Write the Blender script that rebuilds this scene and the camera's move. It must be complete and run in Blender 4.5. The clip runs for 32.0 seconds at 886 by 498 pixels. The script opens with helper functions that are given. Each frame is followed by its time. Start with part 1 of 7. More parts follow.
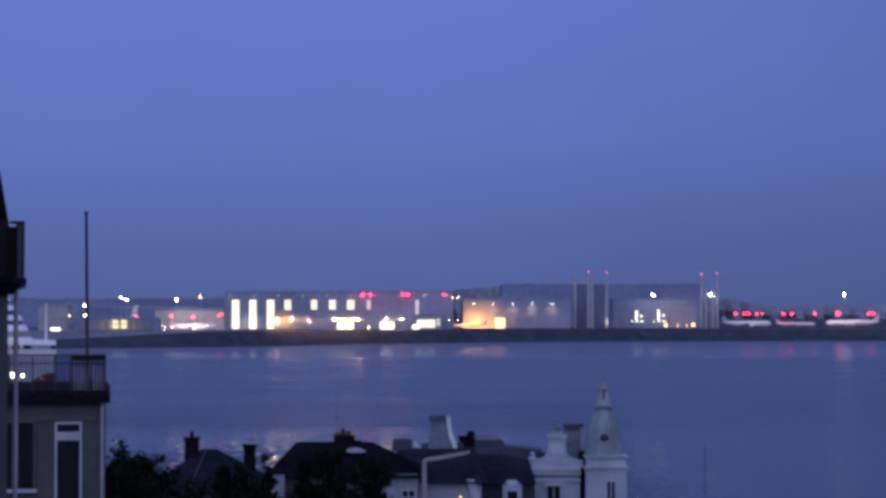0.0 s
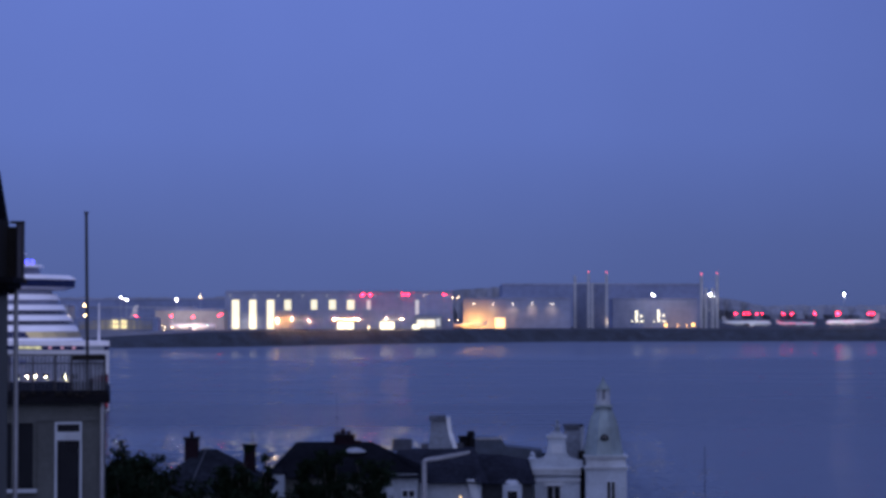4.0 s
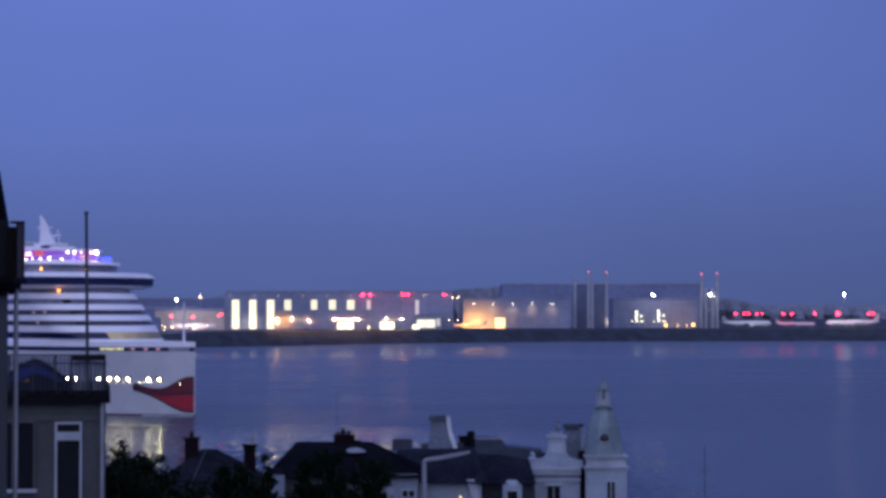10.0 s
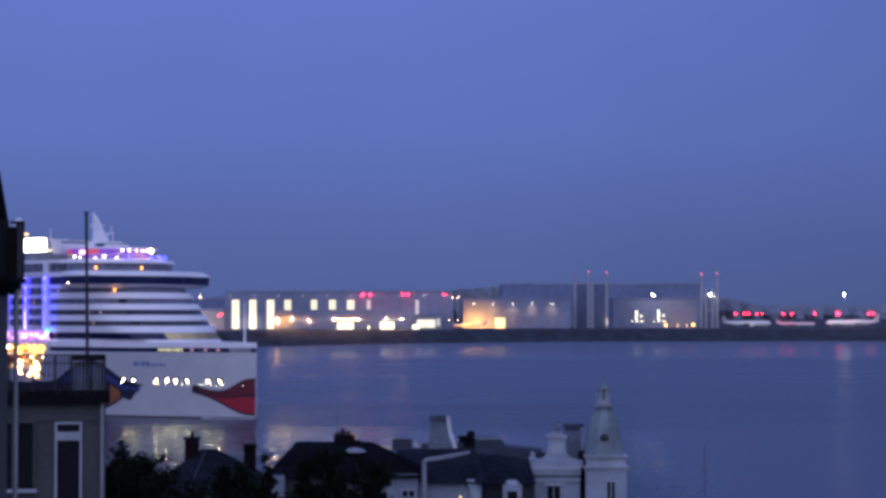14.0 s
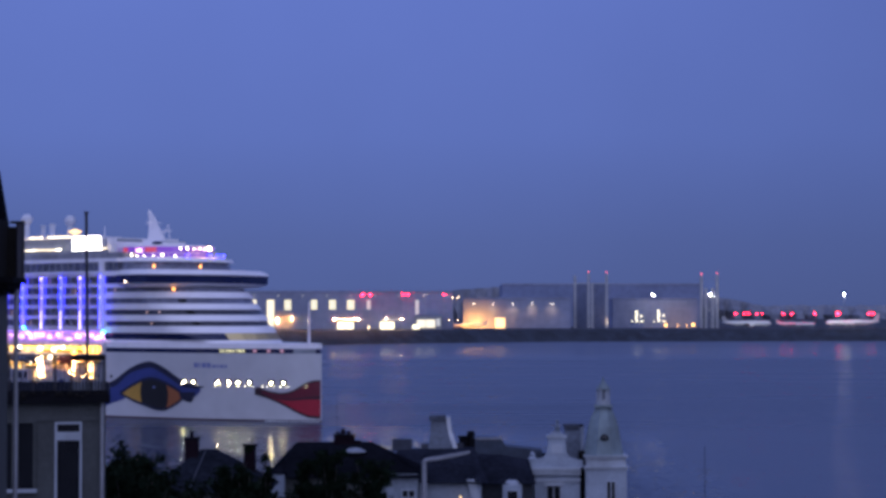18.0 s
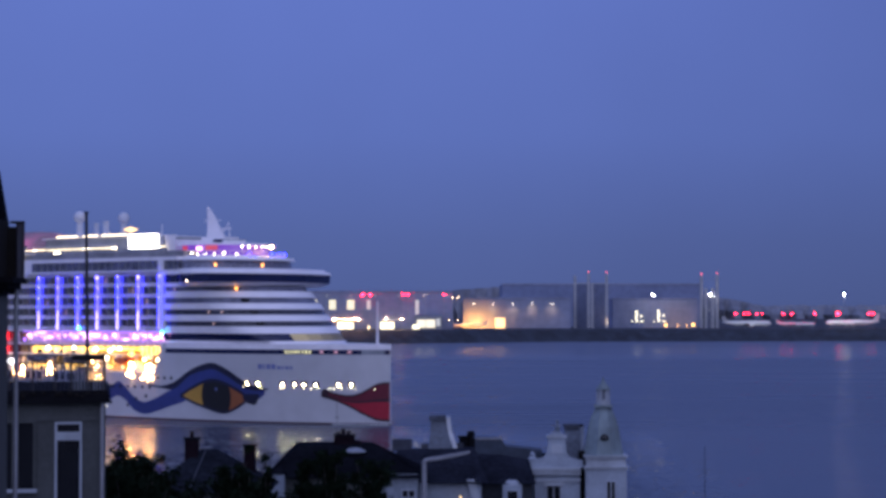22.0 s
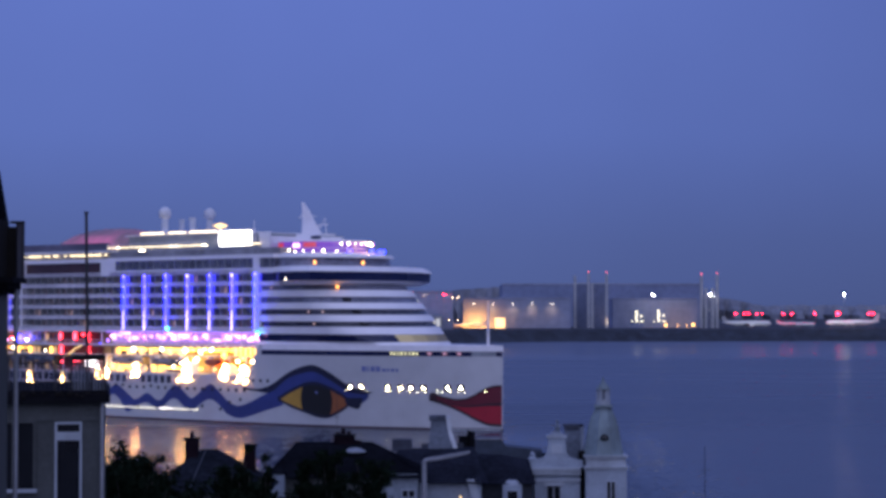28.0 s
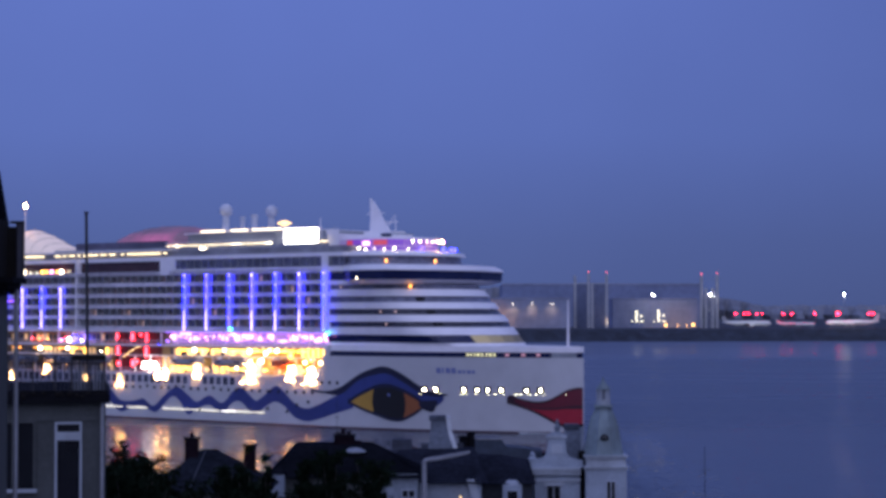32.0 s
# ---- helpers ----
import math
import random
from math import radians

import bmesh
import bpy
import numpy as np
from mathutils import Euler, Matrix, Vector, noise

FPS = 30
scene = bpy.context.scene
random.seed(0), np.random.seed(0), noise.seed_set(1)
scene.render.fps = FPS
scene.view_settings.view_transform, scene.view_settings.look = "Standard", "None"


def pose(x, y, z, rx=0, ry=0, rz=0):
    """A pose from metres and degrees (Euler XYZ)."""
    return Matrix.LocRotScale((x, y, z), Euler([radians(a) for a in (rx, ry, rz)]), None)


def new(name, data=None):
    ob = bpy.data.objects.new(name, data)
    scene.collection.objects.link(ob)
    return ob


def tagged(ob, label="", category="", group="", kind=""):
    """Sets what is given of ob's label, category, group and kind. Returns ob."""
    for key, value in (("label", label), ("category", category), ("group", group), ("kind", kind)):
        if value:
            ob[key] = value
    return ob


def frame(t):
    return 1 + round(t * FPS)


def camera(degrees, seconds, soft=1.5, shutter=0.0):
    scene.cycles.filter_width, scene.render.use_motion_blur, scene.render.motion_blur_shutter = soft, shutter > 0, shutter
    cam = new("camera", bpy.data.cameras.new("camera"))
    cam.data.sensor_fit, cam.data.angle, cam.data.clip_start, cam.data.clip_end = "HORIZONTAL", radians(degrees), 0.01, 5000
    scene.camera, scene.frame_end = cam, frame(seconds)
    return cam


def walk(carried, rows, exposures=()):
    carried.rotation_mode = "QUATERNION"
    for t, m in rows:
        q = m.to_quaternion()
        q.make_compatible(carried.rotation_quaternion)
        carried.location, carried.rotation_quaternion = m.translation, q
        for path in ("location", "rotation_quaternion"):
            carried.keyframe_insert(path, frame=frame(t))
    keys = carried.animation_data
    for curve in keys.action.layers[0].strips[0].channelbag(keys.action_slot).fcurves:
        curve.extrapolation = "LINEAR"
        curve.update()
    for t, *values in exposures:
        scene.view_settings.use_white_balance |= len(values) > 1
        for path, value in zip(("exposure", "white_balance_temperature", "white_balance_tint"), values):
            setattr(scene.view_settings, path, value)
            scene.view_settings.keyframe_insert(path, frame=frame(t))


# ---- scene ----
cam = camera(23.62, 32.0, soft=3.4)
EYE = pose(0, 0, 27.68, 90 + 1.81, 0, 0)
walk(cam, [(0, EYE), (32, EYE)], [(0, 0.07), (8, 0.05), (16, 0.02), (24, -0.01), (32, -0.04)])

# ---- light: an overcast dusk, no sun left ----
world = bpy.data.worlds.new("dusk")
scene.world = world
world.use_nodes = True
wn, wl = world.node_tree.nodes, world.node_tree.links
coord = wn.new("ShaderNodeTexCoord")
split = wn.new("ShaderNodeSeparateXYZ")
ramp = wn.new("ShaderNodeValToRGB")
cloud = wn.new("ShaderNodeTexNoise")
cloud.inputs["Scale"].default_value = 9
cloud.inputs["Detail"].default_value = 5
mixc = wn.new("ShaderNodeMix")
mixc.data_type = "RGBA"
mixc.blend_type = "MULTIPLY"
mixc.inputs["Factor"].default_value = 0.13
ramp.color_ramp.elements[0].position = 0.0
ramp.color_ramp.elements[0].color = (0.086, 0.123, 0.324, 1)
ramp.color_ramp.elements[1].position = 0.16
ramp.color_ramp.elements[1].color = (0.131, 0.197, 0.598, 1)
for at, col in ((0.035, (0.096, 0.141, 0.384, 1)), (0.085, (0.119, 0.181, 0.528, 1)), (0.6, (0.138, 0.207, 0.607, 1))):
    ramp.color_ramp.elements.new(at).color = col
wl.new(coord.outputs["Generated"], split.inputs[0])
wl.new(split.outputs["Z"], ramp.inputs[0])
wl.new(coord.outputs["Generated"], cloud.inputs["Vector"])
wl.new(ramp.outputs[0], mixc.inputs["A"])
wl.new(cloud.outputs["Fac"], mixc.inputs["B"])
# an unseen afterglow of the set sun, added behind the camera to the north-west to brighten what faces it
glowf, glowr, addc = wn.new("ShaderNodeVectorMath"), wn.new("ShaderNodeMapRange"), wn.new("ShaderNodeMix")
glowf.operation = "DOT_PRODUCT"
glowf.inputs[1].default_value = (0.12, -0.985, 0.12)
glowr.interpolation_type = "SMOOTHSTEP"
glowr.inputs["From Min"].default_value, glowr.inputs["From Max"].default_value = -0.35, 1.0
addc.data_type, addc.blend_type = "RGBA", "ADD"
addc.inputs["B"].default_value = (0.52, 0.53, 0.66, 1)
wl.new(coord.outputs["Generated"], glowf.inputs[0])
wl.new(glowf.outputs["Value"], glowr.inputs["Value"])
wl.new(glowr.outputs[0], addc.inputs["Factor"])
# a little darker towards the east, away from the set sun
east, dusk = wn.new("ShaderNodeMapRange"), wn.new("ShaderNodeVectorMath")
east.interpolation_type = "SMOOTHSTEP"
east.inputs["From Min"].default_value, east.inputs["From Max"].default_value = -0.05, 0.30
east.inputs["To Min"].default_value, east.inputs["To Max"].default_value = 1.0, 0.80
dusk.operation = "SCALE"
wl.new(split.outputs["X"], east.inputs["Value"])
wl.new(east.outputs[0], dusk.inputs["Scale"])
wl.new(mixc.outputs["Result"], dusk.inputs[0])
wl.new(dusk.outputs[0], addc.inputs["A"])
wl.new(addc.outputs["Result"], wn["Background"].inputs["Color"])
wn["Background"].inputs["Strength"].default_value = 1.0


# ---- materials ----
def mat(name, color, rough=0.6, metal=0.0, grain=0.0, vary=0.25, bump=0.15, stain=0.3, random_tint=0.0, spec=0.5):
    """A surface with grain and stains at two scales; grain is the size of the fine grain in metres."""
    m = bpy.data.materials.new(name)
    m.use_nodes = True
    n, l = m.node_tree.nodes, m.node_tree.links
    b = n["Principled BSDF"]
    b.inputs["Roughness"].default_value = rough
    b.inputs["Metallic"].default_value = metal
    b.inputs["Specular IOR Level"].default_value = spec
    b.inputs["Base Color"].default_value = (*color, 1)
    if grain > 0:
        tc = n.new("ShaderNodeTexCoord")
        fine, wide = n.new("ShaderNodeTexNoise"), n.new("ShaderNodeTexNoise")
        fine.inputs["Scale"].default_value = 1 / grain
        fine.inputs["Detail"].default_value = 4
        wide.inputs["Scale"].default_value = 0.12 / grain
        wide.inputs["Detail"].default_value = 3
        for tex in (fine, wide):
            l.new(tc.outputs["Object"], tex.inputs["Vector"])
        def scaled(sock, lo, hi):
            r = n.new("ShaderNodeMapRange")
            r.inputs["From Min"].default_value, r.inputs["From Max"].default_value = 0.3, 0.7
            r.inputs["To Min"].default_value, r.inputs["To Max"].default_value = lo, hi
            l.new(sock, r.inputs["Value"])
            return r.outputs[0]
        a = scaled(fine.outputs["Fac"], 1 - vary, 1 + vary * 0.6)
        c = scaled(wide.outputs["Fac"], 1 - stain, 1 + stain * 0.4)
        mul = n.new("ShaderNodeMath")
        mul.operation = "MULTIPLY"
        l.new(a, mul.inputs[0])
        l.new(c, mul.inputs[1])
        out = mul.outputs[0]
        if random_tint:
            info = n.new("ShaderNodeObjectInfo")
            r = n.new("ShaderNodeMapRange")
            r.inputs["To Min"].default_value, r.inputs["To Max"].default_value = 1 - random_tint, 1 + random_tint
            l.new(info.outputs["Random"], r.inputs["Value"])
            m2 = n.new("ShaderNodeMath")
            m2.operation = "MULTIPLY"
            l.new(out, m2.inputs[0])
            l.new(r.outputs[0], m2.inputs[1])
            out = m2.outputs[0]
        mx = n.new("ShaderNodeVectorMath")
        mx.operation = "SCALE"
        mx.inputs[0].default_value = color
        l.new(out, mx.inputs["Scale"])
        l.new(mx.outputs[0], b.inputs["Base Color"])
        if bump:
            bp = n.new("ShaderNodeBump")
            bp.inputs["Strength"].default_value = bump
            bp.inputs["Distance"].default_value = grain * 0.4
            l.new(fine.outputs["Fac"], bp.inputs["Height"])
            l.new(bp.outputs[0], b.inputs["Normal"])
    return m


def glow(name, color, strength, base=0.5):
    m = bpy.data.materials.new(name)
    m.use_nodes = True
    b = m.node_tree.nodes["Principled BSDF"]
    b.inputs["Base Color"].default_value = (base, base, base, 1)
    b.inputs["Emission Color"].default_value = (*color, 1)
    b.inputs["Emission Strength"].default_value = strength
    return m


def water_material():
    m = bpy.data.materials.new("river_water")
    m.use_nodes = True
    n, l = m.node_tree.nodes, m.node_tree.links
    b = n["Principled BSDF"]
    b.inputs["Base Color"].default_value = (0.036, 0.046, 0.070, 1)
    b.inputs["Roughness"].default_value = 0.09
    b.inputs["IOR"].default_value = 1.33
    b.inputs["Specular IOR Level"].default_value = 0.27
    # ripples: small random tilts of the surface, at two wave lengths
    tc, mp = n.new("ShaderNodeTexCoord"), n.new("ShaderNodeMapping")
    mp.inputs["Scale"].default_value = (0.55, 0.28, 1)
    l.new(tc.outputs["Object"], mp.inputs["Vector"])
    tilt, amps = None, []
    for scale, detail, slope in ((1.0, 2, 0.24), (0.12, 2, 0.10)):
        tex, off, amp = n.new("ShaderNodeTexNoise"), n.new("ShaderNodeVectorMath"), n.new("ShaderNodeVectorMath")
        tex.inputs["Scale"].default_value, tex.inputs["Detail"].default_value = scale, detail
        off.operation, amp.operation = "SUBTRACT", "MULTIPLY"
        amps.append(amp)
        off.inputs[1].default_value, amp.inputs[1].default_value = (0.5, 0.5, 0.5), (slope, slope, 0)
        l.new(mp.outputs[0], tex.inputs["Vector"])
        l.new(tex.outputs["Color"], off.inputs[0])
        l.new(off.outputs[0], amp.inputs[0])
        add = n.new("ShaderNodeVectorMath")
        add.operation = "ADD"
        l.new(amp.outputs[0], add.inputs[0])
        if tilt:
            l.new(tilt, add.inputs[1])
        else:
            add.inputs[1].default_value = (0, 0, 1)
        tilt = add.outputs[0]
    norm = n.new("ShaderNodeVectorMath")
    norm.operation = "NORMALIZE"
    l.new(tilt, norm.inputs[0])
    l.new(norm.outputs[0], b.inputs["Normal"])
    # ruffled by the wind in mid-river, smooth in the lee of the far dike, with broad wind lanes
    lanes, lm, lr = n.new("ShaderNodeTexNoise"), n.new("ShaderNodeMapping"), n.new("ShaderNodeMapRange")
    lm.inputs["Scale"].default_value = (0.003, 0.012, 1)
    lanes.inputs["Scale"].default_value, lanes.inputs["Detail"].default_value = 1.0, 3
    lr.inputs["From Min"].default_value, lr.inputs["From Max"].default_value = 0.35, 0.65
    lr.inputs["To Min"].default_value, lr.inputs["To Max"].default_value = 0.25, 0.31
    pos, lee, mix = n.new("ShaderNodeSeparateXYZ"), n.new("ShaderNodeMapRange"), n.new("ShaderNodeMix")
    lee.interpolation_type = "SMOOTHSTEP"
    lee.inputs["From Min"].default_value, lee.inputs["From Max"].default_value = 1300, 1560
    mix.inputs["B"].default_value = 0.10
    l.new(tc.outputs["Object"], lm.inputs["Vector"])
    l.new(tc.outputs["Object"], pos.inputs[0])
    l.new(pos.outputs["Y"], lee.inputs["Value"])
    # flatter ripples in the lee
    for amp in amps:
        flat, size = n.new("ShaderNodeMapRange"), n.new("ShaderNodeVectorMath")
        flat.inputs["To Min"].default_value, flat.inputs["To Max"].default_value = 1.0, 0.28
        size.operation = "SCALE"
        size.inputs[0].default_value = amp.inputs[1].default_value[:]
        l.new(lee.outputs[0], flat.inputs["Value"])
        l.new(flat.outputs[0], size.inputs["Scale"])
        l.new(size.outputs[0], amp.inputs[1])
    l.new(lm.outputs[0], lanes.inputs["Vector"])
    l.new(lanes.outputs["Fac"], lr.inputs["Value"])
    l.new(lr.outputs[0], mix.inputs["A"])
    l.new(lee.outputs[0], mix.inputs["Factor"])
    calm, mix2 = n.new("ShaderNodeMapRange"), n.new("ShaderNodeMix")
    calm.interpolation_type = "SMOOTHSTEP"
    calm.inputs["From Min"].default_value, calm.inputs["From Max"].default_value = 400, 570
    mix2.inputs["A"].default_value = 0.075
    l.new(pos.outputs["Y"], calm.inputs["Value"])
    # near water: calm at low x, rougher and with more of the diffuse share beyond
    side, open_ = n.new("ShaderNodeMapRange"), n.new("ShaderNodeMath")
    side.interpolation_type = "SMOOTHSTEP"
    side.inputs["From Min"].default_value, side.inputs["From Max"].default_value = 24, 62
    side.inputs["To Max"].default_value = 0.85
    open_.operation = "MAXIMUM"
    l.new(pos.outputs["X"], side.inputs["Value"])
    l.new(side.outputs[0], open_.inputs[0])
    l.new(calm.outputs[0], open_.inputs[1])
    l.new(open_.outputs[0], mix2.inputs["Factor"])
    gloss = n.new("ShaderNodeMapRange")
    gloss.inputs["To Min"].default_value, gloss.inputs["To Max"].default_value = 0.0035, 0.10
    l.new(open_.outputs[0], gloss.inputs["Value"])
    l.new(gloss.outputs[0], b.inputs["Specular IOR Level"])
    l.new(mix.outputs["Result"], mix2.inputs["B"])
    l.new(mix2.outputs["Result"], b.inputs["Roughness"])
    # silt scatter whose colour also stands in for reflected sky, more so away from the near shore
    silt_sky, blend, share = n.new("ShaderNodeBsdfDiffuse"), n.new("ShaderNodeMixShader"), n.new("ShaderNodeMapRange")
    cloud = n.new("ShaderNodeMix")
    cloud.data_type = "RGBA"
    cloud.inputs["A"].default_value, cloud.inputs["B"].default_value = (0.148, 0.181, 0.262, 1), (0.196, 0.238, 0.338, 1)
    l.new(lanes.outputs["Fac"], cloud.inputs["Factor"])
    l.new(cloud.outputs["Result"], silt_sky.inputs["Color"])
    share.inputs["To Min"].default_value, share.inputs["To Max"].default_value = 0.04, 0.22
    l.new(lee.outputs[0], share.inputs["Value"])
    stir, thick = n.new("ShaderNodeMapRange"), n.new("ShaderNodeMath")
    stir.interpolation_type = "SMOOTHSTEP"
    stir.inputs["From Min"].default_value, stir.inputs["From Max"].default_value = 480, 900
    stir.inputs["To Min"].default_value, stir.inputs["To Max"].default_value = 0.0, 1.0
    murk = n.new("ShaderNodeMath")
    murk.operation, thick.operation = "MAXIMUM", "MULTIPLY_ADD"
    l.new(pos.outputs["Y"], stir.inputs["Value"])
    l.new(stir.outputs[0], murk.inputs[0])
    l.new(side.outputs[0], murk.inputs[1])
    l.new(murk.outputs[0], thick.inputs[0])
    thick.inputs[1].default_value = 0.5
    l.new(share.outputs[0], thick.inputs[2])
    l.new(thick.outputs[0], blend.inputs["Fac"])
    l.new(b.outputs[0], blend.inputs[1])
    l.new(silt_sky.outputs[0], blend.inputs[2])
    l.new(blend.outputs[0], n["Material Output"].inputs["Surface"])
    return m


WATER = water_material()
# white tinted violet: the cast of the deck lights is put into the paint
SHIP_WHITE = mat("ship_white_violet_tint", (0.89, 0.86, 0.90), 0.35, grain=2.5, vary=0.05, bump=0.02, stain=0.10)
# the weaker light on the hull is put into a darker white
HULL_WHITE = mat("hull_white_dimmed", (0.57, 0.57, 0.59), 0.30, grain=4.0, vary=0.06, bump=0.02, stain=0.12)
RADOME = mat("radome_grey_white", (0.64, 0.66, 0.74), 0.5, grain=1.5, vary=0.10, bump=0.03)
SHIP_GREY = mat("ship_grey_paint", (0.30, 0.32, 0.36), 0.5, grain=1.5, vary=0.12, bump=0.03)
BOOT_TOP = mat("antifouling_dark_red", (0.05, 0.018, 0.022), 0.6, grain=2.0, vary=0.2)
SHIP_GLASS = mat("tinted_ship_glass", (0.012, 0.018, 0.075), 0.12, grain=3.0, vary=0.2, bump=0.0)
CABIN_DARK = mat("cabin_glass_dark", (0.125, 0.13, 0.18), 0.25, grain=1.2, vary=0.4, bump=0.0, random_tint=0.6)
CABIN_WALL = mat("balcony_back_wall", (0.26, 0.26, 0.29), 0.6, grain=2.0, vary=0.3, bump=0.0)
EYE_BLUE = mat("paint_royal_blue", (0.036, 0.056, 0.23), 0.5, grain=3.0, vary=0.12, bump=0.0)
EYE_NAVY = mat("paint_navy", (0.008, 0.011, 0.042), 0.5, grain=3.0, vary=0.12, bump=0.0)
EYE_GOLD = mat("paint_amber", (0.50, 0.28, 0.045), 0.5, grain=3.0, vary=0.1, bump=0.0)
EYE_ORANGE = mat("paint_rust_orange", (0.38, 0.12, 0.04), 0.5, grain=3.0, vary=0.1, bump=0.0)
EYE_BLACK = mat("paint_black", (0.005, 0.005, 0.007), 0.5, grain=3.0, vary=0.1, bump=0.0)
LIP_RED = mat("paint_lipstick_red", (0.42, 0.005, 0.030), 0.5, grain=3.0, vary=0.1, bump=0.0)
LIP_DARK = mat("paint_dark_red", (0.145, 0.003, 0.021), 0.5, grain=3.0, vary=0.1, bump=0.0)
LIP_LINE = mat("paint_lip_outline", (0.035, 0.005, 0.016), 0.5, grain=3.0, vary=0.1, bump=0.0)
NAME_GREY = mat("paint_name_blue_grey", (0.17, 0.20, 0.42), 0.4)
BOAT_ORANGE = mat("lifeboat_orange", (0.55, 0.12, 0.03), 0.4, grain=1.0, vary=0.1)
FOAM = mat("foam", (0.62, 0.66, 0.70), 0.8, grain=0.8, vary=0.5, bump=0.2)
# no lamp inside: the patchy pink light is put into the foil's emission
DOME_RED = glow("dome_foil_pink_glow", (0.62, 0.10, 0.36), 0.36, 0.18)
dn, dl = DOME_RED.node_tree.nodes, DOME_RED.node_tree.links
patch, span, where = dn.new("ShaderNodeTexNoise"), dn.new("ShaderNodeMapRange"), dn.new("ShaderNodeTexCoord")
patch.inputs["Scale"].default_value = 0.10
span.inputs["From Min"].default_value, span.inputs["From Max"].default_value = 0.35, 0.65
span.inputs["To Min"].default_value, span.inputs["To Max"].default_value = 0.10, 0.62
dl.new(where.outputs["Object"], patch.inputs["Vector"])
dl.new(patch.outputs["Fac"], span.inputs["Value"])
# emission rises towards the forward end, for lamps that are not built
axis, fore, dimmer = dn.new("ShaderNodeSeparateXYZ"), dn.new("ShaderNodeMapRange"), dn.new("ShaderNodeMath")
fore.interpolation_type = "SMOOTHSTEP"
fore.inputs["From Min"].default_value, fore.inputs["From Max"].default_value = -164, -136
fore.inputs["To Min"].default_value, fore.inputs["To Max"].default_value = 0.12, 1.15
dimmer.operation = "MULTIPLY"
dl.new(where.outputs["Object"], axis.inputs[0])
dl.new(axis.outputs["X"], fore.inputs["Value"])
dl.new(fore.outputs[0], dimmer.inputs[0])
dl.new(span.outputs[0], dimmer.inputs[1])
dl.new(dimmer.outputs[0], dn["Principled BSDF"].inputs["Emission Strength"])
# the white dome's inside light is likewise only emission of the foil
DOME_WHITE = glow("dome_foil_white_glow", (0.80, 0.66, 0.72), 0.55, 0.3)
L_BLUE = glow("lamp_blue", (0.004, 0.007, 1.0), 40)
L_BLUEWHITE = glow("lamp_blue_white", (0.018, 0.012, 1.0), 40)
L_WARM = glow("lamp_warm", (1.0, 0.50, 0.06), 6)
L_AMBER = glow("lamp_amber", (1.0, 0.38, 0.04), 4.0)
L_WHITE = glow("lamp_white", (1.0, 0.84, 0.58), 14)
L_FLOOD = glow("lamp_flood", (1.0, 0.44, 0.15), 240)
L_PINK = glow("lamp_pink", (1.0, 0.30, 0.75), 6)
L_PURPLE = glow("lamp_purple", (0.34, 0.10, 1.0), 4)
L_RED = glow("lamp_red", (1.0, 0.03, 0.05), 14)
L_CYAN = glow("lamp_cyan", (0.05, 0.55, 1.0), 14)
L_CABIN = glow("cabin_lit", (1.0, 0.52, 0.34), 0.30)
L_SCREEN = glow("video_screen_lit", (1.0, 0.94, 0.86), 14)
L_DIMWHITE = glow("lamp_dim_white", (0.95, 0.88, 0.68), 2.0)
L_CREAM = glow("lamp_cream", (1.0, 0.62, 0.18), 2.4)
L_RAIL = glow("lamp_rail_white", (1.0, 0.80, 0.46), 4.5)
L_GOLD = glow("lamp_gold", (1.0, 0.54, 0.07), 4.5)
L_DUSKGOLD = glow("lamp_dim_gold", (1.0, 0.55, 0.15), 0.7)
# blue wash of the light strips on the balconies, put in as glow
L_BLUEHALO = glow("panel_blue_halo", (0.045, 0.04, 1.0), 1.0, 0.10)
# the wall is no lamp: the violet light on it is put into emission
L_VIOLETWALL = glow("club_wall_violet_glow", (0.30, 0.08, 0.95), 0.55, 0.1)
L_PORT = glow("lamp_mooring_deck", (1.0, 0.84, 0.48), 300)
L_FAIRLEAD = glow("lamp_fairlead", (1.0, 0.88, 0.52), 22)
L_PINKGLOW = glow("promenade_pink_glow", (0.52, 0.22, 0.90), 0.50, 0.3)
L_PINKWHITE = glow("lamp_pink_white", (1.0, 0.48, 0.88), 3.0)
L_STRIP = glow("strip_violet_white", (0.22, 0.17, 1.0), 15)
L_DULLRED = glow("wall_red_glow", (1.0, 0.06, 0.14), 0.55, 0.1)


# ---- mesh helpers ----
def box(bm, x0, x1, y0, y1, z0, z1):
    vs = [bm.verts.new((x, y, z)) for z in (z0, z1) for x, y in ((x0, y0), (x1, y0), (x1, y1), (x0, y1))]
    for q in ((3, 2, 1, 0), (4, 5, 6, 7), (0, 1, 5, 4), (1, 2, 6, 5), (2, 3, 7, 6), (3, 0, 4, 7)):
        bm.faces.new([vs[i] for i in q])


def prism(bm, low, high, z0, z1):
    """A solid between two outlines (same count, anticlockwise from above)."""
    a = [bm.verts.new((x, y, z0)) for x, y in low]
    b = [bm.verts.new((x, y, z1)) for x, y in high]
    k = len(a)
    for i in range(k):
        j = (i + 1) % k
        bm.faces.new((a[i], a[j], b[j], b[i]))
    bm.faces.new(a[::-1])
    bm.faces.new(b)


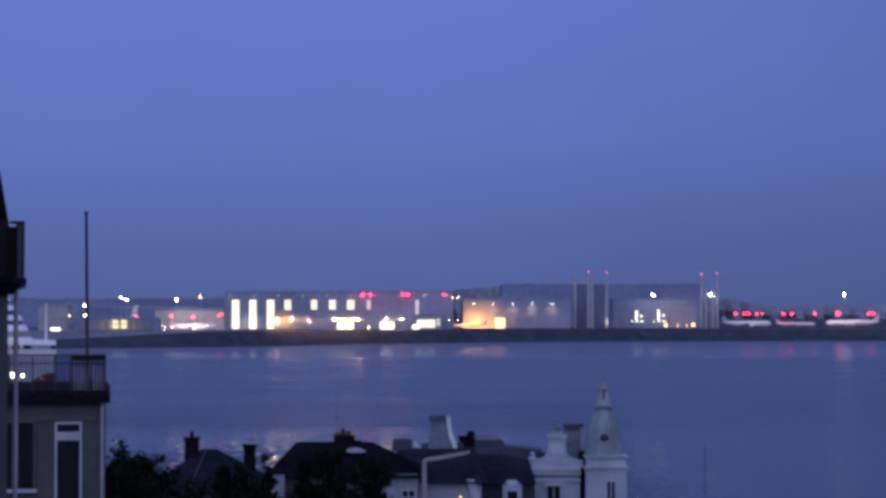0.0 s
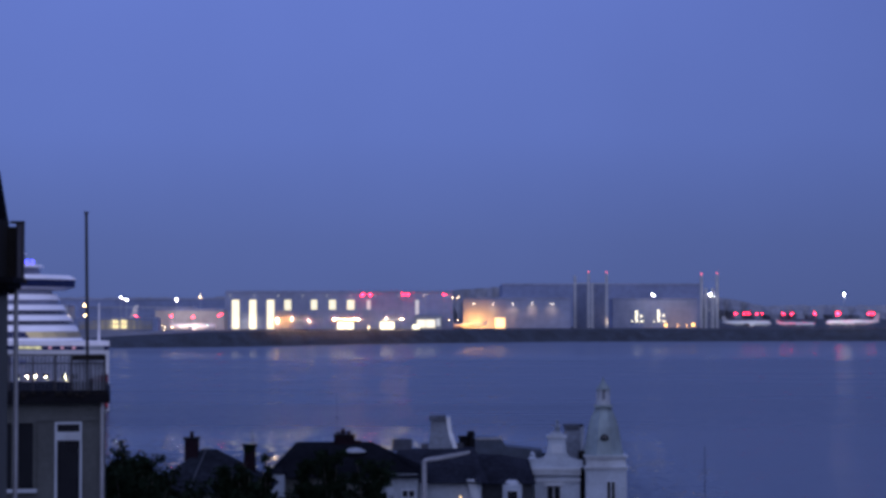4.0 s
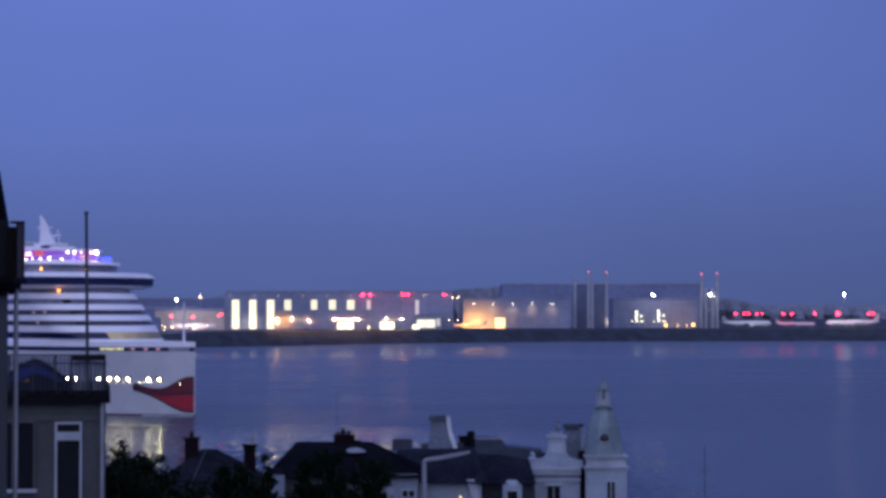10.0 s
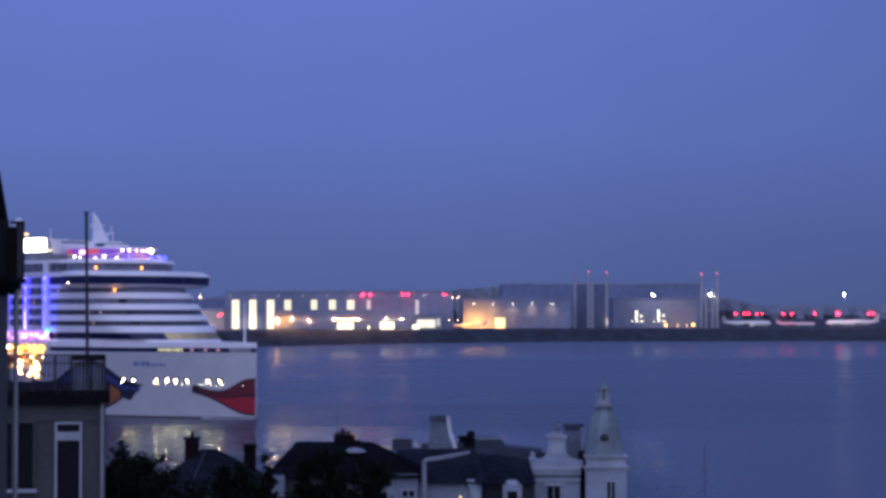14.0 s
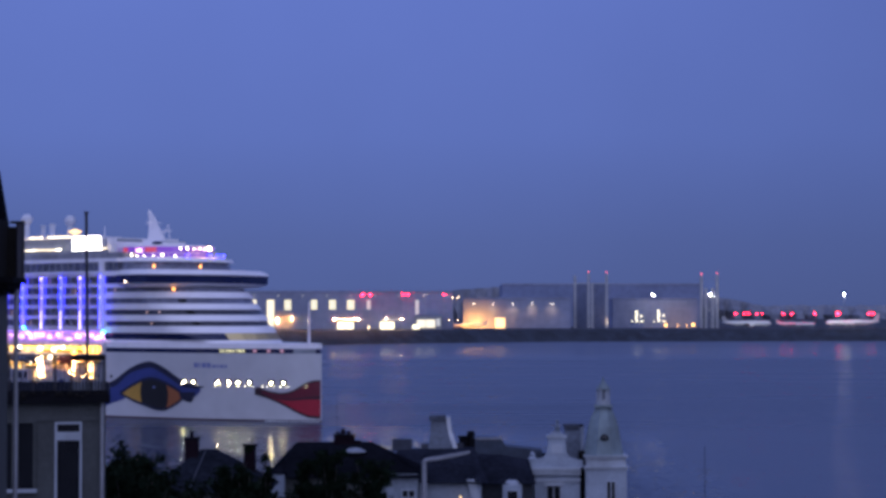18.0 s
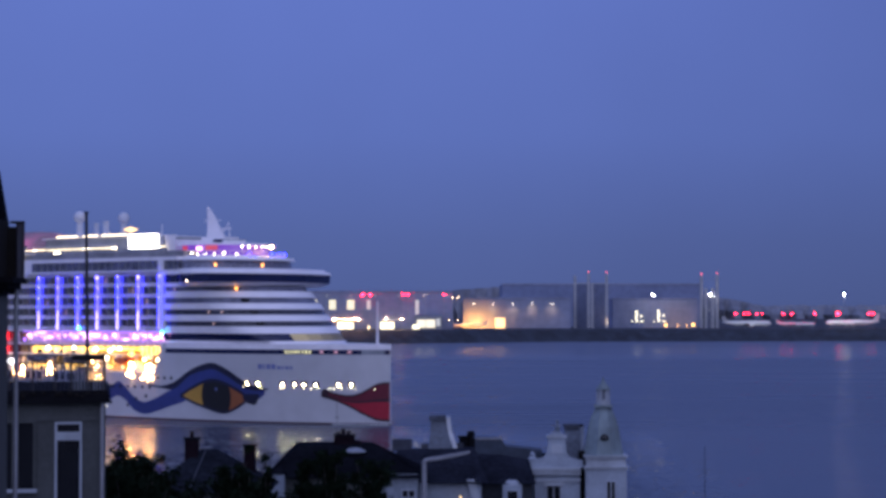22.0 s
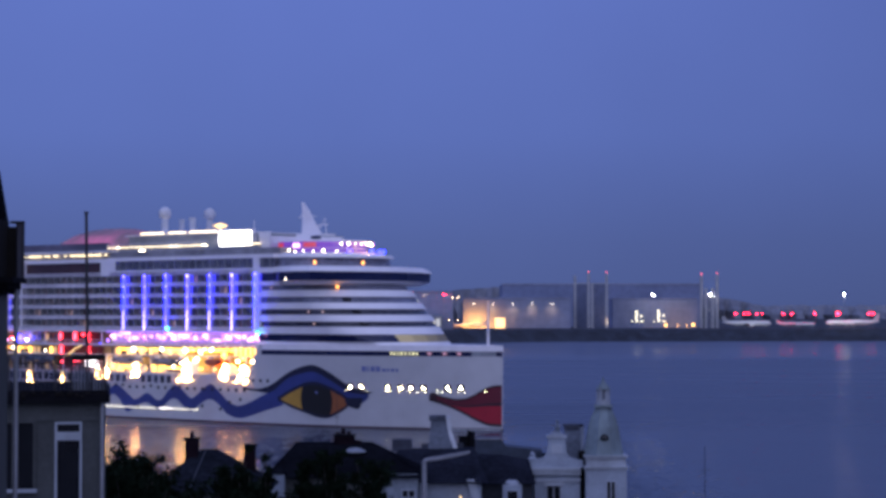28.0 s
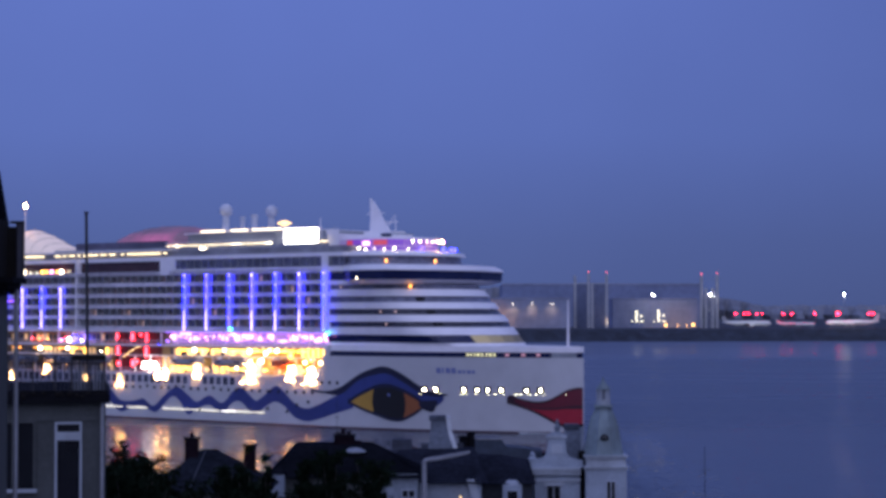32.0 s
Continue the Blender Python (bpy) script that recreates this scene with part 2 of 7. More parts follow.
def lathe(bm, profile, cx=0, cy=0, n=16, turn=0.0):
    """profile: (radius, z) from the bottom up."""
    rings = []
    for r, z in profile:
        rings.append([bm.verts.new((cx + r * math.cos(turn + 2 * math.pi * i / n), cy + r * math.sin(turn + 2 * math.pi * i / n), z)) for i in range(n)])
    for a, b in zip(rings, rings[1:]):
        for i in range(n):
            j = (i + 1) % n
            bm.faces.new((a[i], a[j], b[j], b[i]))
    bm.faces.new(rings[0][::-1])
    bm.faces.new(rings[-1])


def rod(bm, p, q, r, n=6, r2=None):
    p, q = Vector(p), Vector(q)
    r2 = r if r2 is None else r2
    m = (q - p).to_track_quat("Z", "Y").to_matrix()
    ends = []
    for c, rad in ((p, r), (q, r2)):
        ends.append([bm.verts.new(c + m @ Vector((rad * math.cos(2 * math.pi * i / n), rad * math.sin(2 * math.pi * i / n), 0))) for i in range(n)])
    for i in range(n):
        j = (i + 1) % n
        bm.faces.new((ends[0][i], ends[0][j], ends[1][j], ends[1][i]))
    bm.faces.new(ends[0][::-1])
    bm.faces.new(ends[1])


def ball(bm, c, r, n=12, sz=1.0):
    prof = [(max(r * math.sin(math.pi * i / 8), 0.01 * r), c[2] - sz * r * math.cos(math.pi * i / 8)) for i in range(9)]
    lathe(bm, prof, c[0], c[1], n)


def boxes(*rows):
    bm = bmesh.new()
    for r in rows:
        box(bm, *r)
    return bm


def mesh_of(name, bm, material, smooth=False):
    bmesh.ops.recalc_face_normals(bm, faces=bm.faces)
    me = bpy.data.meshes.new(name)
    bm.to_mesh(me)
    bm.free()
    for m in material if isinstance(material, (list, tuple)) else [material]:
        me.materials.append(m)
    if smooth:
        me.polygons.foreach_set("use_smooth", [True] * len(me.polygons))
    return me


def part(name, bm, material, parent, label="", smooth=False):
    ob = new(name, mesh_of(name, bm, material, smooth))
    ob.parent = parent
    if label:
        ob["label"] = label
    return ob


def piece(name, me, parent, at, label=""):
    ob = new(name, me)
    ob.parent = parent
    ob.location = at
    if label:
        ob["label"] = label
    return ob


def thing(name, at, label, category, group="", turn=0.0):
    ob = new(name)
    ob.matrix_basis = pose(*at, 0, 0, turn)
    return tagged(ob, label, category, group)


def solo(name, bm, material, label="", category="", group="", kind="", smooth=False, at=(0, 0, 0)):
    ob = new(name, mesh_of(name, bm, material, smooth))
    ob.location = at
    return tagged(ob, label, category, group, kind)


def linear(knots, x):
    return float(np.interp(x, [k[0] for k in knots], [k[1] for k in knots]))


def flow(knots, x):
    """A smooth curve through knots (x, value), with no flats at the knots."""
    x = min(max(x, knots[0][0]), knots[-1][0])
    for i in range(len(knots) - 1):
        if x <= knots[i + 1][0]:
            (xa, va), (xb, vb) = knots[i], knots[i + 1]
            xp, vp = knots[max(i - 1, 0)]
            xn, vn = knots[min(i + 2, len(knots) - 1)]
            h, u = xb - xa, (x - xa) / (xb - xa)
            ma, mb = (vb - vp) / (xb - xp) * h, (vn - va) / (xn - xa) * h
            return va * (2 * u ** 3 - 3 * u * u + 1) + ma * (u ** 3 - 2 * u * u + u) + vb * (3 * u * u - 2 * u ** 3) + mb * (u ** 3 - u * u)
    return knots[-1][1]

# ---- ground, river and far woods ----
SHORE = [(-4000, 1500), (-900, 1680), (-330, 1800), (-200, 1868), (-25, 2130), (130, 2275), (444, 2325), (1500, 2420), (4000, 2500)]
BANK = [(-3000, 40), (-250, 31), (0, 25.9), (30, 22.3), (66, 17.0), (100, 11.5), (150, 5.5), (200, 3.0), (250, 1.6), (285, 0.3), (320, -3), (420, -7)]


CREST = [(-900, 6.0), (-330, 6.5), (-265, 10.2), (-195, 14.0), (4000, 14.0)]


def bank(y):
    return linear(BANK, y)


def ground_sheet():
    xs = sorted({-4000, -2500, -1500, *range(-900, 901, 20), 1500, 2500, 4000})
    rows = []
    bm = bmesh.new()
    for x in xs:
        c = linear(CREST, x)
        s = linear(SHORE, x) + 6 * noise.noise((x * 0.02, 5, 0))
        prof = [(y, bank(y)) for y in (-3000, -1200, -250, -60, 0, 15, 30, 48, 66, 83, 100, 125, 150, 175, 200, 225, 250, 268, 285, 300, 320, 420)]
        prof += [(s - 60, -7), (s - 6, -1.2), (s, 0.2), (s + 8, 0.33 * c), (s + 16, 0.61 * c), (s + 26, 0.9 * c), (s + 32, c), (s + 62, (c + 14) / 2), (s + 104, 14.0), (s + 300, 14.0), (3400, 14.5), (4200, 18), (4990, 24)]
        col = []
        for y, z in prof:
            bump = 0.5 * noise.noise((x * 0.05, y * 0.05, 1)) if abs(y) > 40 and z < 13.9 else 0
            col.append(bm.verts.new((x, y, z + bump)))
        rows.append(col)
    for a, b in zip(rows, rows[1:]):
        for j in range(len(a) - 1):
            bm.faces.new((a[j], b[j], b[j + 1], a[j + 1]))
    return bm


GRASS = mat("dark_grass_and_stone", (0.034, 0.043, 0.062), 0.95, grain=1.8, vary=0.5, bump=0.5, stain=0.5)
solo("ground", ground_sheet(), GRASS, "sloping river bank, bed and far dike", "ground", kind="structure")
bm = bmesh.new()
prev = None
for i in range(15):
    x = -440 + 20 * i
    s, c = linear(SHORE, x), linear(CREST, x)
    col = [bm.verts.new((x, s + d, z + 0.45)) for d, z in ((36, c + (14 - c) * 4 / 60), (62, (c + 14) / 2), (104, 14.0), (190, 14.0))]
    if prev:
        for k in range(3):
            bm.faces.new((prev[k], col[k], col[k + 1], prev[k + 1]))
    prev = col
solo("apron", bm, mat("apron_concrete", (0.17, 0.175, 0.20), 0.9, grain=3.0, vary=0.25, bump=0.1, stain=0.3), "pale concrete apron behind the dike", "apron", kind="structure")
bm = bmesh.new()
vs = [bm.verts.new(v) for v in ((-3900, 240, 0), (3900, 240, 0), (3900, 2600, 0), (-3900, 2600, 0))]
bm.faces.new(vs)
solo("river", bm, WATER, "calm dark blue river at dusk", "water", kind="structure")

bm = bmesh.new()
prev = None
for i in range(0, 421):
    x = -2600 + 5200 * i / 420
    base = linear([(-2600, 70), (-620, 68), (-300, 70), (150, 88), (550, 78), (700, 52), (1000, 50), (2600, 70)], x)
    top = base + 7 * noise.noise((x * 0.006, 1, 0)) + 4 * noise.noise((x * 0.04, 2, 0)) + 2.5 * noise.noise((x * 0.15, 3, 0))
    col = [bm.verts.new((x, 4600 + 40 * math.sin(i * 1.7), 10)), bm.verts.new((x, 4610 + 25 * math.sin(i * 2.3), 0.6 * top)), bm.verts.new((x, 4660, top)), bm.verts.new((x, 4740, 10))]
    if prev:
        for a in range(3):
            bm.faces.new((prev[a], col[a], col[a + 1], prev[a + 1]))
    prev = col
# distance haze is put into the woods' pale blue-grey colour
solo("far_woods", bm, mat("haze_coloured_woods", (0.20, 0.21, 0.25), 0.95, grain=25, vary=0.3, bump=0.0), "wooded hills on the horizon, coloured as in haze", "woods", kind="stuff")


# ---- the cruise ship: x forward from the stem, y to port, z up from the waterline ----
ship = thing("cruise_ship", (32.9, 495.8, 0), "white cruise ship with painted eye and lips, lit decks, under way", "ship", turn=-41.32)
HB = 18.8  # half the beam


def half(a, z):
    """Half breadth of the hull at a metres from the stem (a <= 0) and height z."""
    u = -a
    full = 76 - 12 * min(max(z, 0), 18) / 18
    w = HB * (1 - (1 - min(u / full, 1)) ** 2.2)
    if u > 285:
        w *= 1 - 0.25 * ((u - 285) / 15) ** 2
    return max(w, 0.12)


def hull_solid(bm, a0, a1, z0, z1, rows=6, step=2.5):
    """Closed hull between two stations and two heights; a0 forward."""
    n = max(2, int((a0 - a1) / step))
    st = [a0 + (a1 - a0) * (i / n) ** 1.25 for i in range(n + 1)]
    zs = [z0 + (z1 - z0) * j / rows for j in range(rows + 1)]
    grid = {}
    for i, a in enumerate(st):
        for j, z in enumerate(zs):
            w = half(a, z)
            grid[i, j, 0] = bm.verts.new((a, -w, z))
            grid[i, j, 1] = bm.verts.new((a, w, z))
    for i in range(n):
        for j in range(rows):
            for s in (0, 1):
                bm.faces.new((grid[i, j, s], grid[i + 1, j, s], grid[i + 1, j + 1, s], grid[i, j + 1, s]))
        for j in (0, rows):
            bm.faces.new((grid[i, j, 0], grid[i + 1, j, 0], grid[i + 1, j, 1], grid[i, j, 1]))
    for i in (0, n):
        for j in range(rows):
            bm.faces.new((grid[i, j, 0], grid[i, j, 1], grid[i, j + 1, 1], grid[i, j + 1, 0]))


def hull_patch(top, bottom, a0, a1, off, step=0.7, rows=4, sides=(-1, 1)):
    """Paint on the hull between two curves of height over a, off metres proud of the plating."""
    bm = bmesh.new()
    n = max(3, int(abs(a1 - a0) / step))
    for s in sides:
        cols = []
        for i in range(n + 1):
            a = a0 + (a1 - a0) * i / n
            zt, zb = top(a), bottom(a)
            zt = max(zt, zb + 0.01)
            col = []
            for j in range(rows + 1):
                z = zb + (zt - zb) * j / rows
                da = 0.5
                slope = (half(a - da, z) - half(min(a + da, 0), z)) / (2 * da)
                k = off / math.sqrt(1 + slope * slope)
                col.append(bm.verts.new((a + slope * k, s * (half(a, z) + k), z)))
            cols.append(col)
        for c, d in zip(cols, cols[1:]):
            for j in range(rows):
                bm.faces.new((c[j], d[j], d[j + 1], c[j + 1]))
    return bm


def painted(name, top, bottom, a0, a1, off, material, parent, label="", step=0.7, rows=4):
    """The same paint on both sides of the hull, a part for each; returns the starboard one."""
    star = part(name, hull_patch(top, bottom, a0, a1, off, step, rows, (-1,)), material, parent, label)
    part(name, hull_patch(top, bottom, a0, a1, off, step, rows, (1,)), material, parent, label)
    return star


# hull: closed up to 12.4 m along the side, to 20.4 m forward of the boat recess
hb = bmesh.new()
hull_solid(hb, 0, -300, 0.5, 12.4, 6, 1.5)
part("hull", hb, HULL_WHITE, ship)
hb = bmesh.new()
hull_solid(hb, 0, -300, -4, 0.5, 2, 3)
part("boot_top", hb, BOOT_TOP, ship, "dark red underwater paint at the waterline", smooth=True)
hb = bmesh.new()
hull_solid(hb, 0, -67.0, 12.4, 17.85, 3, 1.0)
part("bow_shell", hb, HULL_WHITE, ship)
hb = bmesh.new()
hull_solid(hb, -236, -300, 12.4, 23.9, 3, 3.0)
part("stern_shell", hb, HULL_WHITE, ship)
painted("bow_window_band", lambda a: 19.2, lambda a: 17.8, -0.3, -66.5, -0.25, SHIP_GLASS, ship, "dark glazed band under the foredeck", step=1.0, rows=1)
hb = bmesh.new()
hull_solid(hb, 0, -66.5, 19.08, 20.5, 1, 2.0)
part("foredeck_bulwark", hb, SHIP_WHITE, ship)
hb = bmesh.new()
hull_solid(hb, -1.5, -66.0, 17.8, 19.1, 1, 3.0)
for v in hb.verts:
    v.co.y *= 0.93
part("band_backing", hb, SHIP_GREY, ship)

# a raking aft edge closes the bow shell towards the boat recess
for s in (-1, 1):
    bm = bmesh.new()
    lo, hi = [(-66.5, s * 17.6), (-69.5, s * 17.6)], [(-64.0, s * 17.6), (-65.2, s * 17.6)]
    vs = []
    for (x0, y0), (x1, y1) in zip(lo, hi):
        for y in (s * 17.4, s * 18.85):
            vs.append(bm.verts.new((x0, y, 9.9)))
            vs.append(bm.verts.new((x1, y, 20.4)))
    bmesh.ops.convex_hull(bm, input=bm.verts)
    part("recess_fairing", bm, HULL_WHITE, ship)

# a little foam where the stem cuts the water
painted("bow_wave", lambda a: 0.3 + 0.25 * noise.noise((a * 0.35, 0, 3)), lambda a: 0.02, -0.3, -14, 0.30, FOAM, ship, "thin white foam at the stem", step=1.2, rows=2)

# ---- painted eye, wave and lips ----
BROW_TOP = [(-71, 9.5), (-66, 9.1), (-61, 10.2), (-55, 13.4), (-50, 15.1), (-46.5, 15.4), (-42, 13.6), (-37, 10.6), (-33, 9.3), (-30.5, 9.0)]
BROW_LOW = [(-71, 9.0), (-66, 8.5), (-61, 8.4), (-55, 12.0), (-50, 13.4), (-46.5, 13.7), (-42, 11.7), (-37, 9.0), (-33, 8.4), (-30.5, 8.7)]
EYE_TOP = [(-58.2, 6.5), (-55.5, 7.9), (-52.5, 9.2), (-50.1, 10.1), (-47.8, 10.5), (-45.6, 10.4), (-42.9, 9.6), (-40.3, 8.5), (-38.3, 7.4), (-36.6, 6.1)]
EYE_LOW = [(-58.2, 6.3), (-55.6, 5.3), (-52.7, 4.3), (-49.3, 3.4), (-46.0, 2.5), (-43.3, 2.4), (-41.2, 3.1), (-39.0, 4.2), (-36.6, 5.8)]
LID_LOW = [(-62, 5.2), *EYE_TOP, (-35, 5.6), (-33, 6.4), (-31.5, 7.6)]
WAVE_TOP = [(-172, 5), (-165, 8.0), (-159, 4.2), (-150, 8.6), (-144, 5.0), (-138, 4.9), (-134.4, 5.5), (-130.4, 3.7), (-126, 6.6), (-121, 9.0), (-116, 6.6), (-113.3, 5.2), (-108.3, 7.0), (-103.4, 5.2), (-99.3, 8.3), (-97, 9.4), (-93.9, 8.0), (-90.8, 6.1), (-88.3, 7.2), (-83.4, 10.0), (-80, 8.1), (-76.4, 5.6), (-72.8, 4.6), (-68.9, 5.5), (-65, 7.0), (-61, 8.6), (-57, 10.2)]
WAVE_LOW = [(-172, 2), (-165, 5.2), (-159, 1.6), (-150, 5.2), (-144, 1.8), (-138, 3.4), (-134.4, 3.5), (-129.5, 2.0), (-126, 4.3), (-122.7, 6.4), (-119.7, 5.1), (-116.7, 1.8), (-112.5, 3.6), (-108.3, 4.5), (-103.4, 2.7), (-99.3, 5.4), (-96.5, 5.7), (-91.3, 2.6), (-87, 4.8), (-83.7, 6.0), (-80.5, 5.0), (-77, 2.4), (-72.3, 1.4), (-67.6, 2.3), (-63, 3.6), (-58.7, 4.7), (-57, 5.2)]
painted("wave_stripe", lambda a: flow(WAVE_TOP, a), lambda a: flow(WAVE_LOW, a), -172, -57, 0.05, EYE_BLUE, ship, "wavy royal blue stripe painted on the hull")
eye = painted("eye_lid", lambda a: flow(BROW_TOP, a) - 0.5, lambda a: flow(LID_LOW, a), -62, -31.5, 0.06, EYE_BLUE, ship, "painted blue eyelid on the bow")
painted("brow_line", lambda a: flow(BROW_TOP, a), lambda a: flow(BROW_LOW, a), -71, -30.5, 0.09, EYE_NAVY, eye, "dark navy brow line")
painted("eye_white", lambda a: flow(EYE_TOP, a), lambda a: flow(EYE_LOW, a), -58.2, -46.4, 0.09, EYE_GOLD, eye, "amber corner of the painted eye")
painted("eye_corner", lambda a: flow(EYE_TOP, a), lambda a: flow(EYE_LOW, a), -46.4, -36.6, 0.09, EYE_ORANGE, eye, "rust orange corner of the painted eye")
painted("iris", lambda a: min(flow(EYE_TOP, a), 6.7 + 6.0 * math.sqrt(max(0, 1 - ((a + 46.4) / 4.8) ** 2))), lambda a: max(flow(EYE_LOW, a), 6.7 - 6.0 * math.sqrt(max(0, 1 - ((a + 46.4) / 4.8) ** 2))), -51.2, -41.6, 0.13, EYE_BLACK, eye, "near-black iris", step=0.3)
painted("eye_glint", lambda a: 8.6 + 0.35 * math.sqrt(max(0, 1 - ((a + 46.2) / 0.4) ** 2)), lambda a: 8.6 - 0.35 * math.sqrt(max(0, 1 - ((a + 46.2) / 0.4) ** 2)), -46.6, -45.8, 0.17, NAME_GREY, eye, "small pale glint", step=0.1)
painted("lower_lash", lambda a: flow(EYE_LOW, a) + 0.55, lambda a: flow(EYE_LOW, a) - 0.15, -58.6, -36.3, 0.15, EYE_NAVY, eye, "dark lower lash line")
painted("upper_lash", lambda a: flow(EYE_TOP, a) + 0.8, lambda a: flow(EYE_TOP, a) - 0.1, -58.6, -36.3, 0.15, EYE_NAVY, eye, "dark upper lash line")
painted("lash_tip", lambda a: flow([(-38, 7.4), (-36, 7.4), (-33.2, 7.6)], a), lambda a: flow([(-38, 6.2), (-37, 5.3), (-35.9, 4.9), (-34.2, 4.8), (-33.2, 6.8)], a), -38, -33.2, 0.16, EYE_NAVY, eye)
LIP_TOP = [(-16.4, 8.4), (-15.6, 9.0), (-14.1, 8.4), (-12, 7.8), (-9.5, 7.5), (-7.2, 8.0), (-5.1, 9.2), (-3.3, 10.3), (-1.4, 10.85), (-0.15, 10.85)]
LIP_MID = [(-16.4, 7.8), (-12.3, 6.6), (-9.8, 5.9), (-6.6, 5.8), (-3.6, 6.15), (-0.15, 6.3)]
LIP_LOW = [(-16.4, 7.2), (-13.8, 6.4), (-11, 5.3), (-8.5, 4.0), (-6.7, 2.95), (-4.9, 2.05), (-3.1, 1.3), (-0.15, 1.05)]
lips = painted("upper_lip", lambda a: flow(LIP_TOP, a), lambda a: flow(LIP_MID, a), -16.4, -0.15, 0.06, LIP_DARK, ship, "painted dark red upper lip on the bow", step=0.4)
lower_lip = painted("lower_lip", lambda a: flow(LIP_MID, a) - 0.1, lambda a: flow(LIP_LOW, a), -16.4, -0.15, 0.06, LIP_RED, ship, "painted bright red lower lip on the bow", step=0.4)
painted("lip_line", lambda a: flow(LIP_MID, a) + linear([(-16.4, 0.1), (-6, 0.25), (-0.2, 0.5)], a), lambda a: flow(LIP_MID, a) - linear([(-16.4, 0.1), (-6, 0.2), (-0.2, 0.35)], a), -16.4, -0.15, 0.1, LIP_LINE, lips, "dark line between the lips", step=0.4)
painted("lip_line", lambda a: flow(LIP_TOP, a) + 0.1, lambda a: flow(LIP_TOP, a) - 0.4, -16.4, -0.15, 0.1, LIP_LINE, lips, "dark outline of the lips", step=0.4)
painted("lip_line", lambda a: flow(LIP_LOW, a) + 0.5, lambda a: flow(LIP_LOW, a) - 0.15, -16.4, -0.15, 0.1, LIP_LINE, lower_lip, "dark outline of the lips", step=0.4)
painted("lip_corner", lambda a: flow(LIP_TOP, a) - 0.3, lambda a: flow(LIP_LOW, a) + 0.3, -16.4, -14.6, 0.12, LIP_LINE, lips, "dark corner of the mouth", step=0.4)
# the ship's name: unreadable, kept as bars
for a, w, h in ((-33.0, 1.1, 1.3), (-31.6, 0.5, 1.3), (-30.6, 1.1, 1.3), (-29.2, 1.1, 1.3), (-27.6, 0.9, 0.8), (-26.4, 0.6, 0.8), (-25.4, 0.9, 0.8), (-24.2, 0.7, 0.8)):
    painted("name_bar", lambda z, h=h: 14.0 + h, lambda z: 14.0, a, a + w, 0.06, NAME_GREY, ship, step=0.4, rows=1)

# mooring deck openings with lit lamps behind them
for a in (-36.4, -33.4, -26.4, -23.2, -20.7, -17.6, -12.0, -9.0):
    port_ = painted("mooring_opening", lambda z: 10.9, lambda z: 9.5, a - 0.75, a + 0.75, 0.05, EYE_BLACK, ship, "dark mooring opening in the bow", step=0.5, rows=1)
    painted("opening_lamp", lambda x, a=a: 10.15 + 0.20 * math.sqrt(max(0, 1 - ((x - a) / 0.15) ** 2)), lambda x, a=a: 9.95, a - 0.13, a + 0.13, 0.09, L_PORT, port_, "glowing white lamp", step=0.15, rows=1)
for a in (-37.6, -35.2, -32.4, -27.0, -25.9, -23.6, -20.9, -19.0, -17.2, -14.4, -13.2, -11.4, -9.8, -8.2, -3.6):
    painted("fairlead_lamp", lambda z: 9.22, lambda z: 9.12, a - 0.08, a + 0.08, 0.06, L_FAIRLEAD, ship, "small glowing lamp by a fairlead", step=0.3, rows=1)
BAND_YELLOW, BAND_RED = glow("window_lit_yellow_green", (0.90, 0.84, 0.36), 1.1), glow("window_lit_red", (0.75, 0.22, 0.28), 0.5)
for a, m in ((-24.6, 0), (-21.9, 0), (-19.1, 0), (-22.9, 0), (-20.1, 0), (-15.9, 1), (-12.4, 1), (-9.2, 1)):
    if m:
        painted("lit_window", lambda z: 18.8, lambda z: 18.2, a - 0.5, a + 0.4, -0.12, BAND_RED, ship, "dim red lit window in the dark band", step=0.4, rows=1)
        continue
    for d, w, h in ((-0.75, 0.30, 0.72), (-0.38, 0.42, 0.45), (0.12, 0.36, 0.68)):
        painted("lit_window", lambda z, h=h: 18.15 + h, lambda z, h=h: 18.1 + (0.3 if h < 0.5 else 0), a + d, a + d + w, -0.12, BAND_YELLOW, ship, "lit window in the dark band", step=0.4, rows=1)

# portholes along the hull
hole = bmesh.new()
rod(hole, (0, -0.06, 0), (0, 0.06, 0), 0.45, 10)
hole_mesh = mesh_of("porthole", hole, EYE_BLACK)
for a in [-70.5 - 3.0 * i for i in range(6)] + [-86.5 - 2.9 * i for i in range(32)]:
    z = 8.6 if (int(-a * 7) % 3) else 9.0
    piece("porthole", hole_mesh, ship, (a, -half(a, z) - 0.05, z))
for a, z in ((-62, 11.2), (-64.6, 11.2), (-67.2, 11.2), (-76, 5.4), (-79.5, 3.6), (-86.5, 4.2), (-72, 6.2), (-100, 2.8), (-112, 3.2)):
    piece("porthole", hole_mesh, ship, (a, -half(a, z) - 0.05, z))
# large windows above the hull edge, framed
frame_bm = boxes((-1.15, 1.15, -0.10, 0.02, 0.0, 0.16), (-1.15, 1.15, -0.10, 0.02, 2.2, 2.36), (-1.15, -0.97, -0.10, 0.02, 0, 2.36), (0.97, 1.15, -0.10, 0.02, 0, 2.36))
frame_mesh = mesh_of("window_frame", frame_bm, SHIP_WHITE)
glass_mesh = mesh_of("window_glass", boxes((-0.97, 0.97, -0.05, 0.02, 0.1, 2.25)), CABIN_DARK)
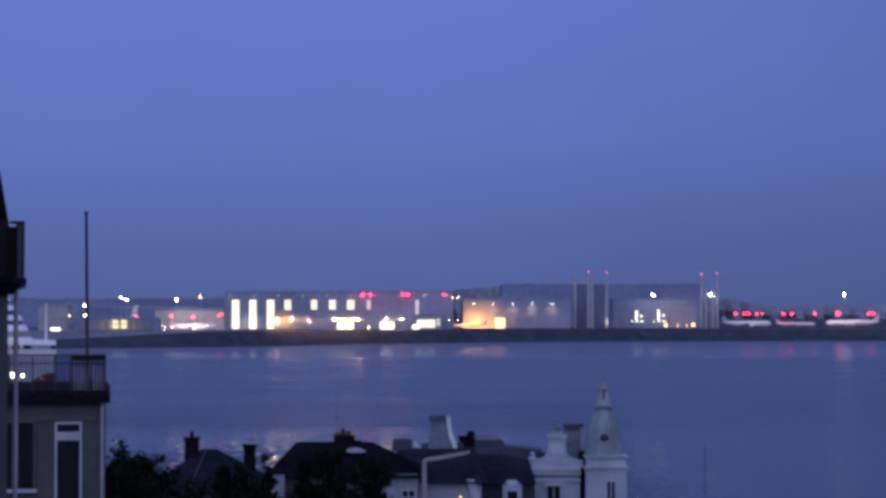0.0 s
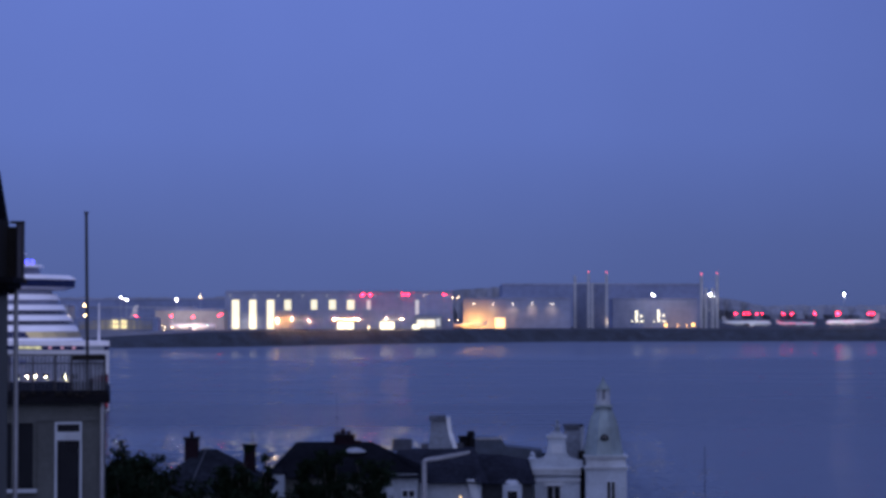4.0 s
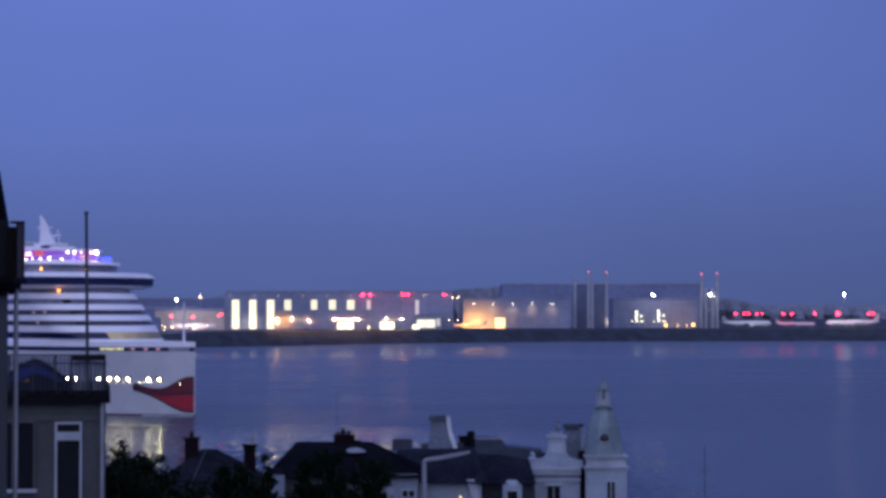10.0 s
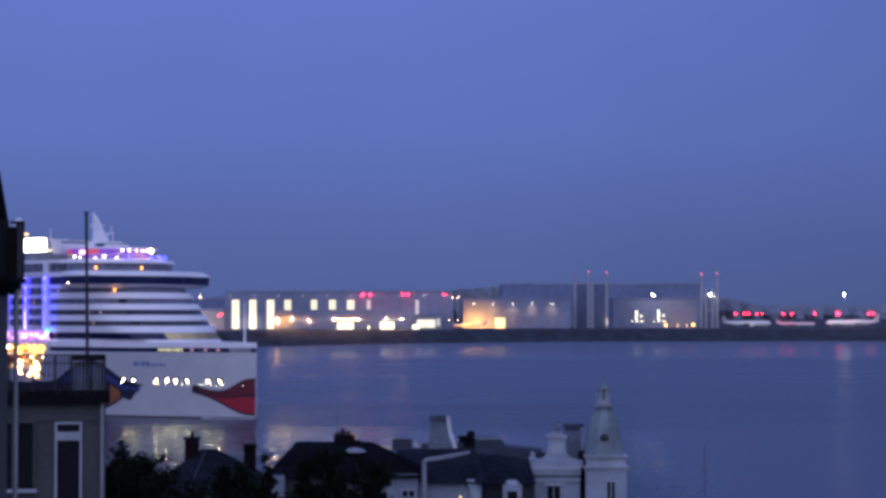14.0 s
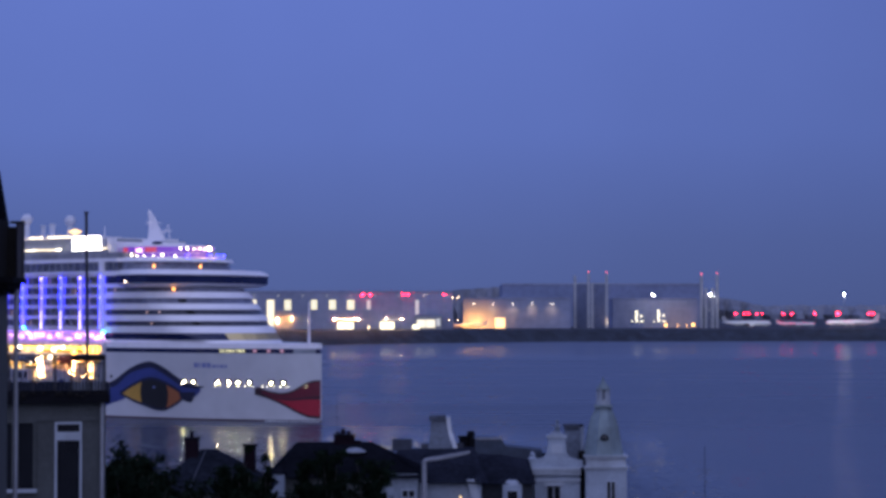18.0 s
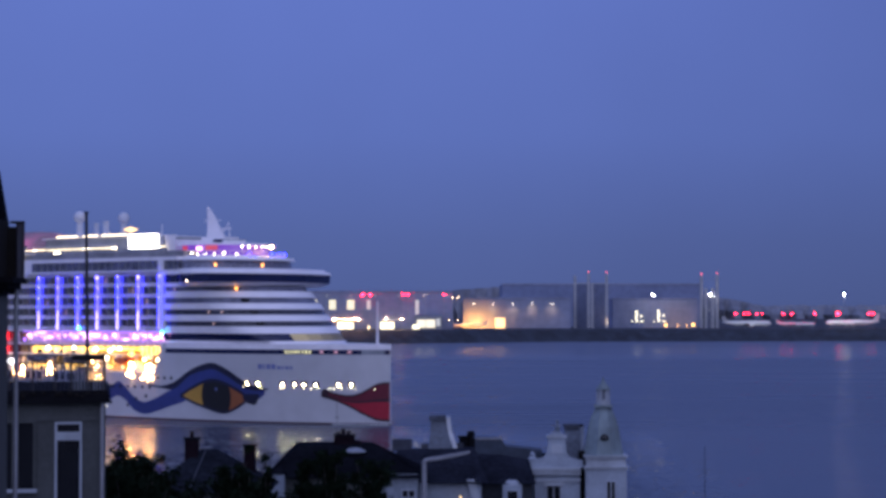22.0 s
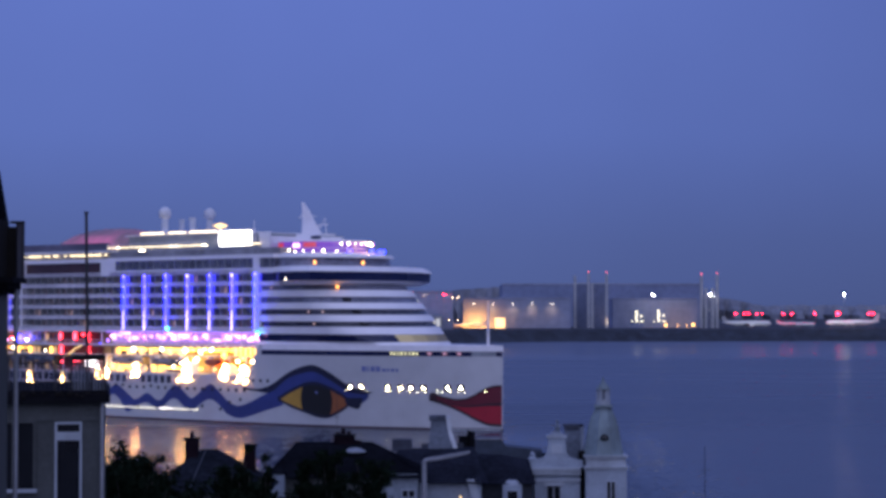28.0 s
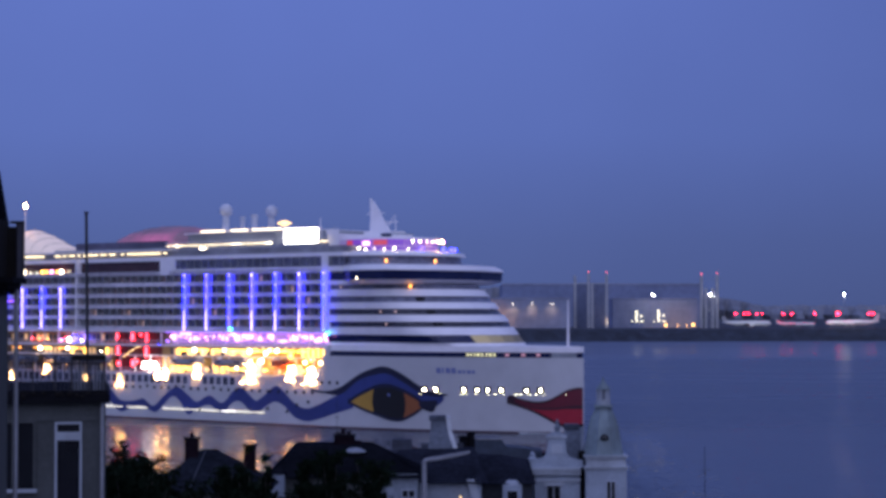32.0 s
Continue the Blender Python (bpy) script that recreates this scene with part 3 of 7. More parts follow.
for i in range(48):
    a = -99.6 - 2.6 * i
    if -115.5 < a < -111.5:
        continue
    piece("window_frame", frame_mesh, ship, (a, -HB, 9.7))
    piece("window_glass", glass_mesh, ship, (a, -HB, 9.7))
L_FENDER = glow("fender_line_light", (1.0, 0.93, 0.84), 4)
for a0, a1, m in ((-88.0, -95.0, L_DIMWHITE), (-95.0, -97.6, L_DIMWHITE), (-98.2, -103.5, L_FENDER), (-104.5, -112.0, L_DIMWHITE), (-112.4, -126.5, L_DIMWHITE), (-133, -141, L_DIMWHITE), (-143, -150, L_DIMWHITE)):
    part("fender_light", boxes((a1, a0, -HB - 0.25, -HB - 0.02, 3.05, 3.2)), m, ship, "glowing white light line low on the hull")

# ---- boat decks: an open recess along each side ----
part("promenade_wall", boxes((-236, -66, -15.2, 15.2, 12.4, 23.6)), mat("promenade_cream_wall", (0.44, 0.32, 0.15), 0.6, grain=1.5, vary=0.15), ship)
for z, w, h in ((12.25, HB, 0.35), (16.9, 16.9, 0.3), (19.6, 18.2, 0.5), (23.4, HB, 0.55)):
    part("deck_slab", boxes((-236, -66, -w, w, z, z + h)), SHIP_WHITE, ship)
post = mesh_of("deck_post", boxes((-0.16, 0.16, -0.16, 0.16, 0, 4.5)), SHIP_WHITE)
post_s = mesh_of("deck_post", boxes((-0.14, 0.14, -0.14, 0.14, 0, 3.3)), SHIP_WHITE)
for i in range(26):
    a = -72.5 - 6.2 * i
    piece("deck_post", post, ship, (a, -16.4, 12.5))
    piece("deck_post", post_s, ship, (a, -18.0, 20.1))
for z, w, a0 in ((12.6, HB - 0.1, -70), (20.1, 18.15, -66)):
    bm = boxes((-236, a0, -w, -w + 0.06, z + 1.0, z + 1.1), (-236, a0, -w, -w + 0.04, z + 0.5, z + 0.55))
    for i in range(int((236 + a0) / 2)):
        box(bm, a0 - 2 * i - 0.04, a0 - 2 * i + 0.04, -w, -w + 0.06, z, z + 1.05)
    part("deck_railing", bm, SHIP_WHITE, ship)

random.seed(4)
# warm strip lamps under the slabs, brightest forward of 128 m
def strip_lamp(a0, a1, y, z, m, label="", h=0.5, d=0.3):
    return part("deck_light", boxes((a1, a0, y - d, y, z, z + h)), m, ship, label)


for a0, a1 in ((-66.4, -70.6), (-74.8, -79.6), (-80.2, -92.4), (-93, -97), (-99, -106), (-108, -110), (-112.6, -118), (-121, -123.8)):
    strip_lamp(a0, a1, -15.25, 18.4, L_WARM, "warm glowing deck light", 0.5)
for a0, a1 in ((-74, -78), (-90, -96), (-98, -104.5), (-117, -122)):
    strip_lamp(a0, a1, -15.25, 13.5, L_WARM, "warm glowing deck light", 0.45)
for i, a in enumerate((-67.2, -69.0, -70.8, -72.6, -74.4, -76.2)):
    part("lit_window", boxes((a - 0.45, a + 0.45, -16.6, -16.4, 17.3, 19.3)), L_CREAM if i % 2 else L_GOLD, ship, "tall lit window on the boat deck")
for i in range(26):
    a = -67.2 - 2.2 * i + random.uniform(-0.8, 0.8)
    bm = bmesh.new()
    ball(bm, (a, -16.2, random.choice((13.6, 14.2, 16.0, 18.6, 18.9))), random.uniform(0.18, 0.42), 6)
    part("deck_lamp", bm, random.choice((L_WARM, L_AMBER, L_CREAM, L_WHITE)), ship, "round warm deck lamp")
# the yellow of the lamp light is put into the wall colour
part("boat_deck_screen", boxes((-97, -66.3, -15.5, -15.3, 12.6, 19.5)), mat("wall_lamplight_yellow", (0.80, 0.50, 0.12), 0.5, grain=1.0), ship, "boat deck wall coloured as under yellow lamps")
for i in range(11):
    a = -68 - 2.75 * i
    part("ceiling_lamp", boxes((a - 0.5, a + 0.5, -17.3, -16.9, 19.35, 19.55)), L_CREAM, ship, "bright lamp under the deck")
    if i % 2:
        part("wall_lamp", boxes((a - 0.3, a + 0.3, -16.0, -15.6, 15.6, 16.2)), L_WHITE, ship, "bright lamp on the yellow wall")
# lit windows and doors of uneven brightness along the promenade wall
pane_meshes = [mesh_of("promenade_window", boxes((-0.55, 0.55, -0.12, 0, 0, 1.7)), m) for m in (L_GOLD, L_CREAM, L_DUSKGOLD, L_AMBER, CABIN_DARK, CABIN_DARK)]
for i in range(46):
    a = -67.5 - 1.32 * i
    piece("promenade_window", pane_meshes[random.choice((0, 1, 2, 2, 4, 5))], ship, (a, -15.2, 17.25 + random.uniform(0, 0.15)))
    piece("promenade_window", pane_meshes[random.choice((0, 2, 2, 4, 4, 5))], ship, (a, -15.2, 12.7))
for i in range(40):
    a = -152 - 1.9 * i
    piece("promenade_window", pane_meshes[random.choice((0, 2, 2, 4, 4, 4, 5))], ship, (a, -15.2, 17.25))
    piece("promenade_window", pane_meshes[random.choice((2, 4, 4, 5, 4, 5))], ship, (a, -15.2, 12.7))
    piece("promenade_window", pane_meshes[random.choice((2, 4, 4, 5, 4))], ship, (a, -15.2, 20.9))
# embarkation bays, white and floodlit
for a, w, z0, zt in ((-93.3, 3.8, 10.5, 16.0), (-78.0, 2.2, 11.3, 15.4), (-71.2, 2.9, 10.7, 15.2), (-113.2, 1.5, 11.4, 15.0), (-129.0, 1.5, 10.8, 13.6), (-125.6, 1.5, 10.8, 13.6), (-144.3, 1.4, 8.8, 11.2), (-159, 1.4, 9.2, 12.0), (-176, 1.4, 11.5, 14.2), (-192, 1.4, 9.4, 12.2)):
    bay = part("embarkation_bay", boxes((a - w, a + w, -18.4, -15.3, 9.9, 12.2), (a - w * 0.4, a + w * 0.4, -18.0, -15.3, 12.6, max(zt, 13.4) - 0.6)), SHIP_WHITE, ship, "white floodlit embarkation bay")
    # many small lamps in a tapering scatter imitate the outline of the glare
    n = int(5 * w) + 3
    for k in range(n):
        u = ((k + random.random()) / n) ** 1.5
        z = z0 + (zt - z0) * u
        x = a + w * (1 - 0.75 * u) * random.uniform(-0.85, 0.85)
        bm = bmesh.new()
        ball(bm, (x, -19.3, z), random.uniform(0.03, 0.07), 6)
        rod(bm, (x, -19.3, z), (x, -18.0, z - 0.3), 0.04, 4)
        part("floodlight", bm, L_FLOOD, bay, "glaring warm floodlight")
    part("bay_door", boxes((a - w * 0.6, a + w * 0.6, -18.95, -18.84, max(z0, 9.9), 12.1)), L_CREAM, bay, "lit open shell door")

# pink and violet lamps on the promenade above
for i in range(58):
    a = -66.8 - 1.04 * i + random.uniform(-0.5, 0.5)
    m = random.choice((L_PINKWHITE, L_PINKWHITE, L_PINK, L_PURPLE, L_DIMWHITE, L_PINKWHITE, L_PURPLE))
    z, r = 21.0 + 1.9 * random.random() ** 1.3, random.uniform(0.14, 0.5)
    bm = bmesh.new()
    if random.random() < 0.55:
        ball(bm, (a, -15.9, z), r * 0.8, 8)
    else:
        box(bm, a - r * random.uniform(0.8, 2.6), a + r, -15.9, -15.6, z - r * 0.5, z + r * 0.5)
    part("promenade_lamp", bm, m, ship, "coloured promenade lamp")
# an added glowing sheet puts pink light on the promenade wall
part("promenade_glow_sheet", boxes((-127, -66.4, -15.24, -15.21, 20.3, 23.2)), L_PINKGLOW, ship, "added sheet glowing pink along the promenade wall")
part("promenade_ceiling_light", boxes((-127, -66.5, -17.6, -17.3, 23.25, 23.39)), L_PURPLE, ship, "violet light line under the slab")
for a, z in ((-65.3, 23.2), (-100.3, 24.3), (-65.8, 22.0)):
    bm = bmesh.new()
    ball(bm, (a, -19.1, z), 0.4, 8)
    part("spot_lamp", bm, L_CYAN if z > 22.5 else L_PINK, ship, "small cyan spot lamp" if z > 22.5 else "small pink spot lamp")
# larger pink-white glares, put in as glowing boxes
for a, w, z, h in ((-125.6, 0.5, 21.2, 1.6), (-121.0, 2.2, 22.7, 0.5), (-118.0, 1.6, 21.3, 0.7), (-106.0, 1.2, 21.4, 0.8), (-100.6, 1.5, 21.2, 1.5), (-97.6, 2.4, 22.2, 0.6), (-93.0, 0.8, 21.3, 1.0), (-88.6, 1.2, 22.0, 0.9), (-84.5, 1.6, 21.0, 0.5), (-80.3, 1.3, 21.4, 1.1), (-75.5, 2.0, 22.1, 0.6), (-71.5, 1.0, 21.2, 0.8)):
    part("promenade_glare", boxes((a - w, a + w, -15.75, -15.55, z, z + h)), L_PINKWHITE, ship, "glowing box for a pink-white glare")
# red lit atrium section
part("atrium_wall", boxes((-150, -131, -15.6, -15.2, 12.5, 23.4)), mat("atrium_dark_red", (0.14, 0.012, 0.014), 0.4, grain=1.0), ship, "dark red atrium wall")
for a, z0, z1 in ((-149.0, 21.3, 22.9), (-142.4, 21.0, 23.0), (-136.8, 20.6, 23.0), (-139.0, 22.2, 22.8), (-148.6, 16.9, 19.3), (-136.8, 16.6, 19.3), (-142.4, 14.0, 15.7), (-148.4, 14.2, 15.2), (-140.6, 15.0, 15.6), (-171.5, 21.0, 21.6), (-183, 20.9, 21.5), (-186.5, 21.0, 21.5)):
    part("red_lamp", boxes((a - 0.28, a + 0.28, -16.1, -15.7, z0, z1)), L_RED, ship, "tall glowing red lamp")
bm = bmesh.new()
rod(bm, (-144.6, -17.4, 16.5), (-139.6, -17.4, 19.0), 0.12)
rod(bm, (-139.6, -17.4, 19.0), (-137.7, -17.4, 19.4), 0.12)
part("stair_light", bm, L_CREAM, ship, "glowing handrail of the outside stairs")
bm = bmesh.new()
rod(bm, (-151, -17.2, 14.2), (-149.5, -17.2, 15.4), 0.12)
part("stair_light", bm, L_CREAM, ship, "glowing handrail of the outside stairs")
for a, z, r, m in ((-165.2, 21.3, 1.4, L_BLUEWHITE), (-167.5, 21.0, 1.1, L_WHITE), (-162, 20.9, 0.5, L_WHITE), (-171, 20.9, 0.7, L_PINK), (-177, 21.2, 0.5, L_WARM), (-181, 21.2, 0.5, L_WARM), (-153.6, 18.0, 0.4, L_WHITE), (-79.5, 17.6, 1.1, L_WARM), (-76.5, 14.8, 0.9, L_AMBER), (-86, 15.4, 1.0, L_WARM), (-72.5, 16.6, 0.8, L_WARM), (-168.2, 18.7, 0.7, L_WHITE), (-180.5, 18.6, 0.9, L_WHITE), (-104, 18.8, 0.7, L_WHITE), (-115.5, 18.7, 0.9, L_WHITE), (-94.5, 18.5, 0.9, L_WHITE), (-88.5, 18.2, 0.8, L_WHITE), (-90, 16.2, 0.8, L_WHITE), (-84.5, 18.8, 0.7, L_WHITE), (-124.5, 22.2, 0.8, L_PINKWHITE), (-126.2, 21.0, 0.7, L_PURPLE), (-129.6, 19.9, 0.5, L_BLUE)):
    bm = bmesh.new()
    ball(bm, (a, -17.6, z), r * 0.6, 8)
    part("deck_lamp", bm, m, ship, "glaring deck lamp")
for a0, a1, m in ((-163, -165.5, L_AMBER), (-166.5, -169.5, L_WARM), (-171.5, -175, L_AMBER), (-178.5, -182.5, L_WARM), (-184, -186, L_AMBER), (-192, -196, L_AMBER), (-199, -203, L_WARM), (-209, -216, L_AMBER), (-222, -232, L_AMBER)):
    strip_lamp(a0, a1, -15.25, 18.5, m, "amber glowing deck light", 0.3)

# lifeboats under davits
def lifeboat(a, length, material):
    boat = part("lifeboat", bmesh.new(), material, ship, "covered lifeboat hung under the upper deck")
    bm = bmesh.new()
    n, secs = 9, []
    for i in range(n + 1):
        u = -1 + 2 * i / n
        w = 1.5 * (1 - abs(u) ** 3.0) + 0.08
        secs.append([(a + u * length / 2, -17.6 + s * w * k, 14.5 + h) for s, k, h in ((-1, 0.55, 0.0 + 0.5 * u * u), (-1, 1, 0.9), (-1, 0.85, 1.9), (1, 0.85, 1.9), (1, 1, 0.9), (1, 0.55, 0.5 * u * u))])
    rings = [[bm.verts.new(v) for v in s] for s in secs]
    for r, q in zip(rings, rings[1:]):
        for j in range(6):
            k = (j + 1) % 6
            bm.faces.new((r[j], r[k], q[k], q[j]))
    bm.faces.new(rings[0])
    bm.faces.new(rings[-1])
    bmesh.ops.recalc_face_normals(bm, faces=bm.faces)
    bm.to_mesh(boat.data)
    bm.free()
    for s in (-1, 1):
        part("davit", boxes((a + s * length * 0.36 - 0.15, a + s * length * 0.36 + 0.15, -17.8, -16.2, 16.4, 16.9)), SHIP_WHITE, boat)
    part("boat_window_strip", boxes((a - length * 0.33, a + length * 0.33, -19.0, -18.9, 15.55, 15.95)), SHIP_GLASS, boat)


# a white glare on the boat deck, built as a glowing block
bm = bmesh.new()
prism(bm, [(-136.0, -18.3), (-130.4, -18.3), (-130.4, -16.8), (-136.0, -16.8)], [(-135.6, -18.0), (-131.6, -18.0), (-131.6, -17.0), (-135.6, -17.0)], 13.6, 15.3)
part("glare_block", bm, L_SCREEN, ship, "glowing block for the white glare on the boat deck")
lifeboat(-82.5, 8.5, BOAT_ORANGE)
for a in (-101.5, -118.5, -156, -172, -188, -204, -220):
    lifeboat(a, 13.5, SHIP_GREY)

# ---- side blocks with balconies ----
Z0, PITCH = 23.95, 2.93
part("cabin_block", boxes((-292, -66, -17.0, 17.0, 23.9, 43.2)), CABIN_WALL, ship)
for k in range(6):
    z = Z0 + PITCH * k
    a1, w = (-66, HB)
    bm = boxes((-292, a1, -w, w, z - 0.12, z + 0.2))
    box(bm, -292, a1, -w, -w + 0.08, z + 0.2, z + 0.95)
    box(bm, -292, a1, w - 0.08, w, z + 0.2, z + 0.95)
    # panel white carries the same violet light cast in its colour
    part("balcony_deck", bm, mat("balcony_white_violet_tint", (0.68, 0.64, 0.71), 0.4, grain=2.0, vary=0.12, stain=0.25) if k == 0 else bpy.data.materials["balcony_white_violet_tint"], ship)
divider = mesh_of("balcony_divider", boxes((-0.06, 0.06, -HB + 0.1, -17.0, 0.2, PITCH - 0.12)), mat("divider_grey", (0.42, 0.43, 0.46), 0.5, grain=1.0))
door_dark = mesh_of("balcony_door", boxes((-1.0, 1.0, -17.12, -17.0, 0.25, 2.4)), CABIN_DARK)
door_lit = mesh_of("balcony_door", boxes((-1.0, 1.0, -17.12, -17.0, 0.25, 2.4)), L_CABIN)
door_curtain = mesh_of("balcony_door", boxes((-1.0, 1.0, -17.12, -17.0, 0.25, 2.4)), mat("cabin_curtain_brown", (0.30, 0.17, 0.15), 0.8, grain=0.6, vary=0.3, random_tint=0.5))
door_dim = mesh_of("balcony_door", boxes((-1.0, 1.0, -17.12, -17.0, 0.25, 2.4)), glow("cabin_dimly_lit", (1.0, 0.46, 0.34), 0.045, 0.2))
random.seed(11)
lit_cabins = {(0, 34), (1, 31), (2, 39), (1, 26), (3, 12), (4, 8), (2, 17), (1, 9), (3, 4), (1, 14), (0, 11), (2, 2), (0, 24)}
for k in range(5):
    for i in range(48):
        a = -67.3 - 2.86 * i
        piece("balcony_divider", divider, ship, (a - 1.43, 0, Z0 + PITCH * k))
        lit = (k, i) in lit_cabins
        piece("balcony_door", door_lit if lit else random.choice((door_dark, door_dark, door_dark, door_curtain, door_curtain, door_dim)), ship, (a, 0, Z0 + PITCH * k), "warm lit balcony door" if lit else "")
bm = bmesh.new()
for k in range(5):
    for i in range(30):
        a = -67.3 - 2.86 * (48 + i)
        box(bm, a - 0.06, a + 0.06, -HB + 0.1, -17.0, Z0 + PITCH * k + 0.2, Z0 + PITCH * (k + 1) - 0.12)
    for i in range(78):
        a = -67.3 - 2.86 * i
        box(bm, a - 0.06, a + 0.06, 17.0, HB - 0.1, Z0 + PITCH * k + 0.2, Z0 + PITCH * (k + 1) - 0.12)
tagged(part("far_balcony_dividers", bm, bpy.data.materials["divider_grey"], ship), kind="stuff")
# white pilasters that bound the block
for a0, a1, z0 in ((-128, -124.2, 38.5), (-67.5, -65.2, 23.95), (-163.5, -162.9, 23.95), (-292, -288, 23.95)):
    part("pilaster", boxes((a0, a1, -HB - 0.05, -16.8, z0, 43.3)), SHIP_WHITE, ship)
# vertical light strips: thin tubes that widen into a bright foot; added glowing panels paint their blue halo
halo_meshes = [mesh_of("lit_panel", boxes((-0.16 - 0.13 * k, 0.16 + 0.13 * k, -HB + 0.10, -HB + 0.16, 0.96, 2.78)), L_BLUEHALO) for k in range(5)]


def light_strip(a, z0, z1, decks, tube, foot):
    bm = bmesh.new()
    box(bm, a - 0.04, a + 0.04, -HB - 0.95, -HB - 0.80, z0 + 5.2, z1)
    s = part("light_strip", bm, tube, ship, "vertical glowing blue light strip")
    bm = bmesh.new()
    prism(bm, [(a - foot, -HB - 0.95), (a + foot, -HB - 0.95), (a + foot, -HB - 0.80), (a - foot, -HB - 0.80)], [(a - 0.03, -HB - 0.95), (a + 0.03, -HB - 0.95), (a + 0.03, -HB - 0.80), (a - 0.03, -HB - 0.80)], z0, z0 + 5.2)
    part("strip_foot", bm, L_STRIP if foot > 0.055 else L_BLUEWHITE, s, "violet-white foot of the light strip")
    part("strip_bracket", boxes((a - 0.05, a + 0.05, -HB - 0.75, -HB, z0 + 0.1, z1 - 0.1)), SHIP_WHITE, s)
    for k in range(decks):
        bm = bmesh.new()
        ball(bm, (a + 0.12, -HB - 0.9, Z0 + PITCH * (k + 1) - 0.1), 0.13, 6)
        part("strip_lamp", bm, L_STRIP if k > 1 else L_BLUEWHITE, s)
    bm = bmesh.new()
    ball(bm, (a, -HB - 0.9, z1 - 0.4), 0.22, 6, 1.5)
    part("strip_lamp", bm, L_STRIP if foot > 0.085 else L_BLUEWHITE, s)
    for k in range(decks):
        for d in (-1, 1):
            piece("lit_panel", halo_meshes[k], ship, (a + d * (0.30 + 0.13 * k), 0, Z0 + PITCH * k), "added glowing panel for the strip's blue halo")


for j in range(7):
    light_strip(-65.95 - 8.58 * j, 23.9, 38.5, 5, (L_BLUE, L_BLUEWHITE, L_BLUE, L_BLUEWHITE, L_BLUE, L_BLUEWHITE, L_BLUE)[j], (0.05, 0.10, 0.06, 0.10, 0.05, 0.08, 0.06)[j])
for j, a in enumerate((-169.0, -177.5, -186.2, -194.8, -203.4)):
    light_strip(a, 24.2, 35.4, 4, (L_STRIP, L_BLUE)[j % 2], 0.09 - 0.03 * (j % 2))
part("light_arch", boxes((-210, -190, -HB - 0.3, -HB - 0.05, 31.8, 32.1)), L_PURPLE, ship)

# upper window band and top deck of the block
part("upper_band", boxes((-125, -60, -HB, HB, 38.7, 40.0), (-125, -60, -HB, HB, 42.5, 43.5), (-125, -121.9, -HB, HB, 40.0, 42.5)), SHIP_WHITE, ship)
part("upper_glazing", boxes((-121.9, -60, -HB + 0.35, HB - 0.35, 40.0, 42.5)), CABIN_DARK, ship, "long dark glazed band")
mullion_mesh = mesh_of("glazing_mullion", boxes((-0.07, 0.07, -HB + 0.15, -HB + 0.36, 40.0, 42.5)), SHIP_GREY)
for i in range(22):
    piece("glazing_mullion", mullion_mesh, ship, (-61.5 - 2.8 * i, 0, 0))
part("aft_upper_deck", boxes((-292, -125, -HB, HB, 38.6, 39.4), (-292, -125, -17.6, 17.6, 42.4, 43.4)), SHIP_WHITE, ship)
part("aft_upper_glazing", boxes((-190, -128, -17.2, 17.2, 39.4, 42.4)), mat("dark_red_brown_glazing", (0.06, 0.025, 0.03), 0.25, grain=2.0), ship, "long dark reddish glazed band")
for a, m in ((-170, L_WHITE), (-172, L_AMBER), (-174.4, L_PINK), (-176.6, L_AMBER), (-178.6, L_WARM), (-181, L_DIMWHITE), (-184, L_DIMWHITE), (-187, L_WHITE)):
    part("pool_bar_lamp", boxes((a - 0.5, a + 0.5, -18.6, -18.3, 39.4, 40.0 if m is L_DIMWHITE else 40.6)), m, ship, "coloured pool bar lamp")
part("sun_deck", boxes((-290, -60, -16.5, 16.5, 43.5, 45.2)), CABIN_WALL, ship)
light_mesh = mesh_of("sun_deck_light", boxes((-0.48, 0.48, -17.2, -16.9, 44.40, 44.60)), L_RAIL)
for i in range(52):
    if random.random() < 0.12:
        continue
    piece("sun_deck_light", light_mesh, ship, (-128 - 1.25 * i, 0, 0), "white deck light under the canopy")
part("sun_deck_canopy", boxes((-200, -126, -17.4, -14, 45.2, 45.5)), SHIP_WHITE, ship)
part("sun_deck_cornice", boxes((-200, -127, -17.5, -17.3, 45.0, 45.12)), SHIP_WHITE, ship)


# ---- the forward superstructure: rounded decks stepping back upwards ----
def round_front(af, w, depth, back, n=44):
    """Outline, anticlockwise: elliptical front at af with half breadth w, straight sides to back."""
    pts = [(back, -w)]
    for i in range(n + 1):
        t = -math.pi / 2 + math.pi * i / n
        pts.append((af - depth + depth * math.cos(t), w * math.sin(t)))
    pts.append((back, w))
    return pts


def within(pts, z):
    """Keeps an outline inside the bulwark, widening upwards."""
    return [(x, math.copysign(min(abs(y), half(x, 18) - 0.15 + 0.55 * (z - 20.4)), y)) for x, y in pts]


def tier(name, z0, z1, af0, af1, w0, w1, material, label="", depth=15, back=-66.5):
    bm = bmesh.new()
    prism(bm, within(round_front(af0, w0, depth, back), z0), within(round_front(af1, w1, depth, back), z1), z0, z1)
    return part(name, bm, material, ship, label)


def af(z):
    return linear([(20.4, -22.6), (34.2, -37.0), (43.5, -44)], z)


def fw(z):
    return linear([(20.4, 17.3), (23, 17.9), (26, 18.4), (34, 18.6)], z)


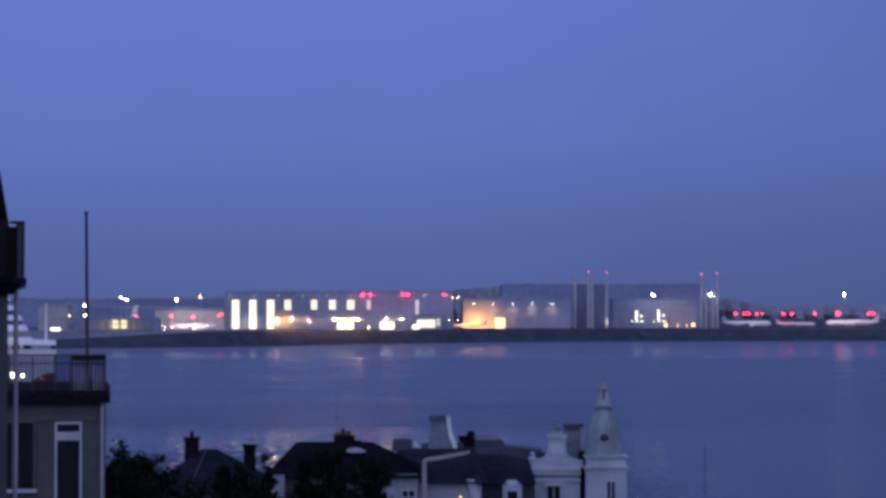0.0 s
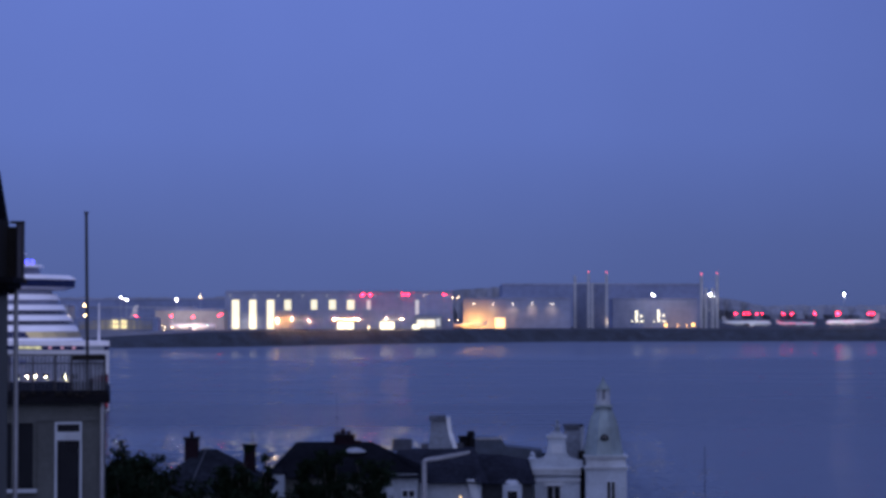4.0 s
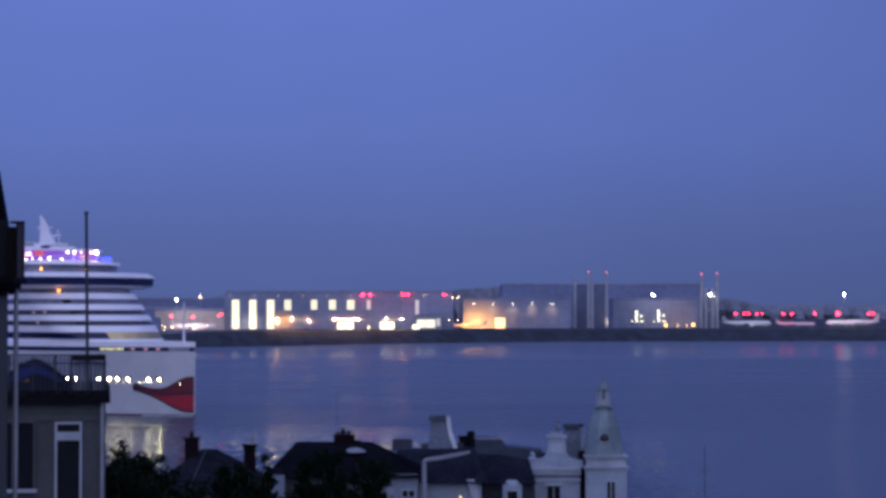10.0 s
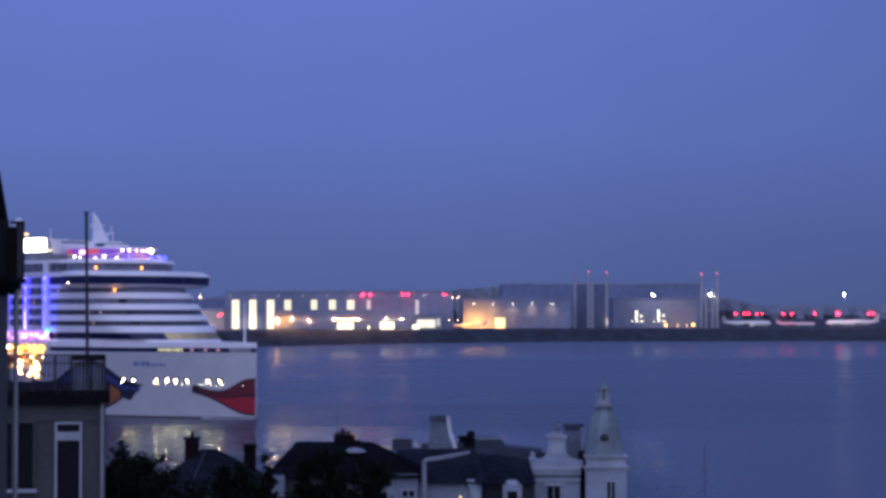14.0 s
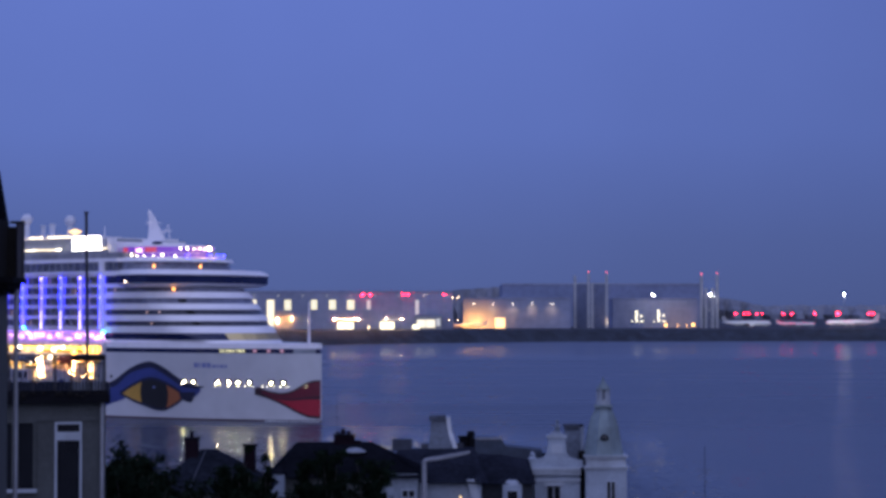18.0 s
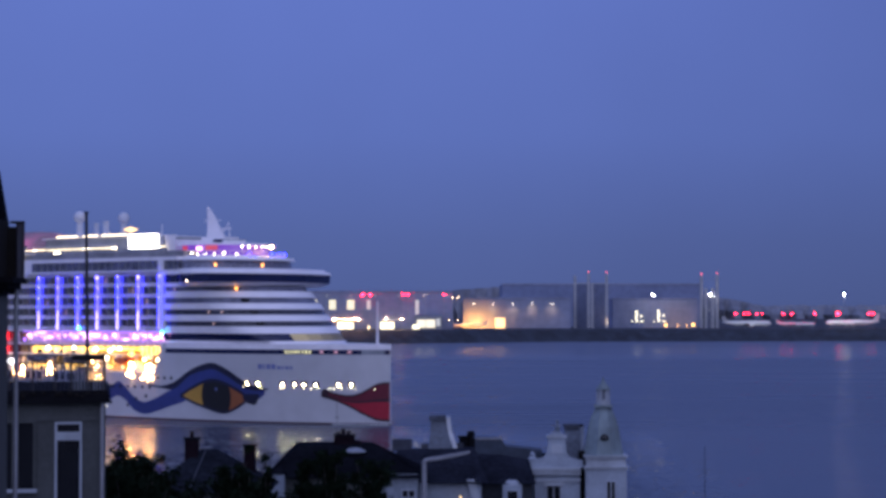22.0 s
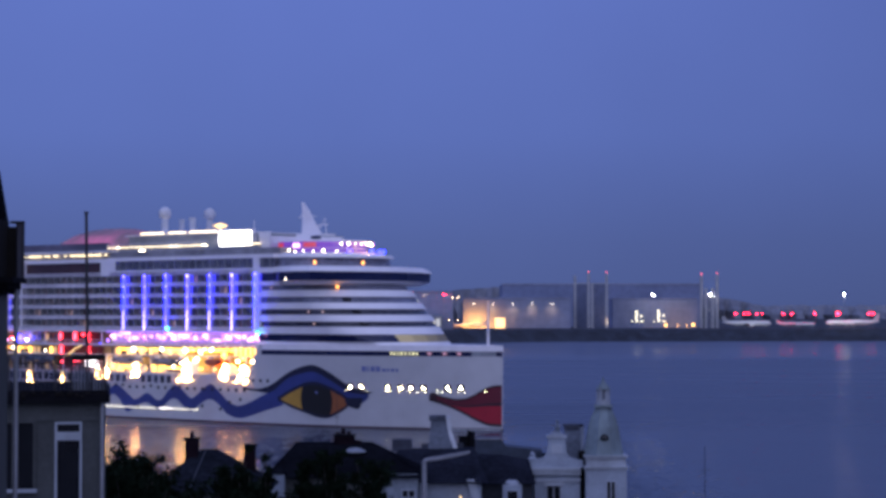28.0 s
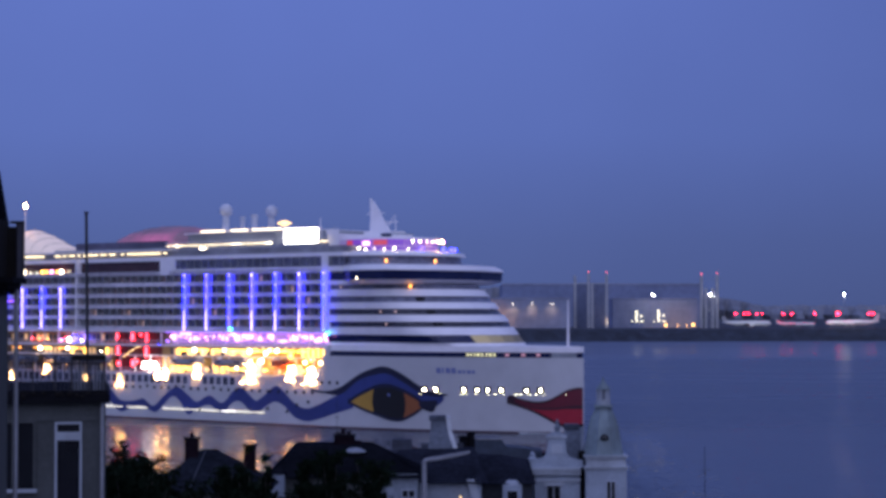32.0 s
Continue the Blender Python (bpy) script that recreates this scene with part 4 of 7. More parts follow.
for name, z0, z1, inset, m in (("superstructure_base", 20.4, 21.2, 0, SHIP_WHITE), ("lounge_glazing", 21.2, 23.1, 0.25, SHIP_GLASS),
        ("deck_band", 23.1, 24.95, 0, SHIP_WHITE), ("window_band", 24.95, 26.3, 0.55, CABIN_DARK), ("deck_band", 26.3, 27.95, 0, SHIP_WHITE), ("window_band", 27.95, 29.4, 0.55, CABIN_DARK),
        ("deck_band", 29.4, 31.0, 0, SHIP_WHITE), ("window_band", 31.0, 32.5, 0.55, CABIN_DARK), ("deck_band", 32.5, 34.2, 0, SHIP_WHITE), ("window_band", 34.2, 35.4, 0.8, CABIN_DARK)):
    tier(name, z0, z1, af(z0) - inset, af(z1) - inset, fw(z0) - inset, fw(z1) - inset, m)
# lit golden glazing in the curved lounge front
LOUNGE_GOLD = [glow("lounge_lit_gold", (0.66, 0.55, 0.34), s, 0.22) for s in (0.34, 0.22, 0.12, 0.06)]
lo, hi = within(round_front(af(21.25) - 0.1, fw(21.25) - 0.12, 15, -66.5, 36), 21.25), within(round_front(af(23.05) - 0.1, fw(23.05) - 0.12, 15, -66.5, 36), 23.05)
for i in range(13, 30):
    bm = bmesh.new()
    p0, p1, q0, q1 = lo[i], lo[i + 1], hi[i], hi[i + 1]
    bm.faces.new([bm.verts.new((*p0, 21.25)), bm.verts.new((*p1, 21.25)), bm.verts.new((*q1, 23.05)), bm.verts.new((*q0, 23.05))])
    bmesh.ops.solidify(bm, geom=bm.faces[:], thickness=0.05)
    part("lounge_pane", bm, LOUNGE_GOLD[min(3, (i - 13) // 3)], ship, "curved lounge pane with a dim golden light")
# dark balcony gaps in the bands
for a, b, z in ((-39.6, -13.6, 31.35), (-36.5, -13.5, 28.35), (-33.8, -13.8, 25.35)):
    part("open_window", boxes((a - 1.0, a + 1.0, b - 0.2, b + 1.0, z, z + 0.9)), EYE_BLACK, ship)
for a, b, z, m in ((-42.0, -14.0, 34.9, L_AMBER), (-43.3, -17.9, 28.7, L_CABIN), (-46.1, -18.2, 25.7, L_CABIN), (-48, -18.2, 28.7, L_CABIN), (-61.2, -18.4, 34.8, L_CABIN), (-52.7, -21.6, 36.9, L_WHITE)):
    bm = bmesh.new()
    ball(bm, (a, b, z), (0.24 if m is L_WHITE else 0.4) if m is not L_CABIN else 0.32, 8)
    part("side_lamp", bm, m, ship, "orange deck lamp" if m is L_AMBER else "")

# block between the bridge and the balconies
part("bridge_annex", boxes((-67.0, -57.5, -18.3, 18.3, 35.4, 36.5), (-67.0, -57.5, -18.3, 18.3, 38.7, 40.1)), SHIP_WHITE, ship)
part("annex_glazing", boxes((-66.9, -57.5, -18.1, 18.1, 36.5, 38.7)), SHIP_GLASS, ship, "dark glazing beside the bridge")
# bridge with wings
BR = [(-60, -19.0), (-56, -21.2), (-50, -22.6), (-43.6, -22.2), (-40.2, -15), (-38, -8), (-37, 0), (-38, 8), (-40.2, 15), (-43.0, 22.6), (-50, 22.8), (-56, 21.2), (-60, 19.0)]


def shrink(pts, d, cx=-52):
    return [(x - d * (1 if x > cx else -0.2), y * (1 - d / 22)) for x, y in pts]


bm = bmesh.new()
prism(bm, shrink(BR, 2.6), shrink(BR, 0.2), 35.4, 36.5)
part("bridge_floor", bm, SHIP_WHITE, ship)
bm = bmesh.new()
prism(bm, shrink(BR, 0.35), shrink(BR, 0.25), 36.5, 38.8)
part("bridge_glazing", bm, SHIP_GLASS, ship, "long dark bridge windows round the front")
bm = bmesh.new()
prism(bm, BR, shrink(BR, 0.5), 38.8, 39.6)
prism(bm, shrink(BR, 0.6), shrink(BR, 1.6), 39.6, 40.2)
part("bridge_roof", bm, SHIP_WHITE, ship)
bm = bmesh.new()
prism(bm, round_front(-44, 17.5, 13, -62), round_front(-45, 17.2, 13, -62), 40.2, 42.6)
part("observation_glazing", bm, CABIN_DARK, ship, "dark glazed deck above the bridge")
bm = bmesh.new()
prism(bm, round_front(-43.4, 17.8, 13, -62), round_front(-43.8, 17.5, 13, -62), 42.5, 43.3)
part("observation_roof", bm, SHIP_WHITE, ship)
for a, b in ((-49.6, -14.4), (-44.2, -2.4)):
    bm = bmesh.new()
    ball(bm, (a, b, 41.2), 0.30, 8, 1.7)
    part("deck_lamp", bm, L_AMBER, ship, "warm orange deck lamp")

# club deck with red and violet light
bm = bmesh.new()
prism(bm, round_front(-45.5, 16.0, 11, -66.5), round_front(-46.5, 15.6, 11, -66.5), 43.3, 43.8)
prism(bm, round_front(-48, 13, 10, -66), round_front(-48.5, 12.6, 10, -66), 46.7, 47.2)
part("club_deck", bm, SHIP_WHITE, ship)
bm = bmesh.new()
prism(bm, round_front(-50.0, 11.6, 9, -65.5), round_front(-50.4, 11.4, 9, -65.5), 43.8, 46.7)
part("club_wall", bm, L_VIOLETWALL, ship, "club wall glowing violet")
bm = bmesh.new()
for i in range(1, 19):
    x, y = round_front(-46.2, 15.7, 11, -66.5, 18)[i]
    rod(bm, (x, y, 43.8), (x, y, 44.9), 0.05, 4)
for p, q in zip(round_front(-46.2, 15.7, 11, -66.5, 18), round_front(-46.2, 15.7, 11, -66.5, 18)[1:]):
    rod(bm, (*p, 44.9), (*q, 44.9), 0.06, 4)
part("club_railing", bm, SHIP_WHITE, ship)
for a, b, z, r, m in ((-66.0, -14.6, 44.3, 0.34, L_WHITE), (-63.2, -14.8, 44.2, 0.26, L_WHITE), (-60.8, -14.8, 44.2, 0.32, L_WHITE), (-58.6, -14.6, 44.3, 0.36, L_WHITE), (-56.6, -14.4, 44.0, 0.30, L_WHITE), (-54.0, -14.0, 44.1, 0.2, L_WHITE), (-51.6, -13.0, 44.0, 0.22, L_WHITE), (-49.4, -11.6, 44.2, 0.36, L_WHITE), (-46.4, -5.0, 44.1, 0.34, L_BLUEWHITE), (-47.6, -8.6, 44.0, 0.24, L_WHITE)):
    bm = bmesh.new()
    ball(bm, (a, b, z + 0.1), r * 0.72, 8)
    part("club_lamp", bm, m, ship, "bright club deck lamp")
# red boxes glow for red-lit stretches of wall; the pink ones are panels
for a0, a1, b, m in ((-65.4, -63.6, -11.85, L_DULLRED), (-56.6, -52.0, -11.6, L_DULLRED), (-60.0, -59.0, -11.85, L_PINKWHITE), (-58.7, -57.8, -11.85, L_PINKWHITE)):
    part("club_light_panel", boxes((a0, a1, b, b + 0.2, 45.2, 46.5 if m is L_DULLRED else 46.2)), m, ship, "glowing coloured panel on the club wall")
for a, b, r, m in ((-49.4, -5.0, 0.40, L_WHITE), (-48.6, -3.2, 0.42, L_WHITE), (-48.2, -1.0, 0.26, L_WHITE), (-48.0, 1.0, 0.30, L_WHITE), (-47.9, 2.6, 0.34, L_WHITE), (-47.8, 4.2, 0.55, L_FLOOD), (-47.9, 5.4, 0.3, L_PURPLE)):
    bm = bmesh.new()
    ball(bm, (a, b, 46.2), r * 0.6, 8)
    lamp_ = part("club_lamp", bm, m, ship, "glaring club deck lamp")
    bm = bmesh.new()
    rod(bm, (a, b, 43.6), (a, b, 46.2), 0.06)
    part("lamp_post", bm, SHIP_GREY, lamp_)
for a, b in ((-46.2, 3.0), (-46.8, 6.5), (-47.5, 9.0)):
    bm = bmesh.new()
    ball(bm, (a, b, 44.3), 0.28, 8)
    part("club_lamp", bm, L_BLUE, ship, "blue club deck lamp")

# raked mast: a curved tapering fin, a strut, yards and scanners
bm = bmesh.new()
fin = [(49.0, -68.3, -61.6), (50.2, -68.3, -62.4), (51.6, -68.2, -63.6), (53.2, -68.2, -64.7), (55.0, -68.3, -65.8), (56.4, -68.5, -67.0), (57.6, -68.7, -68.2)]
for (z0, l0, r0), (z1, l1, r1) in zip(fin, fin[1:]):
    d0, d1 = 0.45 - 0.03 * (z0 - 49), 0.45 - 0.03 * (z1 - 49)
    prism(bm, [(l0, -d0), (r0, -d0), (r0, d0), (l0, d0)], [(l1, -d1), (r1, -d1), (r1, d1), (l1, d1)], z0, z1)
mast = part("radar_mast", bm, SHIP_WHITE, ship, "raked white fin mast")
part("radar_bar", boxes((-69.6, -64.6, -0.2, 0.2, 53.6, 53.8), (-66.4, -66.1, -2.8, 2.8, 53.9, 54.1), (-64.2, -59.2, -0.25, 0.25, 51.3, 51.6)), SHIP_WHITE, mast, "radar scanner bar")
bm = bmesh.new()
rod(bm, (-63.2, 0, 49.0), (-60.2, 0, 53.2), 0.16, 6, 0.10)
rod(bm, (-59.6, 0, 48.5), (-60.0, 0, 53.3), 0.16, 6, 0.08)
rod(bm, (-62.0, -1.2, 50.7), (-59.8, 0, 51.8), 0.08, 5)
part("mast_strut", bm, SHIP_WHITE, mast)
part("mast_house", boxes((-72, -58, -5, 5, 45.2, 46.9), (-68.6, -57.5, -4, 4, 46.9, 48.2), (-68.4, -58.6, -2.4, 2.4, 48.2, 49.1)), SHIP_WHITE, mast)
part("mast_platform", boxes((-61, -57.5, -4.3, 4.3, 48.2, 48.5)), SHIP_GREY, mast)
bm = bmesh.new()
ball(bm, (-54.6, -9.0, 47.7), 1.5, 12, 0.32)
part("satellite_cover", bm, SHIP_GLASS, mast, "flat dark oval cover on the club roof")
# white end wall behind the club
part("windbreak", boxes((-71.6, -67.6, -12.5, 12.5, 43.3, 48.4), (-72.5, -68.4, -12, -11.6, 48.4, 49.6)), SHIP_WHITE, ship)
# foremast on the bow
bm = bmesh.new()
rod(bm, (-4.6, 0, 20.4), (-4.6, 0, 31.4), 0.34, 8, 0.16)
part("foremast", bm, SHIP_WHITE, ship, "slim white mast on the foredeck")

# ---- sports deck amidships: tiers with lit rails, the video screen, pipes and radomes ----
part("sports_house", boxes((-131, -71, -13.5, 13.5, 45.2, 46.2), (-127, -78, -9.6, 11.5, 46.2, 49.6)), SHIP_GREY, ship)
part("sports_roof", boxes((-128, -78, -10.2, 12, 49.6, 49.9)), SHIP_WHITE, ship)
bm = boxes((-131.5, -90, -13.9, -13.75, 47.3, 47.4), (-77, -70, -13.9, -13.75, 47.3, 47.4))
for i in range(38):
    a = -131.3 + 1.6 * i
    if not -90 < a < -77:
        box(bm, a - 0.04, a + 0.04, -13.88, -13.78, 46.2, 47.35)
part("sports_railing", bm, SHIP_WHITE, ship)
random.seed(21)
for i in range(22):
    a = -130.6 + 1.86 * i
    w = random.uniform(0.45, 0.9)
    part("rail_light", boxes((a - w, a + w, -13.72, -13.55, 46.40, 46.60)), L_RAIL if random.random() < 0.75 else L_WHITE, ship, "cream glowing light along the sports deck")
part("rail_light", boxes((-77, -70.5, -13.72, -13.55, 46.4, 46.6)), L_RAIL, ship, "cream glowing light along the sports deck")
part("deck_step_light", boxes((-117.5, -115.5, -14.1, -13.9, 45.4, 45.7)), L_WHITE, ship)
for a0, a1 in ((-122.3, -113.0), (-110.6, -104.2), (-102.2, -91.3)):
    canopy = part("canopy", boxes((a0, a1, -9.2, 9.5, 50.4, 50.7), (a0, a0 + 0.2, -9, -8.8, 49.9, 50.4), (a1 - 0.2, a1, -9, -8.8, 49.9, 50.4)), SHIP_WHITE, ship)
    part("canopy_light", boxes((a0, a1, -9.5, -9.2, 50.15, 50.40)), L_RAIL, canopy, "cream lit canopy edge")
screen = part("video_screen", boxes((-89.2, -77.6, -10.4, -10.0, 44.9, 50.0)), L_SCREEN, ship, "large glaring white video screen")
# added boxes spread the screen's glare below its edge
part("screen_glare", boxes((-91.0, -80.5, -11.2, -10.5, 45.0, 46.0), (-84.0, -78.6, -11.0, -10.5, 44.4, 45.0)), L_SCREEN, screen, "glowing boxes added for the screen's glare")
part("screen_frame", boxes((-89.6, -77.2, -10.0, -9.6, 45.2, 50.3)), SHIP_WHITE, screen)
bm = bmesh.new()
lathe(bm, [(0.2, 51.2), (2.1, 51.9), (0.3, 52.6)], -93.7, -6, 10)
lantern_roof = part("lantern_roof", bm, L_CREAM, ship, "bright lantern roof")
part("lantern_post", boxes((-94.0, -93.4, -6.3, -5.7, 49.9, 51.3)), SHIP_WHITE, lantern_roof)
for a, b, r, z0 in ((-115.5, -6.5, 1.9, 46.0), (-111.0, 6.0, 1.85, 49.9)):
    bm = bmesh.new()
    rod(bm, (a, b, z0), (a, b, 54.6), 1.1, 12, 0.9)
    ball(bm, (a, b, 56.0), r * 0.92, 14)
    part("radome", bm, RADOME, ship, "white radar dome on a thick post", smooth=True)
for a, b, zt, r in ((-114.8, -1.0, 54.2, 0.7), (-109.2, -2.0, 54.5, 0.85)):
    bm = bmesh.new()
    rod(bm, (a, b, 49.9), (a, b, zt), r, 10)
    rod(bm, (a, b, zt - 0.5), (a, b, zt + 0.3), r * 1.15, 10)
    part("exhaust_pipe", bm, RADOME, ship)
bm = bmesh.new()
rod(bm, (-80.5, -6, 45.2), (-80.5, -6, 53.0), 0.12)
rod(bm, (-77.0, -9, 45.2), (-77.0, -9, 50.6), 0.12)
part("whip_aerial", bm, SHIP_WHITE, ship)


# foil domes
def dome(a0, a1, z0, zt, w, peak, material, label, name, power=2.6, tail=1.2):
    """A long vault, highest at the fraction peak of its length."""
    bm = bmesh.new()
    n, k = 20, 12
    rows = []
    for i in range(n + 1):
        u = i / n
        h = (zt - z0) * (1 - abs((u - peak) / (peak if u < peak else (1 - peak) * tail)) ** power)
        ww = w * (0.55 + 0.45 * math.sin(math.pi * min(1, max(0, u)) ** 0.8))
        rows.append([bm.verts.new((a0 + (a1 - a0) * u, ww * math.cos(math.pi * j / k), z0 + max(h, 0.1) * math.sin(math.pi * j / k) ** 0.8)) for j in range(k + 1)])
    for r, q in zip(rows, rows[1:]):
        for j in range(k):
            bm.faces.new((r[j], q[j], q[j + 1], r[j + 1]))
    bm.faces.new(rows[0])
    bm.faces.new(rows[-1])
    d = part(name, bm, material, ship, label)
    for i in range(0, n + 1, 2):
        bm = bmesh.new()
        u = i / n
        h = (zt - z0) * (1 - abs((u - peak) / (peak if u < peak else (1 - peak) * tail)) ** power)
        ww = w * (0.55 + 0.45 * math.sin(math.pi * min(1, max(0, u)) ** 0.8))
        pts = [(a0 + (a1 - a0) * u, ww * math.cos(math.pi * j / k), z0 + max(h, 0.1) * math.sin(math.pi * j / k) ** 0.8 + 0.06) for j in range(k + 1)]
        for p, q in zip(pts, pts[1:]):
            rod(bm, p, q, 0.08, 4)
        part("dome_rib", bm, SHIP_GREY, d)


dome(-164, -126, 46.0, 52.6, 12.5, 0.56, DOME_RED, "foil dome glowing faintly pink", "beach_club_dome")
part("wind_screen", boxes((-170, -131, -13.4, -13.2, 46.1, 48.0)), mat("wind_screen_smoked", (0.13, 0.12, 0.17), 0.3, grain=1.0), ship, "tall smoked wind screen round the pool deck")
part("dome_base", boxes((-178, -130, -14.5, 14.5, 45.2, 46.1)), SHIP_GREY, ship)
dome(-226, -186, 45.4, 53.2, 9.0, 0.5, DOME_WHITE, "foil dome glowing white by its material", "activity_dome", 1.25, 1.0)
bm = bmesh.new()
rod(bm, (-210.6, 0, 45.2), (-210.6, 0, 60.2), 0.3, 8, 0.15)
aft_mast = part("aft_mast", bm, SHIP_WHITE, ship)
bm = bmesh.new()
ball(bm, (-210.6, 0, 60.6), 0.5, 10)
part("masthead_lamp", bm, L_FLOOD, aft_mast, "glaring white masthead light")
bm = bmesh.new()
prism(bm, [(-262, -7), (-240, -7), (-240, 7), (-262, 7)], [(-264, -5), (-246, -5), (-246, 5), (-264, 5)], 45.2, 60)
part("funnel", bm, SHIP_WHITE, ship)


# ---- the aircraft works on the far bank ----
# the blue of distance haze is put into CLAD and CLAD_DARK
CLAD = mat("hall_hazed_cladding", (0.26, 0.29, 0.41), 0.6, grain=6, vary=0.12, bump=0.03, stain=0.25)
CLAD_PALE = mat("hall_pale_cladding", (0.36, 0.36, 0.37), 0.6, grain=6, vary=0.12, bump=0.03, stain=0.25)
CLAD_DARK = mat("hall_hazed_dark_cladding", (0.19, 0.235, 0.39), 0.7, grain=6, vary=0.15, bump=0.03, stain=0.25)
ROOFING = mat("hall_roofing", (0.20, 0.22, 0.30), 0.8, grain=5, vary=0.2)
STEEL = mat("galvanised_steel", (0.45, 0.46, 0.48), 0.45, 0.6, grain=0.5, vary=0.15, bump=0.02)
PLANE_WHITE = mat("airliner_white", (0.75, 0.75, 0.76), 0.3, grain=5, vary=0.05, bump=0)
F_WARM = glow("works_lamp_warm", (1.0, 0.62, 0.30), 50)
F_DIKE = glow("dike_lamp_warm", (1.0, 0.52, 0.24), 8000)
F_WHITE = glow("works_lamp_white", (1.0, 0.90, 0.84), 160)
F_QUAY = glow("quay_lamp_white", (1.0, 0.92, 0.82), 1000)
F_RED = glow("works_lamp_red", (1.0, 0.007, 0.03), 70)
F_STAIR = glow("stair_lamp_light", (1.0, 0.90, 0.60), 2.6)
F_DOOR = glow("hall_interior_light", (1.0, 0.86, 0.52), 1.2)
F_WINDOW = glow("hall_window_light", (0.95, 0.85, 0.50), 0.95)
F_DIM = glow("hall_window_dim", (0.78, 0.76, 0.68), 0.5)
F_ORANGE = glow("works_lamp_orange", (1.0, 0.48, 0.10), 9)
F_OFFICE = glow("office_light", (1.0, 0.88, 0.62), 1.1)
F_WALL = glow("wall_lamp_light", (1.0, 0.86, 0.62), 16)
TOWER_PALE = mat("tower_pale_paint", (0.62, 0.63, 0.66), 0.5, grain=1.0, vary=0.15, bump=0.02)


def hall(at, width, depth, height, wall, label, name="assembly_hall", bays=12, roof_rise=1.5):
    h = thing(name, at, label, "hall", "halls of the works")
    part("wall", boxes((-width / 2, width / 2, 0, depth, 0, height - 0.8)), wall, h)
    bm = bmesh.new()
    prism(bm, [(-width / 2 - 0.6, -0.6), (width / 2 + 0.6, -0.6), (width / 2 + 0.6, depth + 0.6), (-width / 2 - 0.6, depth + 0.6)],
          [(-width / 2 + 1, 1), (width / 2 - 1, 1), (width / 2 - 1, depth - 1), (-width / 2 + 1, depth - 1)], height - 0.8, height + roof_rise)
    part("roof", bm, ROOFING, h)
    rib = mesh_of("wall_rib", boxes((-0.25, 0.25, -0.35, 0, 0, height - 0.9)), wall)
    for i in range(bays + 1):
        piece("wall_rib", rib, h, (-width / 2 + 0.3 + (width - 0.6) * i / bays, 0, 0))
    return h


def lit_panel(h, name, x0, x1, z0, z1, material, label):
    """A lit opening in the front of a hall, in its own space, with a frame."""
    p = part(name, boxes((x0, x1, -0.5, -0.1, z0, z1)), material, h, label)
    part("panel_frame", boxes((x0 - 0.4, x0, -0.6, 0, z0, z1 + 0.4), (x1, x1 + 0.4, -0.6, 0, z0, z1 + 0.4), (x0, x1, -0.6, 0, z1, z1 + 0.4)), CLAD_DARK, p)
    return p


YA, YB, YC, YR = 2235, 2370, 2700, 2440
hall_a = hall((-109.5, YA, 14), 240.8, 110, 52.93 - 14, CLAD, "long grey assembly hall with lit door slits", bays=20)
XA = -109.5
for x0, x1 in ((-222.5, -214.8), (-204.1, -196.9), (-185.6, -177.9)):
    lit_panel(hall_a, "tall_door", x0 - XA, x1 - XA, 0.2, 44.59 - 14, F_DOOR, "tall brightly lit hall door slit")
for x0, x1, zl, m in ((-167.2, -160.1, 33.87, F_WINDOW), (-139.2, -132.7, 34.47, F_WINDOW), (-120.2, -113, 34.47, F_WINDOW), (-101.1, -93.41, 34.47, F_WINDOW), (-80.32, -76.16, 34.47, F_DIM), (-29.15, -25.58, 27.92, F_DIM)):
    lit_panel(hall_a, "high_window", x0 - XA, x1 - XA, zl - 14, 44.59 - 14, m, "lit high window")
lit_panel(hall_a, "warm_wall_bay", -177.3 - XA, -161.8 - XA, 0.2, 33.28 - 14, CLAD_PALE, "pale bay washed by an orange lamp")
for i in range(10):
    bm = bmesh.new()
    x = -115 + 25.5 * i
    rod(bm, (x, -1.6, 48.17 - 14), (x, -0.2, 49.96 - 14), 0.4)
    part("wall_lamp", bm, F_DIM, hall_a)

hall_b = hall((82.65, YB, 14), 120.1, 60, 46.88 - 14, CLAD, "pale hall washed by orange lamps", bays=10)
XB = 82.65
for x in (34.07, 55.52, 78.24, 99.69, 121.8):
    bm = bmesh.new()
    ball(bm, (x - XB, -2.0, 41.19 - 14), 0.36, 8)
    part("wall_lamp", bm, F_WALL, hall_b, "bright wall lamp")
    part("lamp_arm", boxes((x - XB - 0.15, x - XB + 0.15, -2.0, 0, 42.46 - 14, 43.09 - 14)), STEEL, hall_b)
lit_panel(hall_b, "hall_door", 58.05 - XB, 69.4 - XB, 0.2, 25.41 - 14, glow("hall_door_orange", (1.0, 0.66, 0.25), 1.5), "bright orange lit hall door")
hall((202, YC, 14), 253.4, 120, 67.55 - 14, CLAD_DARK, "large dark hall behind the others", bays=14)
hall((244.2, YR, 14), 97.6, 60, 46.8 - 14, CLAD, "grey hall by the slim towers", bays=8)
hall((-360.6, 1960, 14), 27.18, 40, 37.29 - 14, CLAD_PALE, "small pale hall on the works apron", bays=4)
hall((-242.7, 2030, 14), 66.04, 40, 33.3 - 14, CLAD_PALE, "low pale hall on the works apron", bays=8)
hall((-302.7, 2090, 14), 111.5, 40, 35.7 - 14, CLAD_DARK, "low dark workshop on the works apron", bays=8)
